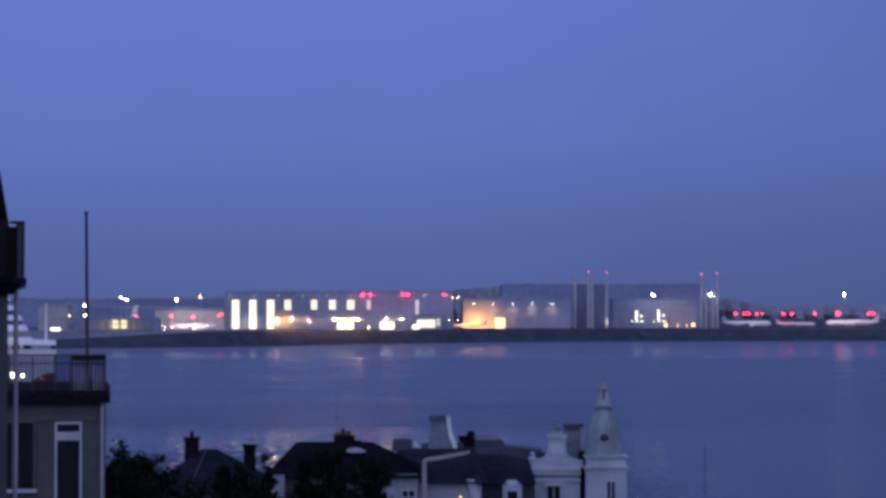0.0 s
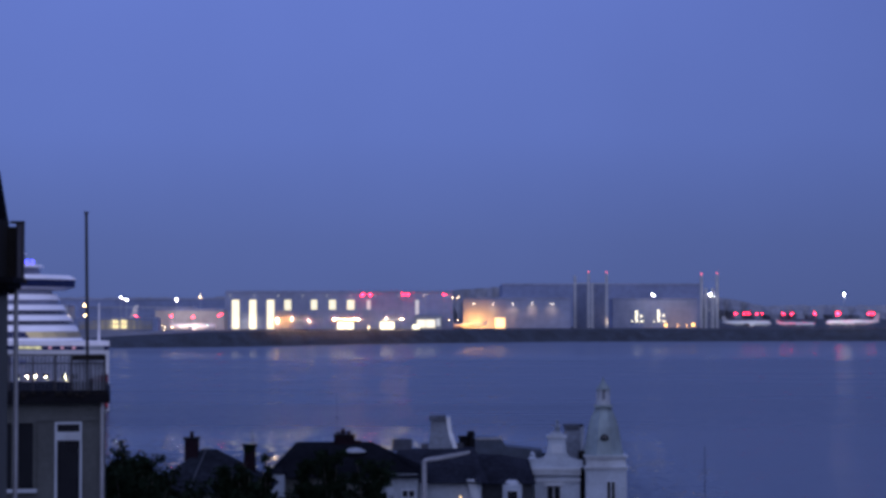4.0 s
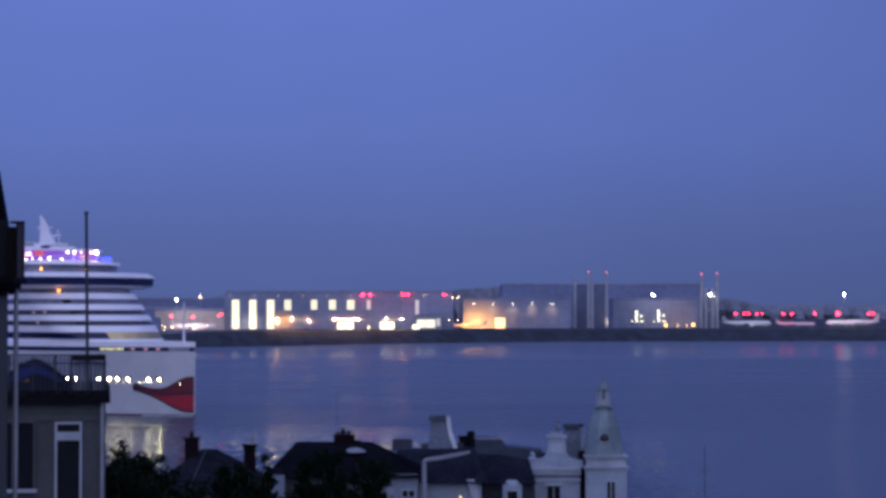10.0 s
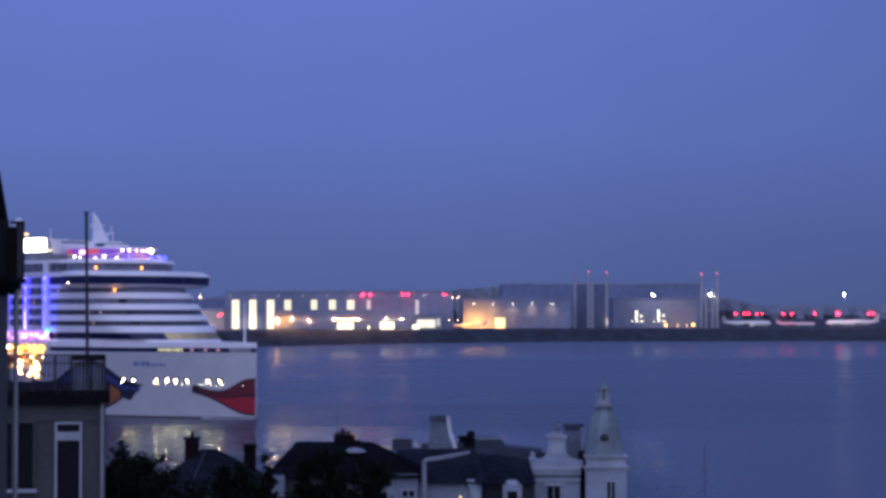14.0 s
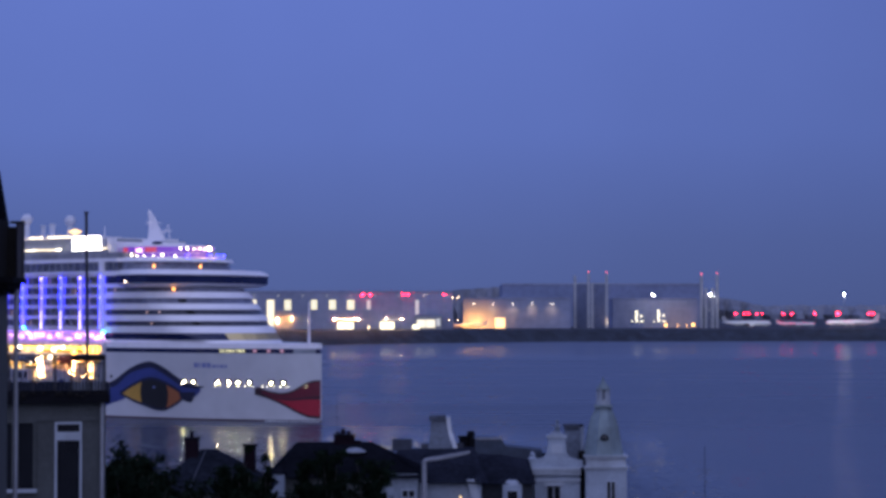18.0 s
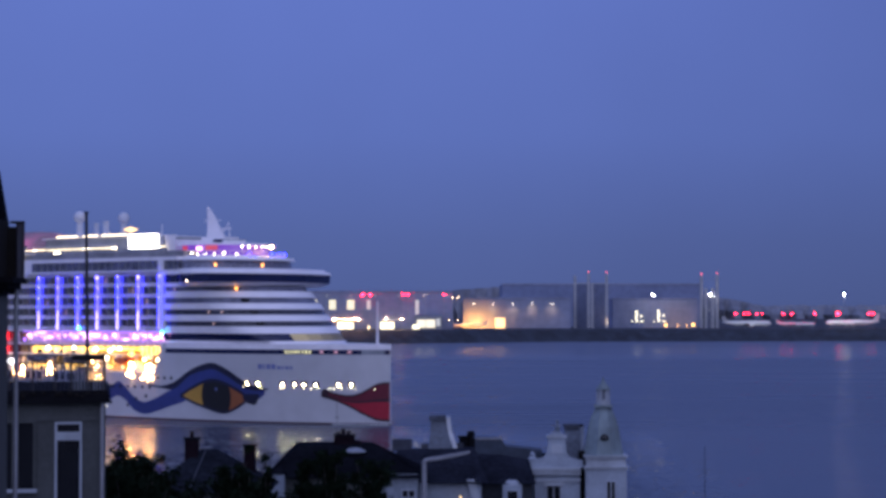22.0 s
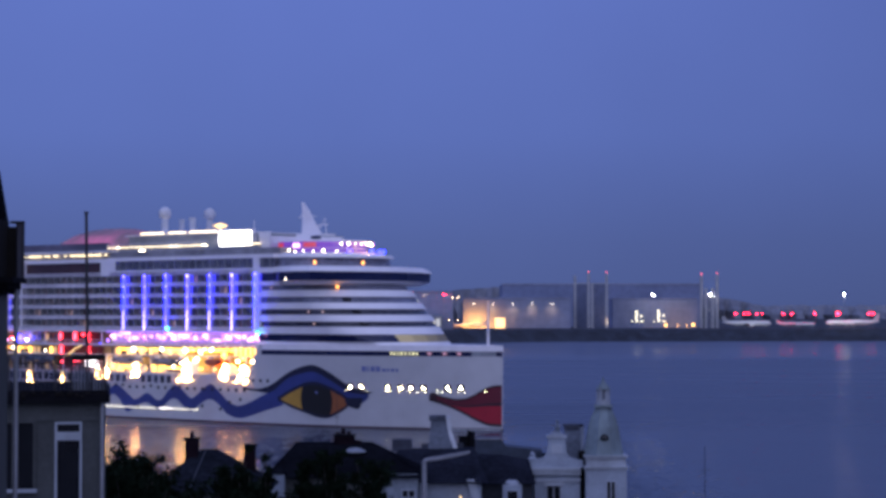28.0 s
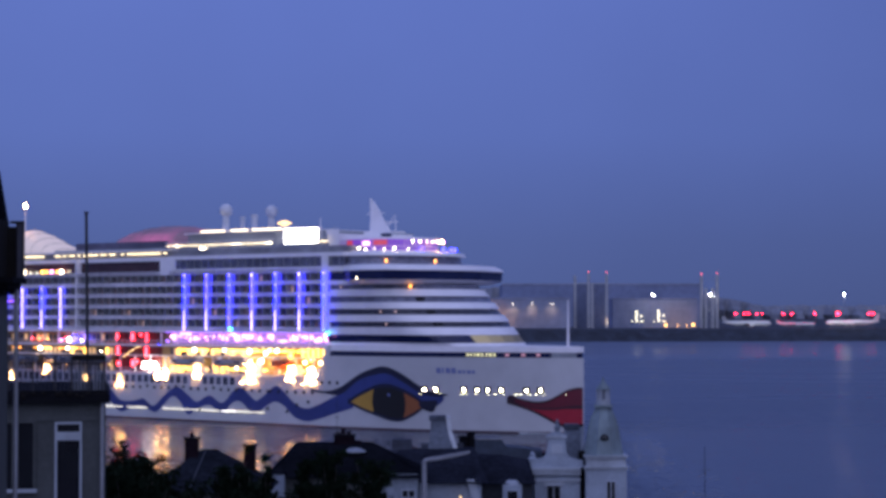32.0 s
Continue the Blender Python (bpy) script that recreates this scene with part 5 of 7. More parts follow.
glazed = hall((-297.5, 1930, 14), 77.2, 16, 25.83 - 14, CLAD_DARK, "low glazed gangway, lit inside", "gangway", bays=14, roof_rise=0.6)
GANG = [glow("gangway_light", (0.95, 0.78, 0.34), s, 0.12) for s in (0.02, 0.045, 0.08, 0.17, 0.5, 1.7)]
for i, k in enumerate((0, 1, 0, 1, 1, 2, 1, 2, 3, 2, 3, 4, 5, 5, 4, 5, 5, 3, 2, 3, 1, 2, 1, 0, 1, 0)):
    x = -34 + 2.6 * i
    lit_panel(glazed, "glazing", x, x + 1.8, 1.4 + (0.8 if k > 3 else 0), 24.29 - 14 - (1.6 if k < 2 else 0.4 * (i % 3)), GANG[k], "yellow lit glazing")
part("gangway_trunk", boxes((-38, 36, -0.9, -0.3, 6.2, 6.9)), CLAD_DARK, glazed, "dark pipe trunk along the glazing")
hall((-302.2, 2500, 14), 466.7, 60, 47.27 - 14, CLAD_DARK, "far dark row of workshops", bays=16)
office = hall((-15.4, 2225, 14), 28.48, 8, 27.92 - 14, CLAD_PALE, "small white lit office block", "office_block", bays=4)
lit_panel(office, "office_window", -11.87, 7.12, 1.5, 23.77 - 14, F_OFFICE, "bright office windows")
lit_panel(office, "office_window", 8.307, 12.46, 3, 24.95 - 14, F_DIM, "dim office window")

# floodlights without fixtures of their own, added to wash the halls and the parked aircraft, each aimed at what it
# lights
def floodlight(at, target, energy, color, angle, size=1.0):
    lamp = new("works_floodlight", bpy.data.lights.new("works_floodlight", "SPOT"))
    lamp.data.energy, lamp.data.color, lamp.data.shadow_soft_size = energy, color, size
    lamp.data.spot_size, lamp.data.spot_blend = math.radians(angle), 1.0
    lamp.matrix_basis = pose(*at) @ (Vector(target) - Vector(at)).to_track_quat("-Z", "Y").to_matrix().to_4x4()


SODIUM = (1.0, 0.42, 0.08)
floodlight((36.29, 2352, 17), (36.29, 2370, 18), 95000, SODIUM, 150)
floodlight((55.05, 2352, 20), (57.56, 2370, 18), 18000, SODIUM, 150)
floodlight((27.06, 2308, 24), (28.66, 2340, 18), 110000, SODIUM, 80)
for x in (55.34, 77.97, 99.35, 121.4):
    floodlight((x, 2364.5, 40.2), (x, 2369.5, 20), 5200, (1.0, 0.62, 0.32), 130, 0.5)
floodlight((237.2, 2392, 51.55), (254, 2440, 26), 24000, (1.0, 0.86, 0.80), 110)
floodlight((267.1, 2408, 20), (270.2, 2440, 15), 9000, SODIUM, 140)
floodlight((183.4, 2392, 17), (185.7, 2405, 24), 5000, (1.0, 0.70, 0.42), 70, 0.5)
floodlight((-203.5, 2214, 24), (-204.7, 2228, 14), 16000, (1.0, 0.82, 0.55), 130)
floodlight((-165.5, 2222, 22), (-167.8, 2235, 19), 9000, SODIUM, 130)
floodlight((-234.3, 1958, 24), (-235.7, 1985, 18), 90000, (1.0, 0.70, 0.62), 90)
floodlight((-300.5, 1962, 40.0), (-290, 1985, 32), 16000, (1.0, 0.92, 0.88), 60)
floodlight((-251.3, 2006, 42.82), (-248.1, 2030, 24), 9000, (1.0, 0.80, 0.78), 120)


# slim towers with red tips
def tower(x, y, top, lamp):
    t = thing("slim_tower", (x, y, 14), "slim pale steel tower with a red tip light" if lamp else "slim pale steel tower", "tower", "slim towers by the halls")
    h = top - 14
    bm = bmesh.new()
    for dx, dy in ((-1.3, -1.3), (1.3, -1.3), (1.3, 1.3), (-1.3, 1.3)):
        rod(bm, (dx, dy, 0), (dx * 0.8, dy * 0.8, h), 0.3, 5)
    part("legs", bm, STEEL, t)
    bm = bmesh.new()
    for i in range(int(h / 3)):
        z, s = 3 * i, -1 if i % 2 else 1
        rod(bm, (-1.3 * s, -1.3, z), (1.25 * s, -1.3, z + 3), 0.18, 4)
        rod(bm, (-1.3, 1.3 * s, z), (-1.3, -1.25 * s, z + 3), 0.18, 4)
    part("lattice", bm, STEEL, t)
    part("ladder_shaft", boxes((-1.0, 1.0, -0.8, 0.8, 0, h - 1)), TOWER_PALE, t)
    if lamp:
        bm = bmesh.new()
        ball(bm, (0, 0, h + 0.6), 0.7, 6)
        part("tip_light", bm, glow("tip_red", (1, 0.08, 0.12), 3), t, "red tip light")


for x, z, lamp in ((149.5, 74, 0), (164.8, 77.2, 1), (169, 65.68, 0), (185.3, 76.56, 1), (292.6, 74.64, 1), (297.7, 59.28, 0), (310.5, 75.28, 1), (305.4, 59.28, 0)):
    tower(x, 2400, z, lamp)
GATE_DARK = mat("gate_dark_steel", (0.15, 0.18, 0.29), 0.7, grain=5, vary=0.2)
# dark gate leaves between the towers
for x0, x1, zt in ((152, 165.6, 64.06), (171.4, 186.2, 64.06), (300.2, 308, 33.1)):
    g = thing("hangar_gate", ((x0 + x1) / 2, 2420, 14), "tall dark sliding hangar gate", "gate", "hangar gates")
    w = (x1 - x0) / 2
    part("leaf", boxes((-w, -0.1, -0.3, 0.3, 0, zt - 14), (0.1, w, -0.3, 0.3, 0, zt - 14)), GATE_DARK, g)
    part("rail", boxes((-w - 1, w + 1, -0.6, 0.6, zt - 14, zt - 13)), STEEL, g)


# apron light masts
def mast_light(x, y, z, material, r, label, cross=False, flat=False):
    m = thing("light_mast", (x, y, 14), label, "light mast", "apron light masts")
    bm = bmesh.new()
    rod(bm, (0, 0, 0), (0, 0, z - 14), 0.30, 6, 0.16)
    part("pole", bm, STEEL, m)
    part("crossarm", boxes((-1.8, 1.8, -0.2, 0.2, z - 14.3, z - 14)), STEEL, m)
    bm = bmesh.new()
    r *= 0.36
    if flat:
        # a round floodlight that faces the river, with its housing behind
        rod(bm, (0, -0.62, z - 14.04), (0, -0.56, z - 14), r, 14)
        back = bmesh.new()
        rod(back, (0, -0.555, z - 14), (0, -0.25, z - 13.96), r * 1.02, 14, r * 0.6)
        part("lamp_housing", back, STEEL, m)
    else:
        ball(bm, (0, -0.5, z - 14), r, 10)
    if cross:
        for s in (-1, 1):
            ball(bm, (s * r * 1.1, -0.5, z - 14 - 0.2), r * 0.55, 8)
    part("lamp_head", bm, material, m, "glowing lamp head")


for x, z, r in ((236.7, 51.5, 2.6), (301.6, 51.5, 2.8), (452.4, 52.24, 2.6), (-304, 44.95, 1.6), (-298.7, 42.82, 1.9), (-251.3, 42.82, 2.2)):
    mast_light(x, 2390 if x > 0 else 2000, z, F_QUAY if x > 400 else F_WHITE, r * 0.55, "apron light mast with a glaring white head", True)
for x, z, r in ((-331.6, 37.44, 1.6), (-331.1, 28.16, 1.7), (-345.2, 28.41, 0.9), (-224.3, 45.38, 1.4), (10.05, 46.85, 1.1), (15.37, 47.44, 1.2), (-18.32, 49.81, 0.9), (5.319, 23.78, 0.8), (15.37, 23.78, 0.8), (-249.9, 17.25, 1.3), (-77.42, 16.09, 1.0), (-276.2, 20.29, 1.2), (-279.2, 16.24, 1.1), (-256.9, 16.65, 1.3), (-313.6, 15.3, 0.8), (-286.9, 15.4, 0.9), (-289.9, 17.2, 0.7), (-259.6, 18.4, 0.7)):
    mast_light(x, 2220 if x > -120 else 1960, z, F_WARM, r * 0.75, "lit apron lamp on a pole")
for x, y, z, r in ((-155, 1980, 24.2, 2.0), (-142.1, 1999, 24.17, 1.8), (-127, 2022, 24.13, 1.8), (-105, 2055, 24.61, 2.1), (-94.78, 2070, 25.14, 1.6), (-83.34, 2087, 24.57, 1.9), (-56.08, 2128, 25.07, 1.6), (-41.76, 2149, 25.05, 2.0)):
    mast_light(x, y, z, F_DIKE, r * 0.36, "warm floodlight on a pole behind the dike", flat=True)
for x, z, r in ((253.4, 17.34, 3.4), (266.9, 17.02, 1.5), (276.5, 16.7, 1.7), (284.2, 17.67, 3.6)):
    mast_light(x, 2410, z, F_ORANGE, r, "low orange apron lamp")
mast_light(-217, 1960, 19.3, glow("works_lamp_green", (0.45, 1.0, 0.55), 14), 0.7, "small green apron lamp")
for x, z0, z1 in ((220.5, 20.86, 34.37), (245.6, 20.86, 35.66)):
    m = thing("stair_tower", (x, 2415, 14), "lit steel stair tower before the hall", "stair tower", "stair towers")
    part("stair_frame", boxes((-2.0, 2.0, 1, 3, 0, z1 - 13), (-2.2, 2.2, -1, 3, 0, 0.6)), CLAD_DARK, m)
    part("side_frame", boxes((4.0, 6.6, 1, 1.6, 0, z1 - 14), (-6.5, -3.2, 1, 1.6, 0, z0 - 12.5)), CLAD_DARK, m)
    for k in range(4):
        bm = bmesh.new()
        ball(bm, (0.2 * (-1) ** k, 0, z0 - 12.4 + k * (z1 - z0) * 0.24), 1.15, 8, 1.25)
        part("stair_lamp", bm, F_STAIR, m, "bright landing lamp")
    for x, z, r in ((5.6, (z0 + z1) / 2 - 14, 1.2), (5.4, z0 - 13.2, 0.9), (7.2, z0 - 13.4, 0.7), (-4.8, z0 - 13.4, 0.7)):
        bm = bmesh.new()
        ball(bm, (x, 0.2, z), r, 8)
        part("side_lamp", bm, F_STAIR, m)


# obstruction lights: red lamps on thin poles
def beacon(x, y, z, r):
    m = thing("red_beacon", (x, y, 14), "red obstruction lamp on a thin pole", "beacon", "red beacons")
    bm = bmesh.new()
    rod(bm, (0, 0, 0), (0, 0, z - 14), 0.18, 5)
    part("pole", bm, STEEL, m)
    bm = bmesh.new()
    ball(bm, (0, 0, z - 14), r * 0.44, 8)
    part("lamp", bm, F_RED, m, "glowing red lamp")


for x, r in ((338.5, 1.7), (348.3, 1.8), (353.5, 1.4), (363.3, 1.5), (369.2, 1.4), (393.3, 1.9), (403.1, 2.0), (429.8, 2.2), (455.9, 2.4), (457.9, 1.6), (492.4, 2.0), (497, 1.9)):
    beacon(x, 2450, 30.23, r)
for x, z, r in ((-84.7, 50.15, 2.1), (-76.41, 50.15, 2.1), (-41.46, 50.15, 1.5), (-36.72, 50.15, 1.7), (1.185, 50.15, 1.5)):
    beacon(x, 2225, z, r)
for x, z in ((-283.9, 27.37), (-251.5, 27.37), (-231.2, 26.84), (-207.2, 27.89), (-204.5, 29.46)):
    beacon(x, 1960, z, 1.2)


# parked airliners
TAIL_PAINT = mat("tail_fin_paint", (0.42, 0.42, 0.46), 0.4, grain=2)

def airliner(x, y, length, turn, label, lit=None, tail=0.15):
    p = thing("airliner", (x, y, 14), label, "airliner", "parked airliners", turn)
    r = length * 0.052
    zc = r * 1.75
    bm = bmesh.new()
    prof = [(0.02, -0.5), (0.45, -0.485), (0.8, -0.46), (1, -0.42), (1, 0.2), (0.8, 0.32), (0.45, 0.43), (0.12, 0.5)]
    rings = []
    for k, u in prof:
        rings.append([bm.verts.new((u * length, r * k * math.cos(2 * math.pi * i / 12), zc + r * k * math.sin(2 * math.pi * i / 12) + (r * (1 - k) * 0.6 if u > 0.2 else 0))) for i in range(12)])
    for a, b in zip(rings, rings[1:]):
        for i in range(12):
            bm.faces.new((a[i], a[(i + 1) % 12], b[(i + 1) % 12], b[i]))
    bm.faces.new(rings[0])
    bm.faces.new(rings[-1])
    part("fuselage", bm, lit or PLANE_WHITE, p, smooth=True)
    if tail:
        bm = bmesh.new()
        prism(bm, [(0.36 * length, -0.3), (0.48 * length, -0.3), (0.48 * length, 0.3), (0.36 * length, 0.3)], [(0.45 * length, -0.15), (0.51 * length, -0.15), (0.51 * length, 0.15), (0.45 * length, 0.15)], zc + r * 0.8, zc + r + length * tail)
        fin = part("tail_fin", bm, TAIL_PAINT, p)
        if tail > 0.2:
            for k in range(3):
                z = zc + r + length * tail * (0.25 + 0.25 * k)
                part("tail_stripe", boxes((length * (0.42 + 0.02 * k), length * 0.502, -0.36, 0.36, z, z + length * 0.022)), CLAD_DARK, fin, "dark stripe on the tail")
    for s in (-1, 1):
        bm = bmesh.new()
        vs = [bm.verts.new(v) for v in ((-0.12 * length, s * r * 0.7, zc - r * 0.5), (0.06 * length, s * r * 0.7, zc - r * 0.5), (0.16 * length, s * length * 0.45, zc + r * 0.2), (0.12 * length, s * length * 0.45, zc + r * 0.2))]
        g = bmesh.ops.extrude_face_region(bm, geom=[bm.faces.new(vs)])
        bmesh.ops.translate(bm, verts=[v for v in g["geom"] if isinstance(v, bmesh.types.BMVert)], vec=(0, 0, 0.5))
        part("wing", bm, PLANE_WHITE, p)
        bm = bmesh.new()
        rod(bm, (-0.1 * length, s * length * 0.17, zc - r * 1.0), (0.0, s * length * 0.17, zc - r * 1.0), r * 0.5, 10, r * 0.35)
        part("engine", bm, STEEL, p)
    for u, yy in ((-0.4, 0), (0.03, -r), (0.03, r)):
        part("landing_gear", boxes((u * length - 0.4, u * length + 0.4, yy - 0.3, yy + 0.3, 0, zc - r * 0.6)), STEEL, p)
    return p


airliner(348, 2430, 57.02, 184, "white airliner parked on the apron", tail=0.09)
airliner(408.7, 2460, 45.92, 172, "white airliner parked behind the dike", tail=0.08)
airliner(477.4, 2470, 63.23, 2, "white airliner with raised tail on the apron", tail=0.13)
airliner(29.84, 2335, 38.61, 0, "white airliner bathed in orange light before a hall")
airliner(-234.6, 1985, 44.46, 184, "white airliner before the low hall")
airliner(-316, 1985, 60, 4, "white airliner with a striped tail behind the gangway", tail=0.25)
floodlight((452.1, 2425, 50.7), (477.4, 2470, 18), 60000, (1, 0.95, 0.92), 110)
# an unseen lamp added to brighten this airliner; no mast stands here
floodlight((354.5, 2392, 38), (359.7, 2432, 18), 15000, (0.95, 0.95, 1.0), 120)
# lit service vehicles and glowing loading bays before the long hall
for x0, x1, z0, z1 in ((-110.1, -93.63, 16.72, 21.43), (-65.37, -51.23, 17.31, 21.43), (-31.77, -24.71, 15.55, 18.5), (-354.6, -345.5, 15.23, 17)):
    y = 2212 if x0 > -300 else 1915
    v = thing("loading_bay", ((x0 + x1) / 2, y, 14), "low open loading bay with bright light inside", "loading bay", "loading bays")
    w = (x1 - x0) / 2
    part("canopy", boxes((-w - 0.5, w + 0.5, -1, 3, z1 - 14, z1 - 13.4), (-w - 0.5, -w, -1, 3, 0, z1 - 14), (w, w + 0.5, -1, 3, 0, z1 - 14)), CLAD_PALE, v)
    part("light_wall", boxes((-w, w, 2, 3, 0.2, z1 - 14.1)), F_STAIR, v, "glowing back wall")


# ---- the near bank ----
STUCCO = mat("grey_stucco", (0.070, 0.076, 0.078), 0.9, grain=0.15, vary=0.15, bump=0.2, stain=0.25)
# white stucco with the blue of the sky light put into its colour
STUCCO_WHITE = mat("sky_tinted_stucco", (0.34, 0.39, 0.47), 0.8, grain=0.2, vary=0.12, bump=0.15, stain=0.25)
TRIM_WHITE = mat("white_painted_trim", (0.40, 0.44, 0.50), 0.5, grain=0.2, vary=0.08, bump=0.05)
DARK_PANE = mat("dark_window_pane", (0.015, 0.016, 0.02), 0.12, grain=0.8, vary=0.2, bump=0)
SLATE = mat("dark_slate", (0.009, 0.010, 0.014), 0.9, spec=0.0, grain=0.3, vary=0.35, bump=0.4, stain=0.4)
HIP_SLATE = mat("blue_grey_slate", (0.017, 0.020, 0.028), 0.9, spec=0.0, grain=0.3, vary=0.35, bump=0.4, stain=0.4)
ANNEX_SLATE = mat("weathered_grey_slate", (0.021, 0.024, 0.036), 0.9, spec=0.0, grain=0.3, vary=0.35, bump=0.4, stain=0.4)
SOOT = mat("sooty_weathered_stone", (0.075, 0.088, 0.12), 0.9, grain=0.25, vary=0.4, bump=0.2, stain=0.5)
BITUMEN = mat("roof_bitumen_edge", (0.010, 0.010, 0.013), 0.9, spec=0.05, grain=0.3, vary=0.3, bump=0.2)
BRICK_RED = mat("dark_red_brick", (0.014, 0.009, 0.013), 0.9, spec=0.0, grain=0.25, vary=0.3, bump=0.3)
DARK_METAL = mat("dark_painted_metal", (0.030, 0.030, 0.036), 0.5, 0.3, grain=0.1, vary=0.2, bump=0.05)
GREY_METAL = mat("grey_zinc", (0.32, 0.33, 0.36), 0.5, 0.4, grain=0.2, vary=0.15, bump=0.03)
COPPER = mat("verdigris_copper", (0.21, 0.27, 0.30), 0.6, 0.1, grain=0.5, vary=0.2, bump=0.1, stain=0.4)
MESH_SCREEN = mat("grey_balcony_screen", (0.20, 0.22, 0.27), 0.6, grain=0.3, vary=0.2)
TIMBER_DARK = mat("dark_stained_timber", (0.014, 0.012, 0.011), 0.85, spec=0.15, grain=0.2, vary=0.3, bump=0.2)


def window(parent, x0, x1, z0, z1, y, transom=None, mullion=False, sill=True, t=0.07, label="", frame=None):
    """A framed window on a wall that faces the river side viewer (towards -y), in the parent's space."""
    w = part("window", boxes((x0, x1, y - 0.02, y + 0.04, z0, z1)), DARK_PANE, parent, label or "dark unlit window")
    rows = [(x0 - t, x0, y - 0.07, y + 0.02, z0, z1), (x1, x1 + t, y - 0.07, y + 0.02, z0, z1), (x0 - t, x1 + t, y - 0.07, y + 0.02, z1, z1 + t)]
    if transom:
        rows.append((x0, x1, y - 0.06, y - 0.021, transom[0], transom[1]))
    if mullion:
        c = (x0 + x1) / 2
        rows.append((c - t / 2, c + t / 2, y - 0.06, y - 0.021, z0, z1))
    part("frame", boxes(*rows), frame or TRIM_WHITE, w)
    if sill:
        part("sill", boxes((x0 - 0.12, x1 + 0.12, y - 0.16, y + 0.01, z0 - 0.10, z0)), TRIM_WHITE, w)
    return w


# flat-roofed house with a roof terrace
T = thing("terrace_house", (-10.49, 66, 17.0), "beige flat-roofed house with a railed roof terrace", "house", turn=9.03)
gz = 17.0
tx = -10.49
x0, x1 = -17.5, -10.49
zr, ze = 25.37 - gz, 24.98 - gz
part("wall", boxes((x0 - tx, x1 - tx, 0, 9, -1.5, ze)), STUCCO, T)
part("roof_edge", boxes((x0 - tx - 0.1, -10.35 - tx, -0.28, 9.2, ze, zr - 0.1), (x0 - tx - 0.1, -10.42 - tx, -0.2, 9.1, zr - 0.1, zr)), BITUMEN, T, "dark overhanging roof edge")
bm = bmesh.new()
random.seed(3)
for i in range(70):
    x = random.uniform(x0 - tx, -10.33 - tx)
    ball(bm, (x, -0.2 + random.uniform(-0.1, 0.1), zr - 0.14 + random.uniform(-0.05, 0.1)), random.uniform(0.04, 0.09), 6)
part("gutter_moss", bm, TIMBER_DARK, T)
window(T, -11.97 - tx, -11.28 - tx, 21.62 - gz, 24.33 - gz, 0, (23.83 - gz, 24.09 - gz), label="tall dark window with a white transom")
window(T, -13.14 - tx, -12.7 - tx, 22.34 - gz, 24.37 - gz, 0, label="narrow dark window", frame=STUCCO)
window(T, -13.63 - tx, -13.35 - tx, 22.34 - gz, 24.37 - gz, 0, label="narrow dark window", frame=STUCCO)
bm = bmesh.new()
rod(bm, (-10.59 - tx, -0.08, -1.4), (-10.59 - tx, -0.08, ze), 0.06, 8)
part("downpipe", bm, GREY_METAL, T)
part("floor_band", boxes((x0 - tx, x1 - tx + 0.02, -0.05, 0.0, ze - 0.55, ze - 0.45)), STUCCO, T)
# terrace railing, with a smoked pane behind the bars
SMOKED = bpy.data.materials.new("smoked_terrace_glass")
SMOKED.use_nodes = True
sn, sl = SMOKED.node_tree.nodes, SMOKED.node_tree.links
tint, film, veil = sn.new("ShaderNodeBsdfTransparent"), sn.new("ShaderNodeMixShader"), sn["Principled BSDF"]
tint.inputs["Color"].default_value = (0.74, 0.76, 0.82, 1)
veil.inputs["Base Color"].default_value = (0.05, 0.06, 0.09, 1)
veil.inputs["Roughness"].default_value = 0.35
film.inputs["Fac"].default_value = 0.05
sl.new(tint.outputs[0], film.inputs[1])
sl.new(veil.outputs[0], film.inputs[2])
sl.new(film.outputs[0], sn["Material Output"].inputs["Surface"])
bm = boxes((-13.56 - tx, -10.51 - tx, 0.10, 0.16, 26.44 - gz, 26.49 - gz), (-13.56 - tx, -10.51 - tx, 0.11, 0.15, 26.19 - gz, 26.23 - gz))
rail = part("railing", bm, DARK_METAL, T, "dark metal terrace railing")
bal = mesh_of("baluster", boxes((-0.012, 0.012, -0.012, 0.012, 0, 26.46 - gz - zr)), DARK_METAL)
for i in range(26):
    piece("baluster", bal, rail, (-13.53 - tx + i * 0.118, 0.13, zr))
slat = mesh_of("screen_slat", boxes((-0.028, 0.028, 0.2, 0.24, zr, 26.26 - gz)), MESH_SCREEN)
for i in range(11):
    piece("screen_slat", slat, rail, (-11.53 - tx + 0.096 * i, 0, 0))
part("glass_pane", boxes((-13.55 - tx, -11.56 - tx, 0.26, 0.275, zr, 26.42 - gz)), SMOKED, rail, "smoked glass pane behind the bars")
part("glass_pane", boxes((-11.54 - tx, -10.52 - tx, 0.26, 0.275, zr, 26.3 - gz)), SMOKED, rail, "smoked glass pane behind the bars")
part("screen_cap", boxes((-11.51 - tx, -10.51 - tx, 0.05, 0.4, 26.3 - gz, 26.46 - gz)), TIMBER_DARK, rail, "dark timber cap")
bm = boxes((-11.58 - tx, -11.54 - tx, 0.1, 0.18, zr, 26.46 - gz), (-10.54 - tx, -10.49 - tx, 0.1, 0.18, zr, 26.47 - gz), (-10.96 - tx, -10.93 - tx, 0.1, 0.18, zr, 26.46 - gz))
for x in (-13.46, -12.72, -12.05):
    box(bm, x - tx - 0.025, x - tx + 0.025, 0.1, 0.16, zr, 26.49 - gz)
part("rail_post", bm, DARK_METAL, rail)
bm = bmesh.new()
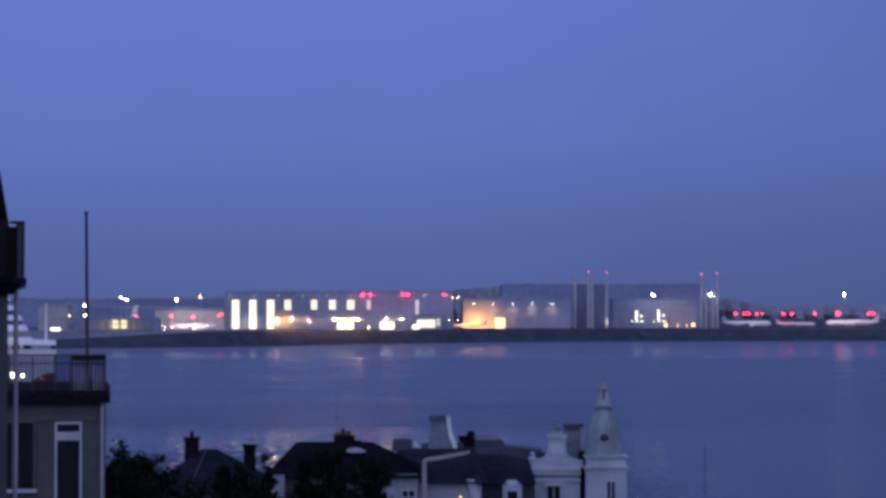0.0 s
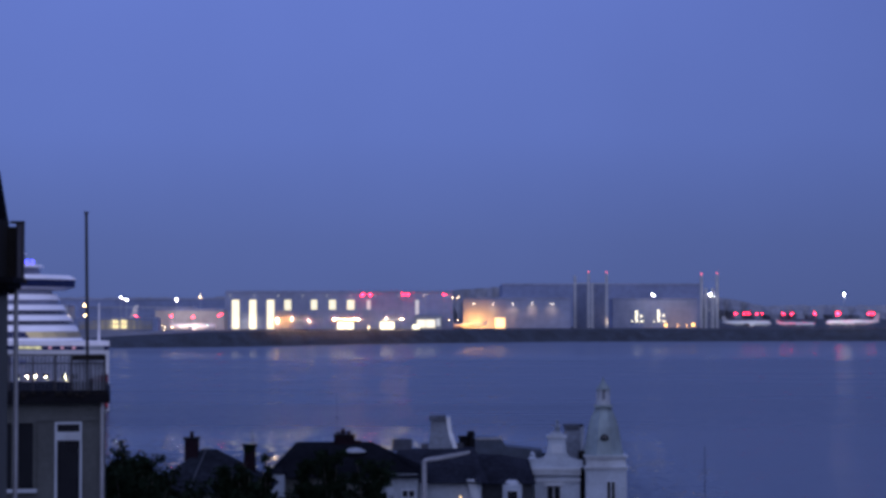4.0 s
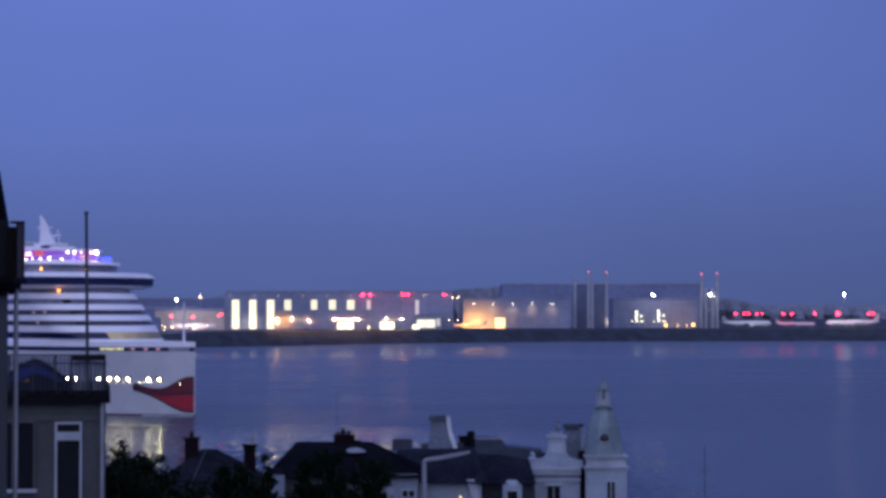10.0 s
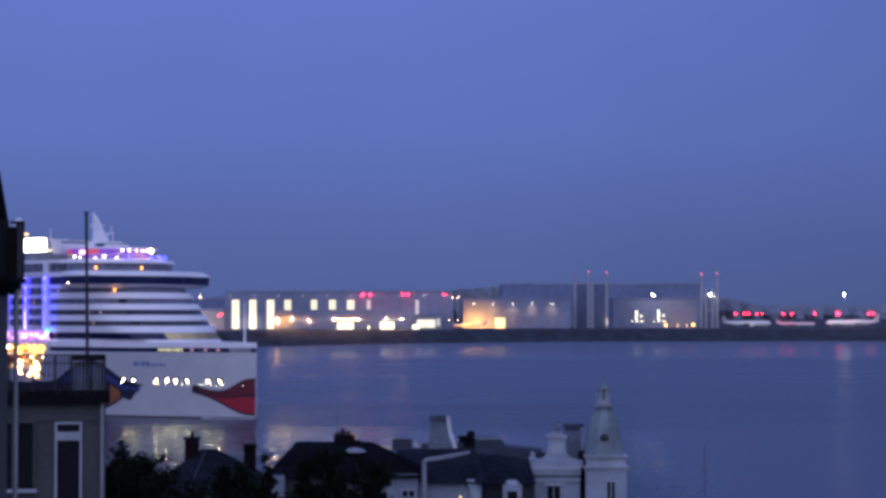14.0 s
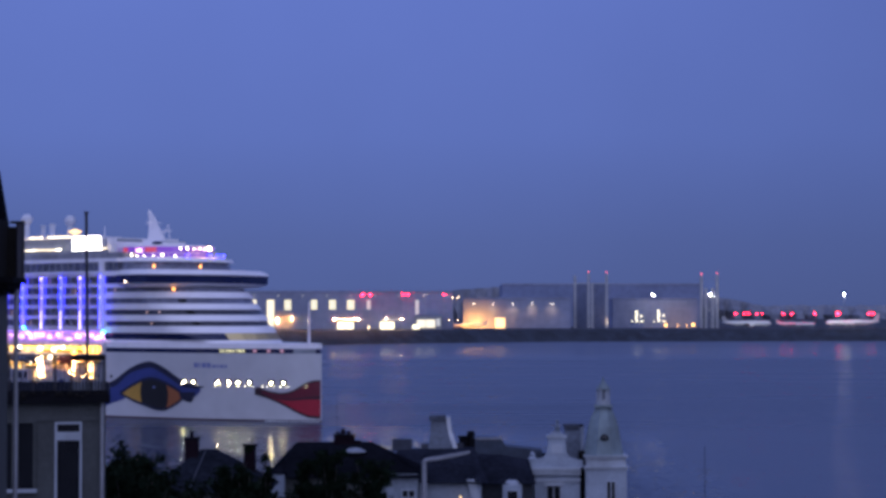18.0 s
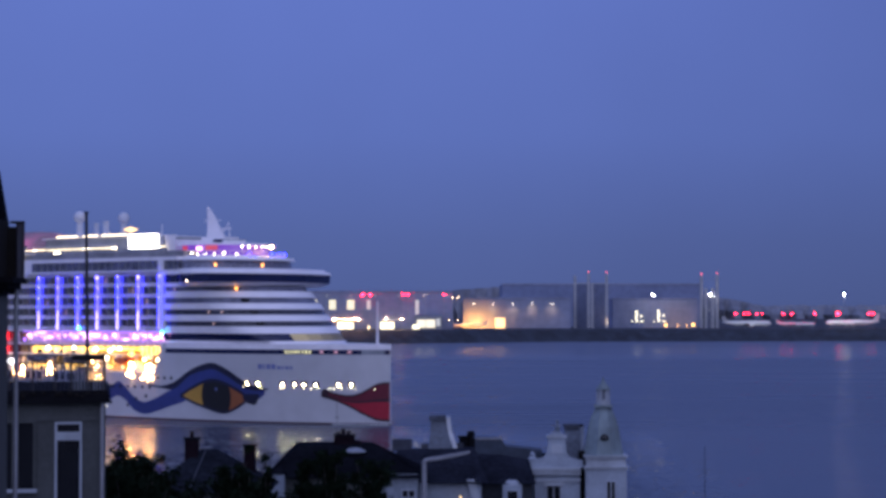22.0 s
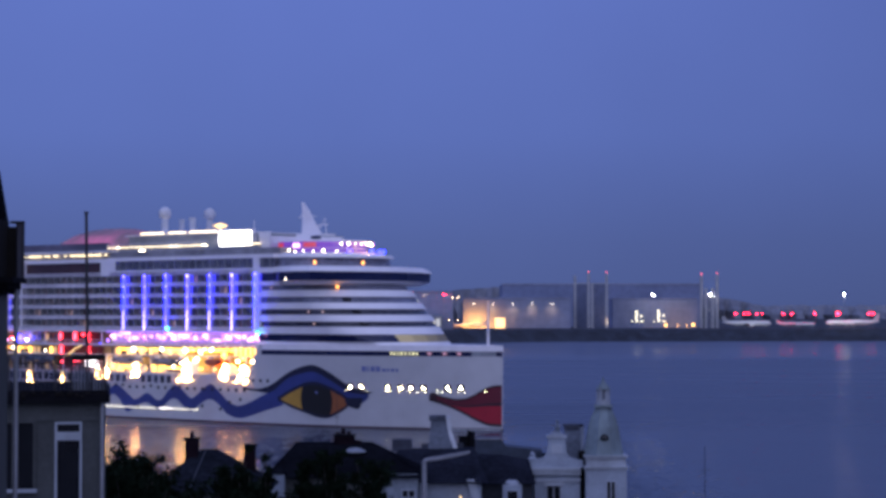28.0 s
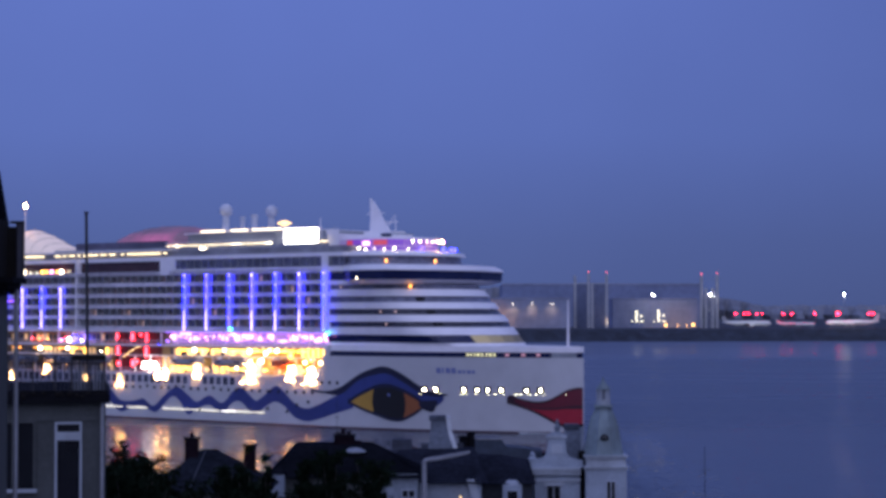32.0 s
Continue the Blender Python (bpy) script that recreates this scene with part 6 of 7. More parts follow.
rod(bm, (-11.05 - tx, 0.6, zr - 0.1), (-11.12 - tx, 0.6, 30.91 - gz), 0.055, 8, 0.045)
lathe(bm, [(0.045, 30.87 - gz), (0.075, 30.91 - gz), (0.06, 30.96 - gz)], -11.12 - tx, 0.6, 8)
bmesh.ops.rotate(bm, verts=bm.verts, cent=(0, 0, 0), matrix=Matrix.Rotation(radians(9.03), 3, "Z"))
solo("flagpole", bm, DARK_METAL, "bare dark flagpole standing on the roof terrace", "flagpole", at=(tx, 66, gz))

# the nearest house: gable roof, balcony and its post
N = thing("balcony_house", (-9.6, 40, 21.0), "dark steep-roofed house with a projecting balcony", "house")
nx = -9.6
part("wall", boxes((-4, -8.21 - nx, -8.0, 0, -1.0, 28.26 - 21)), STUCCO, N)
bm = bmesh.new()
rx0, rx1 = -8.21 - nx, -8.376 - nx
for y in (-8.4, 0.0):
    for x, z in ((rx0, 29.47 - 21), (rx1, 30.4 - 21), (-1.6, 14.5), (-4.2, 14.5), (-4.2, 29.47 - 21)):
        bm.verts.new((x, y, z))
bmesh.ops.convex_hull(bm, input=bm.verts)
part("roof", bm, SLATE, N, "steep dark slate roof")
part("upper_wall", boxes((-4, -8.2 - nx, -8.0, 0, 28.26 - 21, 29.47 - 21)), TIMBER_DARK, N)
bz = 28.35 - 21
part("balcony_slab", boxes((-1.6, -7.859 - nx, -1.3, 0, bz - 0.06, bz + 0.04), (-1.6, -7.965 - nx, -1.2, 0, bz - 0.16, bz - 0.06), (-1.6, -8.093 - nx, -1.1, 0, bz - 0.27, bz - 0.16)), BITUMEN, N)
part("balcony_parapet", boxes((-1.6, -8.029 - nx, -0.1, 0.0, bz, 29.36 - 21)), TIMBER_DARK, N, "dark boarded balcony parapet")
part("balcony_side_screen", boxes((-8.029 - nx, -7.923 - nx, -0.07, -0.03, bz, 29.42 - 21)), mat("smoked_screen", (0.07, 0.07, 0.10), 0.4, grain=0.4), N)
part("balcony_rail", boxes((-8.157 - nx, -7.901 - nx, -0.1, 0.0, 29.42 - 21, 29.47 - 21), (-7.928 - nx, -7.901 - nx, -0.1, 0.0, bz, 29.47 - 21), (-8.05 - nx, -8.029 - nx, -0.1, 0.0, bz, 29.47 - 21)), DARK_METAL, N)
bm = bmesh.new()
rod(bm, (-8.045 - nx, -0.06, -1.2), (-8.045 - nx, -0.06, bz), 0.045, 8)
part("balcony_post", bm, GREY_METAL, N, "slim grey balcony post")


# street lamp, unlit
bm = bmesh.new()
lx, lz = -0.615, 22.91
rod(bm, (0, 0, 0), (0, 0, lz - 16.4), 0.095, 10, 0.075)
S = thing("street_lamp", (lx, 70, 16.4), "grey street lamp with a long flat arm, unlit", "street lamp")
part("pole", bm, GREY_METAL, S)
bm = bmesh.new()
hx, hz = 0.8945 - lx, 23.2 - 16.4
rod(bm, (0, 0, lz - 16.4), (0.35, 0, lz - 16.32), 0.07, 8)
vs = []
for x, z, w, h in ((0.2, lz - 16.36, 0.10, 0.05), (hx * 0.6, hz - 0.12, 0.15, 0.06), (hx, hz, 0.10, 0.035)):
    for y in (-w, w):
        for dz in (-h, h):
            vs.append(bm.verts.new((x, y, z + dz)))
bmesh.ops.convex_hull(bm, input=vs)
part("lamp_head", bm, GREY_METAL, S, "long flat lamp head")


def chimney(parent, x0, x1, y, z0, z1, material, cap=True, pots=0, d=None):
    d = d or (x1 - x0)
    c = part("chimney", boxes((x0, x1, y, y + d, z0, z1)), material, parent)
    if cap:
        part("chimney_cap", boxes((x0 - 0.08, x1 + 0.08, y - 0.08, y + d + 0.08, z1, z1 + 0.12)), BITUMEN, c)
    for i in range(pots):
        bm = bmesh.new()
        lathe(bm, [(0.12, z1 + 0.1), (0.10, z1 + 0.4), (0.14, z1 + 0.45)], x0 + (x1 - x0) * (i + 0.7) / (pots + 0.4), y + d / 2, 8)
        part("chimney_pot", bm, BRICK_RED, c)


def hip_roof(parent, x0, x1, y0, y1, z0, zt, r0, r1, name="roof", material=SLATE):
    """A hipped roof with its ridge from r0 to r1 at half depth."""
    bm = bmesh.new()
    ym = (y0 + y1) / 2
    a = [bm.verts.new(v) for v in ((x0, y0, z0), (x1, y0, z0), (x1, y1, z0), (x0, y1, z0))]
    b = [bm.verts.new((r0, ym, zt)), bm.verts.new((r1, ym, zt))]
    for q in ((a[0], a[1], b[1], b[0]), (a[2], a[3], b[0], b[1]), (a[1], a[2], b[1]), (a[3], a[0], b[0]), (a[3], a[2], a[1], a[0])):
        bm.faces.new(q)
    return part(name, bm, material, parent)


# slate house with two brick chimneys
H1 = thing("slate_house", (-13.38, 118, bank(118)), "dark slate-roofed house with brick chimneys among trees", "house", "villas on the bank")
ox, oz = -13.38, bank(118)
e = 17.87 - oz
part("wall", boxes((-16.21 - ox, -10.26 - ox, 0.4, 7.6, -2, e)), STUCCO, H1)
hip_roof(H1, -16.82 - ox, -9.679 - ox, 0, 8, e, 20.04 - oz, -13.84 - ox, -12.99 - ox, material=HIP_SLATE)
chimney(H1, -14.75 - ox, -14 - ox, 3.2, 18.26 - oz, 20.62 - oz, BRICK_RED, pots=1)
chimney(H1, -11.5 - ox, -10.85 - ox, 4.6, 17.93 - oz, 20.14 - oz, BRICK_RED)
bm = bmesh.new()
rod(bm, (-14.1 - ox, 0.3, 18.12 - oz), (-13.6 - ox, 3.7, 19.98 - oz), 0.04, 6)
part("roof_hip_flashing", bm, mat("dull_lead", (0.045, 0.052, 0.07), 0.7, grain=0.3), H1)
bm = bmesh.new()
rod(bm, (-11.08 - ox, 4.9, 20.14 - oz), (-11.04 - ox, 4.9, 21.11 - oz), 0.02, 5)
part("chimney_aerial", bm, DARK_METAL, H1)
bm = bmesh.new()
rod(bm, (-10.95 - ox, 4.9, 20.14 - oz), (-10.98 - ox, 4.9, 20.69 - oz), 0.02, 5)
part("chimney_aerial", bm, DARK_METAL, H1)

# broad hipped house with a dormer gable and an aerial
H2 = thing("hipped_house", (-6.858, 136, bank(136)), "broad dark hip-roofed house with a small gable", "house", "villas on the bank")
ox, oz = -6.858, bank(136)
e = 17.54 - oz
part("wall", boxes((-11.26 - ox, -1.64 - ox, 0.3, 9, -2, e)), STUCCO, H2)
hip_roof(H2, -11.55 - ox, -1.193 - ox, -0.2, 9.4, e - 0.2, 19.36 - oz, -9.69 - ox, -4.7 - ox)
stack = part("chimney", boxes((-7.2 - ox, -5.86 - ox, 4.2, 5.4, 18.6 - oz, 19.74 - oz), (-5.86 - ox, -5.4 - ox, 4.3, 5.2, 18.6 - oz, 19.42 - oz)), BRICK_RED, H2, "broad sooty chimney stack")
part("chimney_cap", boxes((-7.26 - ox, -5.8 - ox, 4.14, 5.46, 19.74 - oz, 19.84 - oz)), BITUMEN, stack)
for x, zt in ((-6.62, 20.2), (-6.25, 20.05), (-6.95, 19.98)):
    bm = bmesh.new()
    lathe(bm, [(0.17, 19.8 - oz), (0.13, zt - 0.1 - oz), (0.18, zt - oz)], x - ox, 4.8, 8)
    part("chimney_pot", bm, BRICK_RED, stack)
part("side_bay", boxes((-10.90 - ox, -10.12 - ox, -0.9, 0.3, -2, 17.62 - oz)), mat("dull_white_render", (0.20, 0.235, 0.29), 0.85, grain=0.3, vary=0.2), H2, "white rendered side bay")
bm = bmesh.new()
prism(bm, [(-11.0 - ox, -1.0), (-10.0 - ox, -1.0), (-10.0 - ox, 0.6), (-11.0 - ox, 0.6)], [(-10.8 - ox, -0.3), (-10.3 - ox, -0.3), (-10.3 - ox, 0.6), (-10.8 - ox, 0.6)], 17.62 - oz, 17.95 - oz)
part("side_bay_roof", bm, SLATE, H2)
bm = bmesh.new()
lathe(bm, [(0.70, 18.78 - oz), (0.66, 18.86 - oz), (0.48, 18.98 - oz), (0.2, 19.06 - oz)], -5.75 - ox, 3.0, 16)
part("dormer_hood", bm, mat("weathered_lead", (0.24, 0.26, 0.30), 0.6, grain=0.3), H2, "low arched pale dormer hood")
bm = bmesh.new()
rod(bm, (-7.044 - ox, 5, 19.1 - oz), (-7.044 - ox, 5, 22.52 - oz), 0.016, 5)
rod(bm, (-7.193 - ox, 5, 20.95 - oz), (-6.895 - ox, 5, 20.95 - oz), 0.015, 4)
part("aerial", bm, DARK_METAL, H2)
part("side_wing", boxes((-3.9 - ox, -1.63 - ox, 0.18, 0.3, -2, e)), mat("pale_blue_white_render", (0.26, 0.30, 0.36), 0.85, grain=0.3, vary=0.2), H2, "pale rendered side wing")
window(H2, -2.609 - ox, -1.826 - ox, 15.61 - oz, 16.5 - oz, 0.18, (16.01 - oz, 16.09 - oz), mullion=True)

# white house in the middle: dark roofs, flared white chimney
H3 = thing("white_house", (0.2396, 146, bank(146)), "white rendered house with dark roofs and a flared white chimney", "house", "villas on the bank")
ox, oz = 0.2396, bank(146)
e = 16.37 - oz
part("wall", boxes((-3.993 - ox, 2.636 - ox, 0.2, 9, -2, e)), STUCCO_WHITE, H3)
bm = bmesh.new()
for y in (-0.3, 9.3):
    for x, z in ((-4.472 - ox, e - 0.15), (-3.155 - ox, 18.2 - oz), (2.156 - ox, 18.4 - oz), (3.115 - ox, e - 0.15)):
        bm.verts.new((x, y + (0 if z < 17.29 - oz else (4 if y < 0 else -4)), z))
bmesh.ops.convex_hull(bm, input=bm.verts)
part("roof", bm, ANNEX_SLATE, H3, "weathered grey slate roof")
bm = bmesh.new()
flare = [(18.3, -1.05, 0.78), (18.75, -0.98, 0.60), (19.3, -0.92, 0.42), (19.9, -0.88, 0.30), (20.3, -0.86, 0.24)]
for (z0, l0, r0), (z1, l1, r1) in zip(flare, flare[1:]):
    prism(bm, [(l0 - ox, 4.2), (r0 - ox, 4.2), (r0 - ox, 5.7), (l0 - ox, 5.7)], [(l1 - ox, 4.2), (r1 - ox, 4.2), (r1 - ox, 5.7), (l1 - ox, 5.7)], z0 - oz, z1 - oz)
c = part("chimney", bm, mat("chimney_grey_render", (0.15, 0.175, 0.225), 0.85, grain=0.3, vary=0.25), H3, "flared grey chimney with a white side")
part("chimney_cap", boxes((-0.98 - ox, 0.20 - ox, 4.1, 5.8, 20.26 - oz, 20.62 - oz)), SOOT, c, "sooty dark chimney top")
# the flared right side is much paler than the body
bm = bmesh.new()
for (z0, l0, r0), (z1, l1, r1) in zip(flare, flare[1:]):
    prism(bm, [(r0 - 0.02 - ox, 4.15), (r0 + 0.26 - ox, 4.15), (r0 + 0.26 - ox, 5.72), (r0 - 0.02 - ox, 5.72)], [(r1 - 0.02 - ox, 4.15), (r1 + 0.30 - ox, 4.15), (r1 + 0.30 - ox, 5.72), (r1 - 0.02 - ox, 5.72)], z0 - oz, z1 - oz + (0.22 if z1 > 20.2 else 0))
part("chimney_side", bm, mat("chimney_white_render", (0.62, 0.65, 0.70), 0.7, grain=0.3, vary=0.12), c, "white flared side")
chimney(H3, 1.13 - ox, 1.72 - ox, 5, 18.09 - oz, 19.02 - oz, BITUMEN)
bm = bmesh.new()
lathe(bm, [(0.30, 18.1 - oz), (0.30, 18.9 - oz), (0.22, 19.05 - oz), (0.30, 19.2 - oz), (0.26, 19.42 - oz), (0.1, 19.5 - oz)], 2.0 - ox, 5.4, 10)
part("roof_ventilator", bm, BITUMEN, H3, "round dark roof ventilator")
for xa, w, zt in ((-3.6, 1.4, 18.95), (-1.55, 0.8, 18.6), (0.55, 0.9, 18.65)):
    part("roof_vent", boxes((xa - ox, xa - ox + w, 4.4, 5.4, 18.09 - oz, zt - oz)), mat("roof_vent_grey", (0.04, 0.046, 0.07), 0.8, grain=0.4), H3, "grey boxy roof vent")
window(H3, -2.62 - ox, -1.78 - ox, 14.95 - oz, 15.98 - oz, 0.2, (15.45 - oz, 15.58 - oz))
bm = bmesh.new()
ball(bm, (1.198 - ox, -0.3, 15.24 - oz), 0.06, 8, 1.8)
part("wall_lamp", bm, L_CREAM, H3, "small lit orange wall lamp")
bm = bmesh.new()
prism(bm, [(2.15 - ox, -0.12), (2.75 - ox, -0.12), (2.75 - ox, 0.15), (2.15 - ox, 0.15)], [(1.62 - ox, -0.12), (2.15 - ox, -0.12), (2.15 - ox, 0.15), (1.62 - ox, 0.15)], 14.6 - oz, 16.45 - oz)
part("verge_board", bm, TRIM_WHITE, H3)

H4 = thing("slate_annex", (4.694, 150, bank(150)), "dark-roofed annex between the white villas", "house", "villas on the bank")
ox, oz = 4.694, bank(150)
part("wall", boxes((2.671 - ox, 6.313 - ox, 0.2, 8, -2, 15.94 - oz)), mat("dark_slate_hanging", (0.035, 0.041, 0.055), 0.85, grain=0.3, vary=0.3), H4)
bm = bmesh.new()
for x, y, z in ((2.185, -0.3, 15.86), (6.555, -0.3, 15.86), (2.185, 8.3, 15.86), (6.555, 8.3, 15.86), (2.542, 3.6, 17.72), (4.264, 3.6, 17.66), (6.2, 3.6, 17.30)):
    bm.verts.new((x - ox, y, z - oz))
bmesh.ops.convex_hull(bm, input=bm.verts)
part("roof", bm, ANNEX_SLATE, H4)
bm = bmesh.new()
outline = [(2.4, 16.4), (7.2, 16.4), (7.25, 17.86), (4.62, 18.15), (4.2, 18.72), (2.4, 18.74)]
lows = [[bm.verts.new((x - ox, y, z - oz)) for x, z in outline] for y in (5.0, 8.0)]
for i in range(6):
    bm.faces.new((lows[0][i], lows[0][(i + 1) % 6], lows[1][(i + 1) % 6], lows[1][i]))
bm.faces.new(lows[0])
bm.faces.new(lows[1])
part("back_roof", bm, mat("pale_grey_roofing", (0.050, 0.066, 0.098), 0.85, grain=0.5, vary=0.3, bump=0.2, stain=0.4), H4, "pale grey back roof with a stepped ridge")
part("ridge_board", boxes((2.4 - ox, 4.3 - ox, 4.9, 5.05, 18.66 - oz, 18.78 - oz)), GREY_METAL, H4)
part("white_dormer", boxes((4.208 - ox, 5.544 - ox, -0.6, 1.5, 14.33 - oz, 15.78 - oz)), STUCCO_WHITE, H4)
bm = bmesh.new()
lathe(bm, [(0.6891, 15.74 - oz), (0.608, 15.94 - oz), (0.2837, 16.1 - oz)], 4.876 - ox, 0.2, 10)
part("dormer_cap", bm, TRIM_WHITE, H4)
window(H4, 4.532 - ox, 5.22 - ox, 14.25 - oz, 15.38 - oz, -0.6)

# ornate white villa with a domed corner tower
V = thing("ornate_villa", (9.675, 154, bank(150)), "ornate white villa with a curved gable and a domed corner tower", "villa", "villas on the bank")
ox, oz = 9.675, bank(150)
zc = 16.45 - oz
part("wall", boxes((6.642 - ox, 9.921 - ox, 0, 10, -2, zc)), STUCCO_WHITE, V)
# the recess's shade is put in as a near-black wall, not timber
part("recess_wall", boxes((9.921 - ox, 10.37 - ox, 0.8, 10, -2, 17.83 - oz)), TIMBER_DARK, V)
part("cornice", boxes((6.437 - ox, 9.962 - ox, -0.35, 10.2, zc - 0.25, zc + 0.05), (6.232 - ox, 9.962 - ox, -0.45, 10.2, zc + 0.05, zc + 0.25), (6.519 - ox, 9.962 - ox, -0.2, 10.1, zc - 0.75, zc - 0.6)), TRIM_WHITE, V)
FINIAL = mat("weathered_finial_stone", (0.20, 0.24, 0.30), 0.9, grain=0.2, vary=0.2)
# curved gable: a stepped outline swept in depth
bm = bmesh.new()
half_w = [(0.0, 46), (0.05, 50), (0.10, 46), (0.20, 46), (0.23, 36), (0.27, 25), (0.33, 20), (0.42, 18), (0.55, 16), (0.70, 15), (0.82, 15), (0.85, 18), (0.91, 18), (0.94, 13), (1.0, 7)]
gc, gb, gt = 8.25 - ox, zc + 0.25, 19.25 - oz
rings = []
for u, w in half_w:
    a, z = w * 0.0411, gb + (gt - gb) * u
    rings.append([bm.verts.new(v) for v in ((gc - a, -0.1, z), (gc + a, -0.1, z), (gc + a, 0.5, z), (gc - a, 0.5, z))])
for lo_, hi_ in zip(rings, rings[1:]):
    for i in range(4):
        j = (i + 1) % 4
        bm.faces.new((lo_[i], lo_[j], hi_[j], hi_[i]))
bm.faces.new(rings[0][::-1])
bm.faces.new(rings[-1])
gable = part("gable", bm, STUCCO_WHITE, V, "curved white gable")
bm = bmesh.new()
lathe(bm, [(0.26, gt - 0.05), (0.16, gt + 0.12), (0.24, gt + 0.3), (0.20, gt + 0.42), (0.08, gt + 0.62), (0.12, gt + 0.72), (0.04, gt + 0.95)], gc + 0.05, 0.2, 8)
part("finial", bm, FINIAL, gable)
bm = bmesh.new()
lathe(bm, [(0.30, 16.7 - oz), (0.30, 17.25 - oz), (0.36, 17.3 - oz), (0.18, 17.5 - oz), (0.22, 17.65 - oz), (0.05, 17.85 - oz)], 6.5 - ox, 0.2, 8)
part("finial", bm, STUCCO_WHITE, V, "white stone urn on the parapet")
part("gable_panel", boxes((gc - 0.4, gc + 0.4, -0.16, -0.1, gb + 1.0, gb + 1.7)), TRIM_WHITE, gable)
part("gable_moulding", boxes((gc - 0.75, gc + 0.75, -0.2, -0.1, gb + (gt - gb) * 0.84, gb + (gt - gb) * 0.9)), TRIM_WHITE, gable)
hip_roof(V, 6.56 - ox, 10.33 - ox, 0.6, 10.2, zc + 0.2, 17.5 - oz, 7.831 - ox, 9.265 - ox)
chimney(V, 8.979 - ox, 10.25 - ox, 2.0, zc, 19.55 - oz, mat("weathered_grey_render", (0.20, 0.235, 0.30), 0.85, grain=0.3, vary=0.25, stain=0.4))
part("chimney_edge", boxes((10.12 - ox, 10.36 - ox, 1.94, 3.3, 17.6 - oz, 19.62 - oz)), STUCCO_WHITE, V, "pale chimney edge")
part("chimney_rim", boxes((8.938 - ox, 10.0 - ox, 1.9, 3.4, 19.30 - oz, 19.72 - oz)), SOOT, V)
window(V, 7.544 - ox, 8.487 - ox, 13.91 - oz, 15.34 - oz, 0, mullion=True)
part("window_surround", boxes((7.298 - ox, 8.733 - ox, -0.14, 0, 15.38 - oz, 15.66 - oz)), TRIM_WHITE, V)
# the tower: square shaft, cornice, bell dome, lantern
tc = 11.79 - ox
tw = 1.478
part("tower_shaft", boxes((tc - tw, tc + tw, -0.6, -0.6 + 2 * tw, -2, 16.6 - oz)), STUCCO_WHITE, V)
ty = -0.6 + tw
zt = 16.6 - oz
part("tower_cornice", boxes((tc - tw - 0.1, tc + tw + 0.1, ty - tw - 0.1, ty + tw + 0.1, zt, zt + 0.12), (tc - tw - 0.16, tc + tw + 0.16, ty - tw - 0.16, ty + tw + 0.16, zt + 0.12, zt + 0.2), (tc - tw + 0.05, tc + tw - 0.05, ty - tw + 0.05, ty + tw - 0.05, zt + 0.2, 17.42 - oz), (tc - tw - 0.08, tc + tw + 0.08, ty - tw - 0.08, ty + tw + 0.08, 17.42 - oz, 17.6 - oz)), TRIM_WHITE, V)
bm = bmesh.new()
bell = [(35, 806), (33, 795), (31, 785), (28.5, 770), (26, 755), (22, 742), (17, 731), (14, 724), (13, 721)]
lathe(bm, [(a * 154 / 3750 * 1.02, 27.68 - (y - 559.4) * 154 / 3750 - oz) for a, y in bell], tc - 0.1, ty, 8, math.pi / 8)
tower_dome = part("tower_dome", bm, COPPER, V, "pale green bell-shaped copper dome")
for i in range(8):
    bm = bmesh.new()
    t = math.pi / 8 + i * math.pi / 4
    pts = [(tc - 0.1 + a * 0.0425 * math.cos(t), ty + a * 0.0425 * math.sin(t), 27.68 - (y - 559.4) * 154 / 3750 - oz) for a, y in bell]
    for p, q in zip(pts, pts[1:]):
        rod(bm, p, q, 0.05, 4)
    part("dome_seam", bm, COPPER, tower_dome)
bm = bmesh.new()
lathe(bm, [(0.30, 18.69 - oz), (0.36, 18.85 - oz), (0.30, 19.01 - oz), (0.1, 19.14 - oz)], tc - 0.1, ty - 1.05, 10)
part("dome_dormer", bm, DARK_PANE, tower_dome, "small dark oval dormer")
part("lantern_base", boxes((tc - 0.75, tc + 0.55, ty - 0.65, ty + 0.65, 21.02 - oz, 21.22 - oz)), COPPER, V)
lz0, lz1 = 21.22 - oz, 22.33 - oz
bm = bmesh.new()
for i in range(6):
    t = i * math.pi / 3
    rod(bm, (tc - 0.1 + 0.42 * math.cos(t), ty + 0.42 * math.sin(t), lz0), (tc - 0.1 + 0.40 * math.cos(t), ty + 0.40 * math.sin(t), lz1), 0.09, 6)
lathe(bm, [(0.55, lz0), (0.55, lz0 + 0.35)], tc - 0.1, ty, 10)
lant = part("lantern", bm, TRIM_WHITE, V, "open white lantern with columns")
bm = bmesh.new()
lathe(bm, [(0.56, lz1), (0.50, lz1 + 0.12), (0.30, lz1 + 0.35), (0.10, lz1 + 0.6), (0.05, 23.23 - oz)], tc - 0.1, ty, 10)
part("lantern_cap", bm, COPPER, lant)
bm = bmesh.new()
lathe(bm, [(0.25, lz0 + 0.35), (0.25, lz1)], tc - 0.1, ty, 8)
part("lantern_core", bm, MESH_SCREEN, lant)
window(V, 11.85 - ox, 12.4 - ox, 14.03 - oz, 15.71 - oz, -0.6, mullion=True)

# lone mast on the beach
bm = bmesh.new()
rod(bm, (0, 0, -0.3), (0, 0, 12.35 - bank(250)), 0.07, 6, 0.03)
rod(bm, (-0.5, 0, 9.566 - bank(250)), (0.5, 0, 9.566 - bank(250)), 0.03, 5)
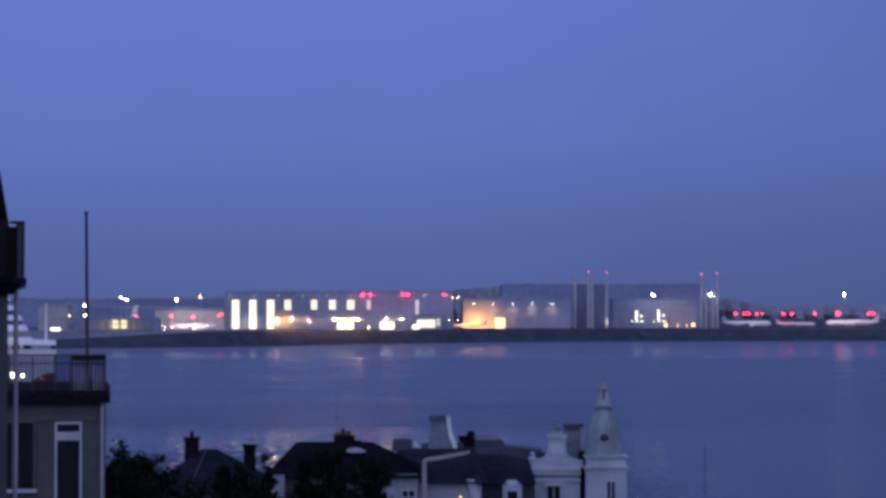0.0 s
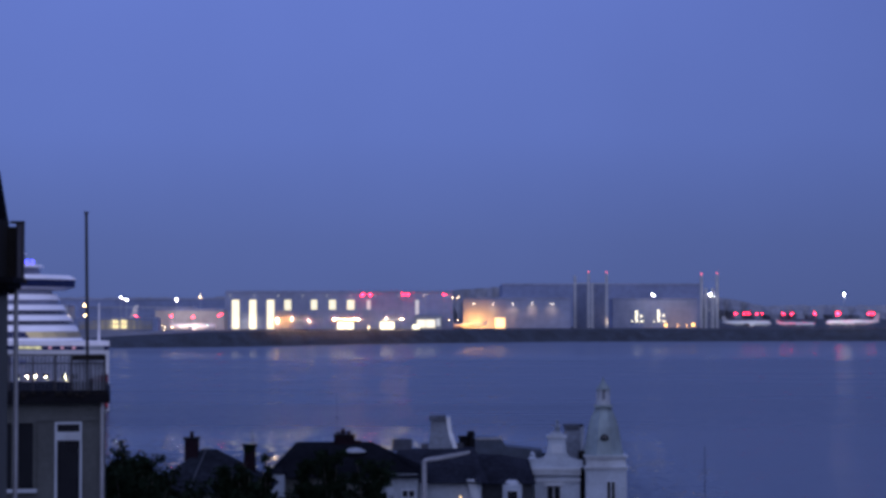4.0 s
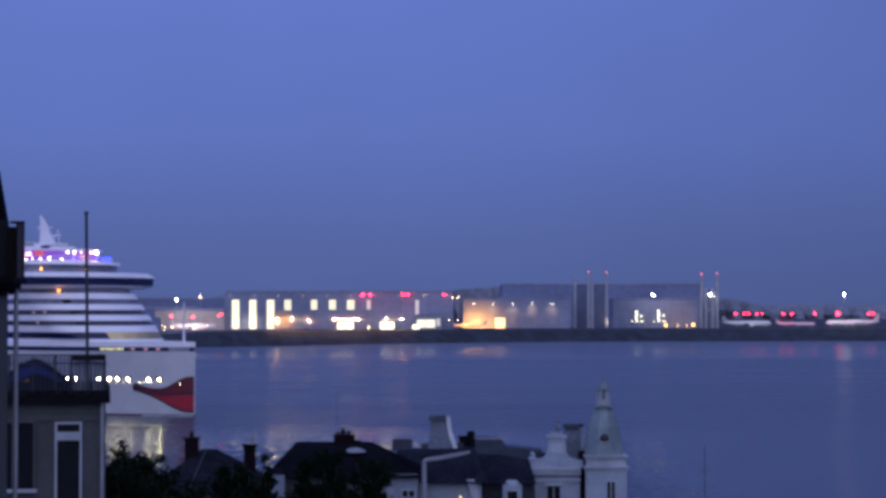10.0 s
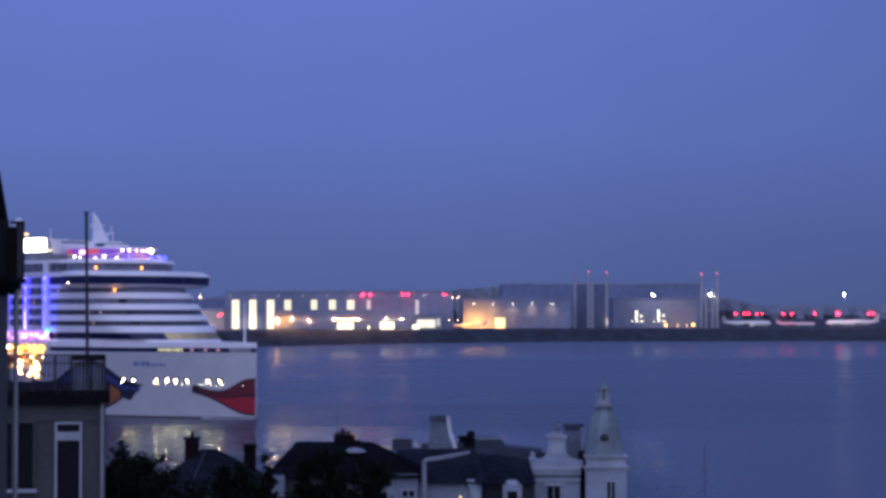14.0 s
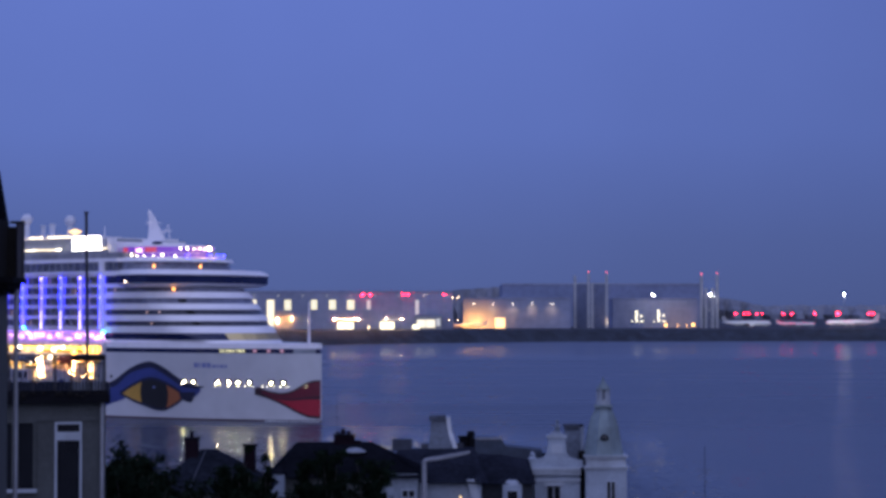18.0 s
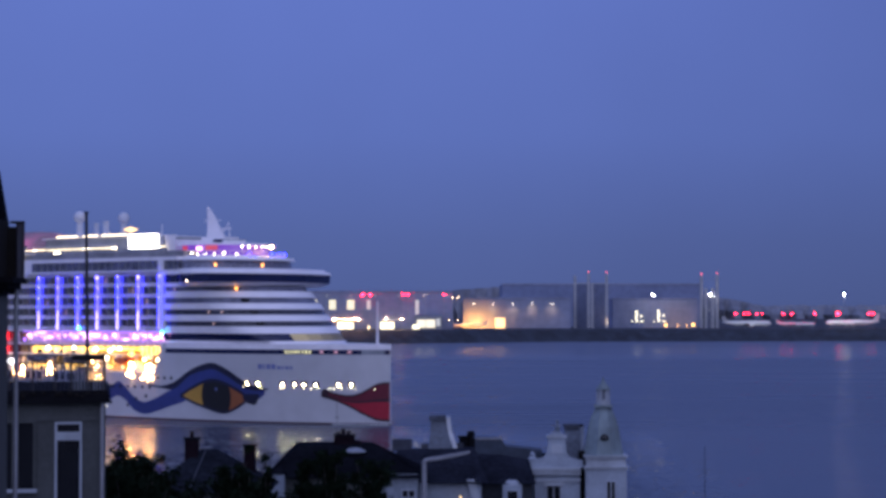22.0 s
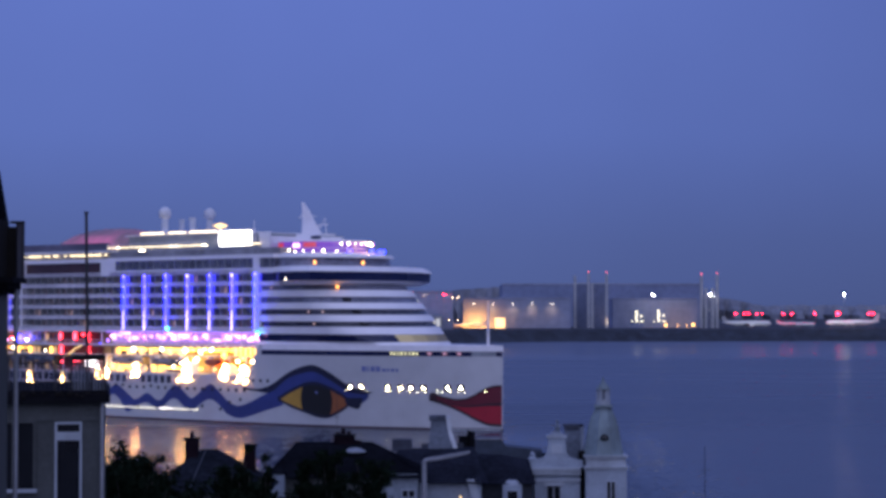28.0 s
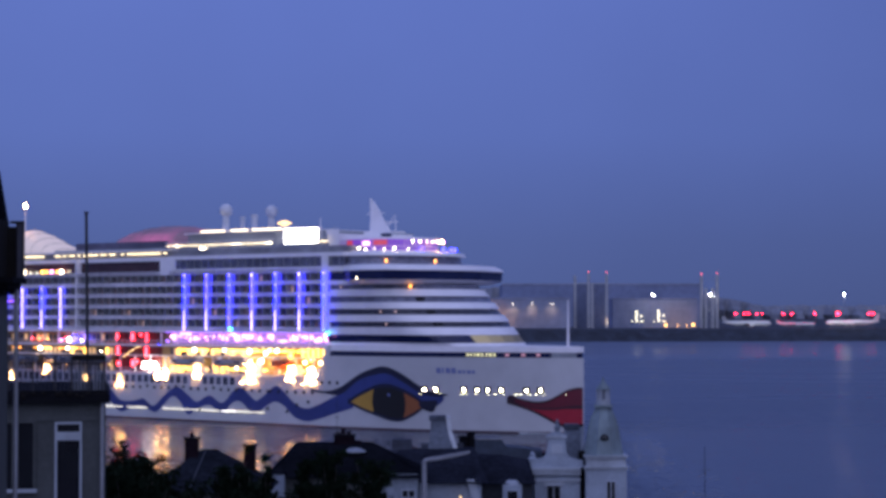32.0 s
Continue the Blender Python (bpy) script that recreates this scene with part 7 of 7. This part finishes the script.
solo("beach_mast", bm, DARK_METAL, "thin dark signal mast on the beach", "mast", at=(30.81, 250, bank(250)))


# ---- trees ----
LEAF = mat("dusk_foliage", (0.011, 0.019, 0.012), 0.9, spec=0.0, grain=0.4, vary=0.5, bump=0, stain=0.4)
BARK = mat("dark_bark", (0.04, 0.032, 0.026), 0.9, grain=0.1, vary=0.3, bump=0.4)


def tree(x, y, top, width, seed, label, leaves=2600):
    """Trunk, limbs that fork into twigs, and leaves in loose sprays along the twigs."""
    rnd = np.random.RandomState(seed)
    g = bank(y)
    t = thing("tree", (x, y, g - 0.1), label, "tree", "trees on the bank")
    h = top - g
    bm = bmesh.new()
    rod(bm, (0, 0, 0), (0.08, 0.05, h * 0.6), 0.22, 8, 0.10)
    sprays = []
    for i in range(22):
        a, u = 2.4 * i + rnd.uniform(-0.4, 0.4), (i + 0.5) / 22
        foot = np.array((0.06 * u, 0.04 * u, h * (0.22 + 0.38 * u)))
        reach = width * 0.5 * rnd.uniform(0.65, 1.12) * math.sin(math.pi * min(0.97, 0.30 + 0.62 * u))
        tip = np.array((reach * math.cos(a), reach * math.sin(a), h * min(1.0, 0.42 + 0.56 * u + rnd.uniform(-0.08, 0.08))))
        rod(bm, foot, tip, 0.07, 5, 0.015)
        for k in range(6):
            p = foot + (tip - foot) * rnd.uniform(0.35, 1.0)
            q = p + rnd.normal(size=3) * width * (0.10, 0.10, 0.08) + (0, 0, width * 0.04)
            q[2] = min(q[2], h)
            rod(bm, p, q, 0.02, 4, 0.006)
            sprays.append((p, q, width * rnd.uniform(0.035, 0.10)))
    part("trunk", bm, BARK, t)
    verts, faces = [], []
    for i in range(int(leaves * 4)):
        p, q, r = sprays[rnd.randint(len(sprays))]
        c = p + (q - p) * rnd.uniform(0.1, 1.15) + rnd.normal(size=3) * r * 0.75
        c[2] = min(c[2], h + 0.1)
        u, v = rnd.normal(size=3), rnd.normal(size=3)
        u /= np.linalg.norm(u)
        v -= u * (u @ v)
        v /= np.linalg.norm(v)
        s = rnd.uniform(0.07, 0.17)
        k = len(verts)
        verts += [tuple(c - u * s), tuple(c + v * s * 0.5), tuple(c + u * s), tuple(c - v * s * 0.5)]
        faces.append((k, k + 1, k + 2, k + 3))
    me = bpy.data.meshes.new("crown")
    me.from_pydata(verts, [], faces)
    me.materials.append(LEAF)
    ob = new("crown", me)
    ob.parent = t


tree(-13.56, 88, 22.75, 2.4, 1, "dark leafy tree beside the terrace house", 2600)
tree(-13.03, 90, 22.74, 2.2, 12, "dark leafy tree beside the terrace house", 2400)
tree(-12.57, 84, 22.04, 3.2, 13, "low dark tree beside the terrace house", 3000)
tree(-13.2, 95, 21.45, 2.2, 2, "low dark tree beside the terrace house", 2000)
tree(-13.15, 100, 20.95, 3.2, 3, "low dark tree before the slate house", 2400)
tree(-10.47, 108, 21.12, 2.4, 4, "dark leafy tree between the roofs", 2400)
tree(-9.482, 112, 20.52, 1.6, 5, "slim dark tree between the roofs", 1400)
tree(-7.15, 112, 20.1, 2.2, 6, "dark leafy tree before the white gable", 2600)
tree(-5.828, 110, 20.7, 3.2, 7, "dark leafy tree before the hipped house", 3000)
tree(-3.853, 108, 20.34, 3.4, 8, "dark leafy tree before the hipped house", 2600)
tree(-7.8, 102, 19.45, 2.2, 14, "low dark shrub before the white side bay", 1600)
tree(-12.29, 104, 19.65, 3.4, 9, "low dark tree before the slate house", 2400)
tree(-10.36, 100, 20.54, 2.8, 10, "low dark tree before the slate house", 2400)
tree(-9.35, 100, 20.28, 2.0, 11, "low dark tree before the slate house", 2400)


def motions():
    """The ship runs on a straight course at 12 knots."""
    c, s = math.cos(radians(41.32)), math.sin(radians(41.32))
    rows = []
    for t in range(0, 33, 2):
        d = 6.150 * (t - 32) + 0.00098 * (t - 32) ** 2
        rows.append((t, pose(32.89 + d * c, 495.8 - d * s, 0, 0, 0, -41.32)))
    walk(ship, rows)


motions()
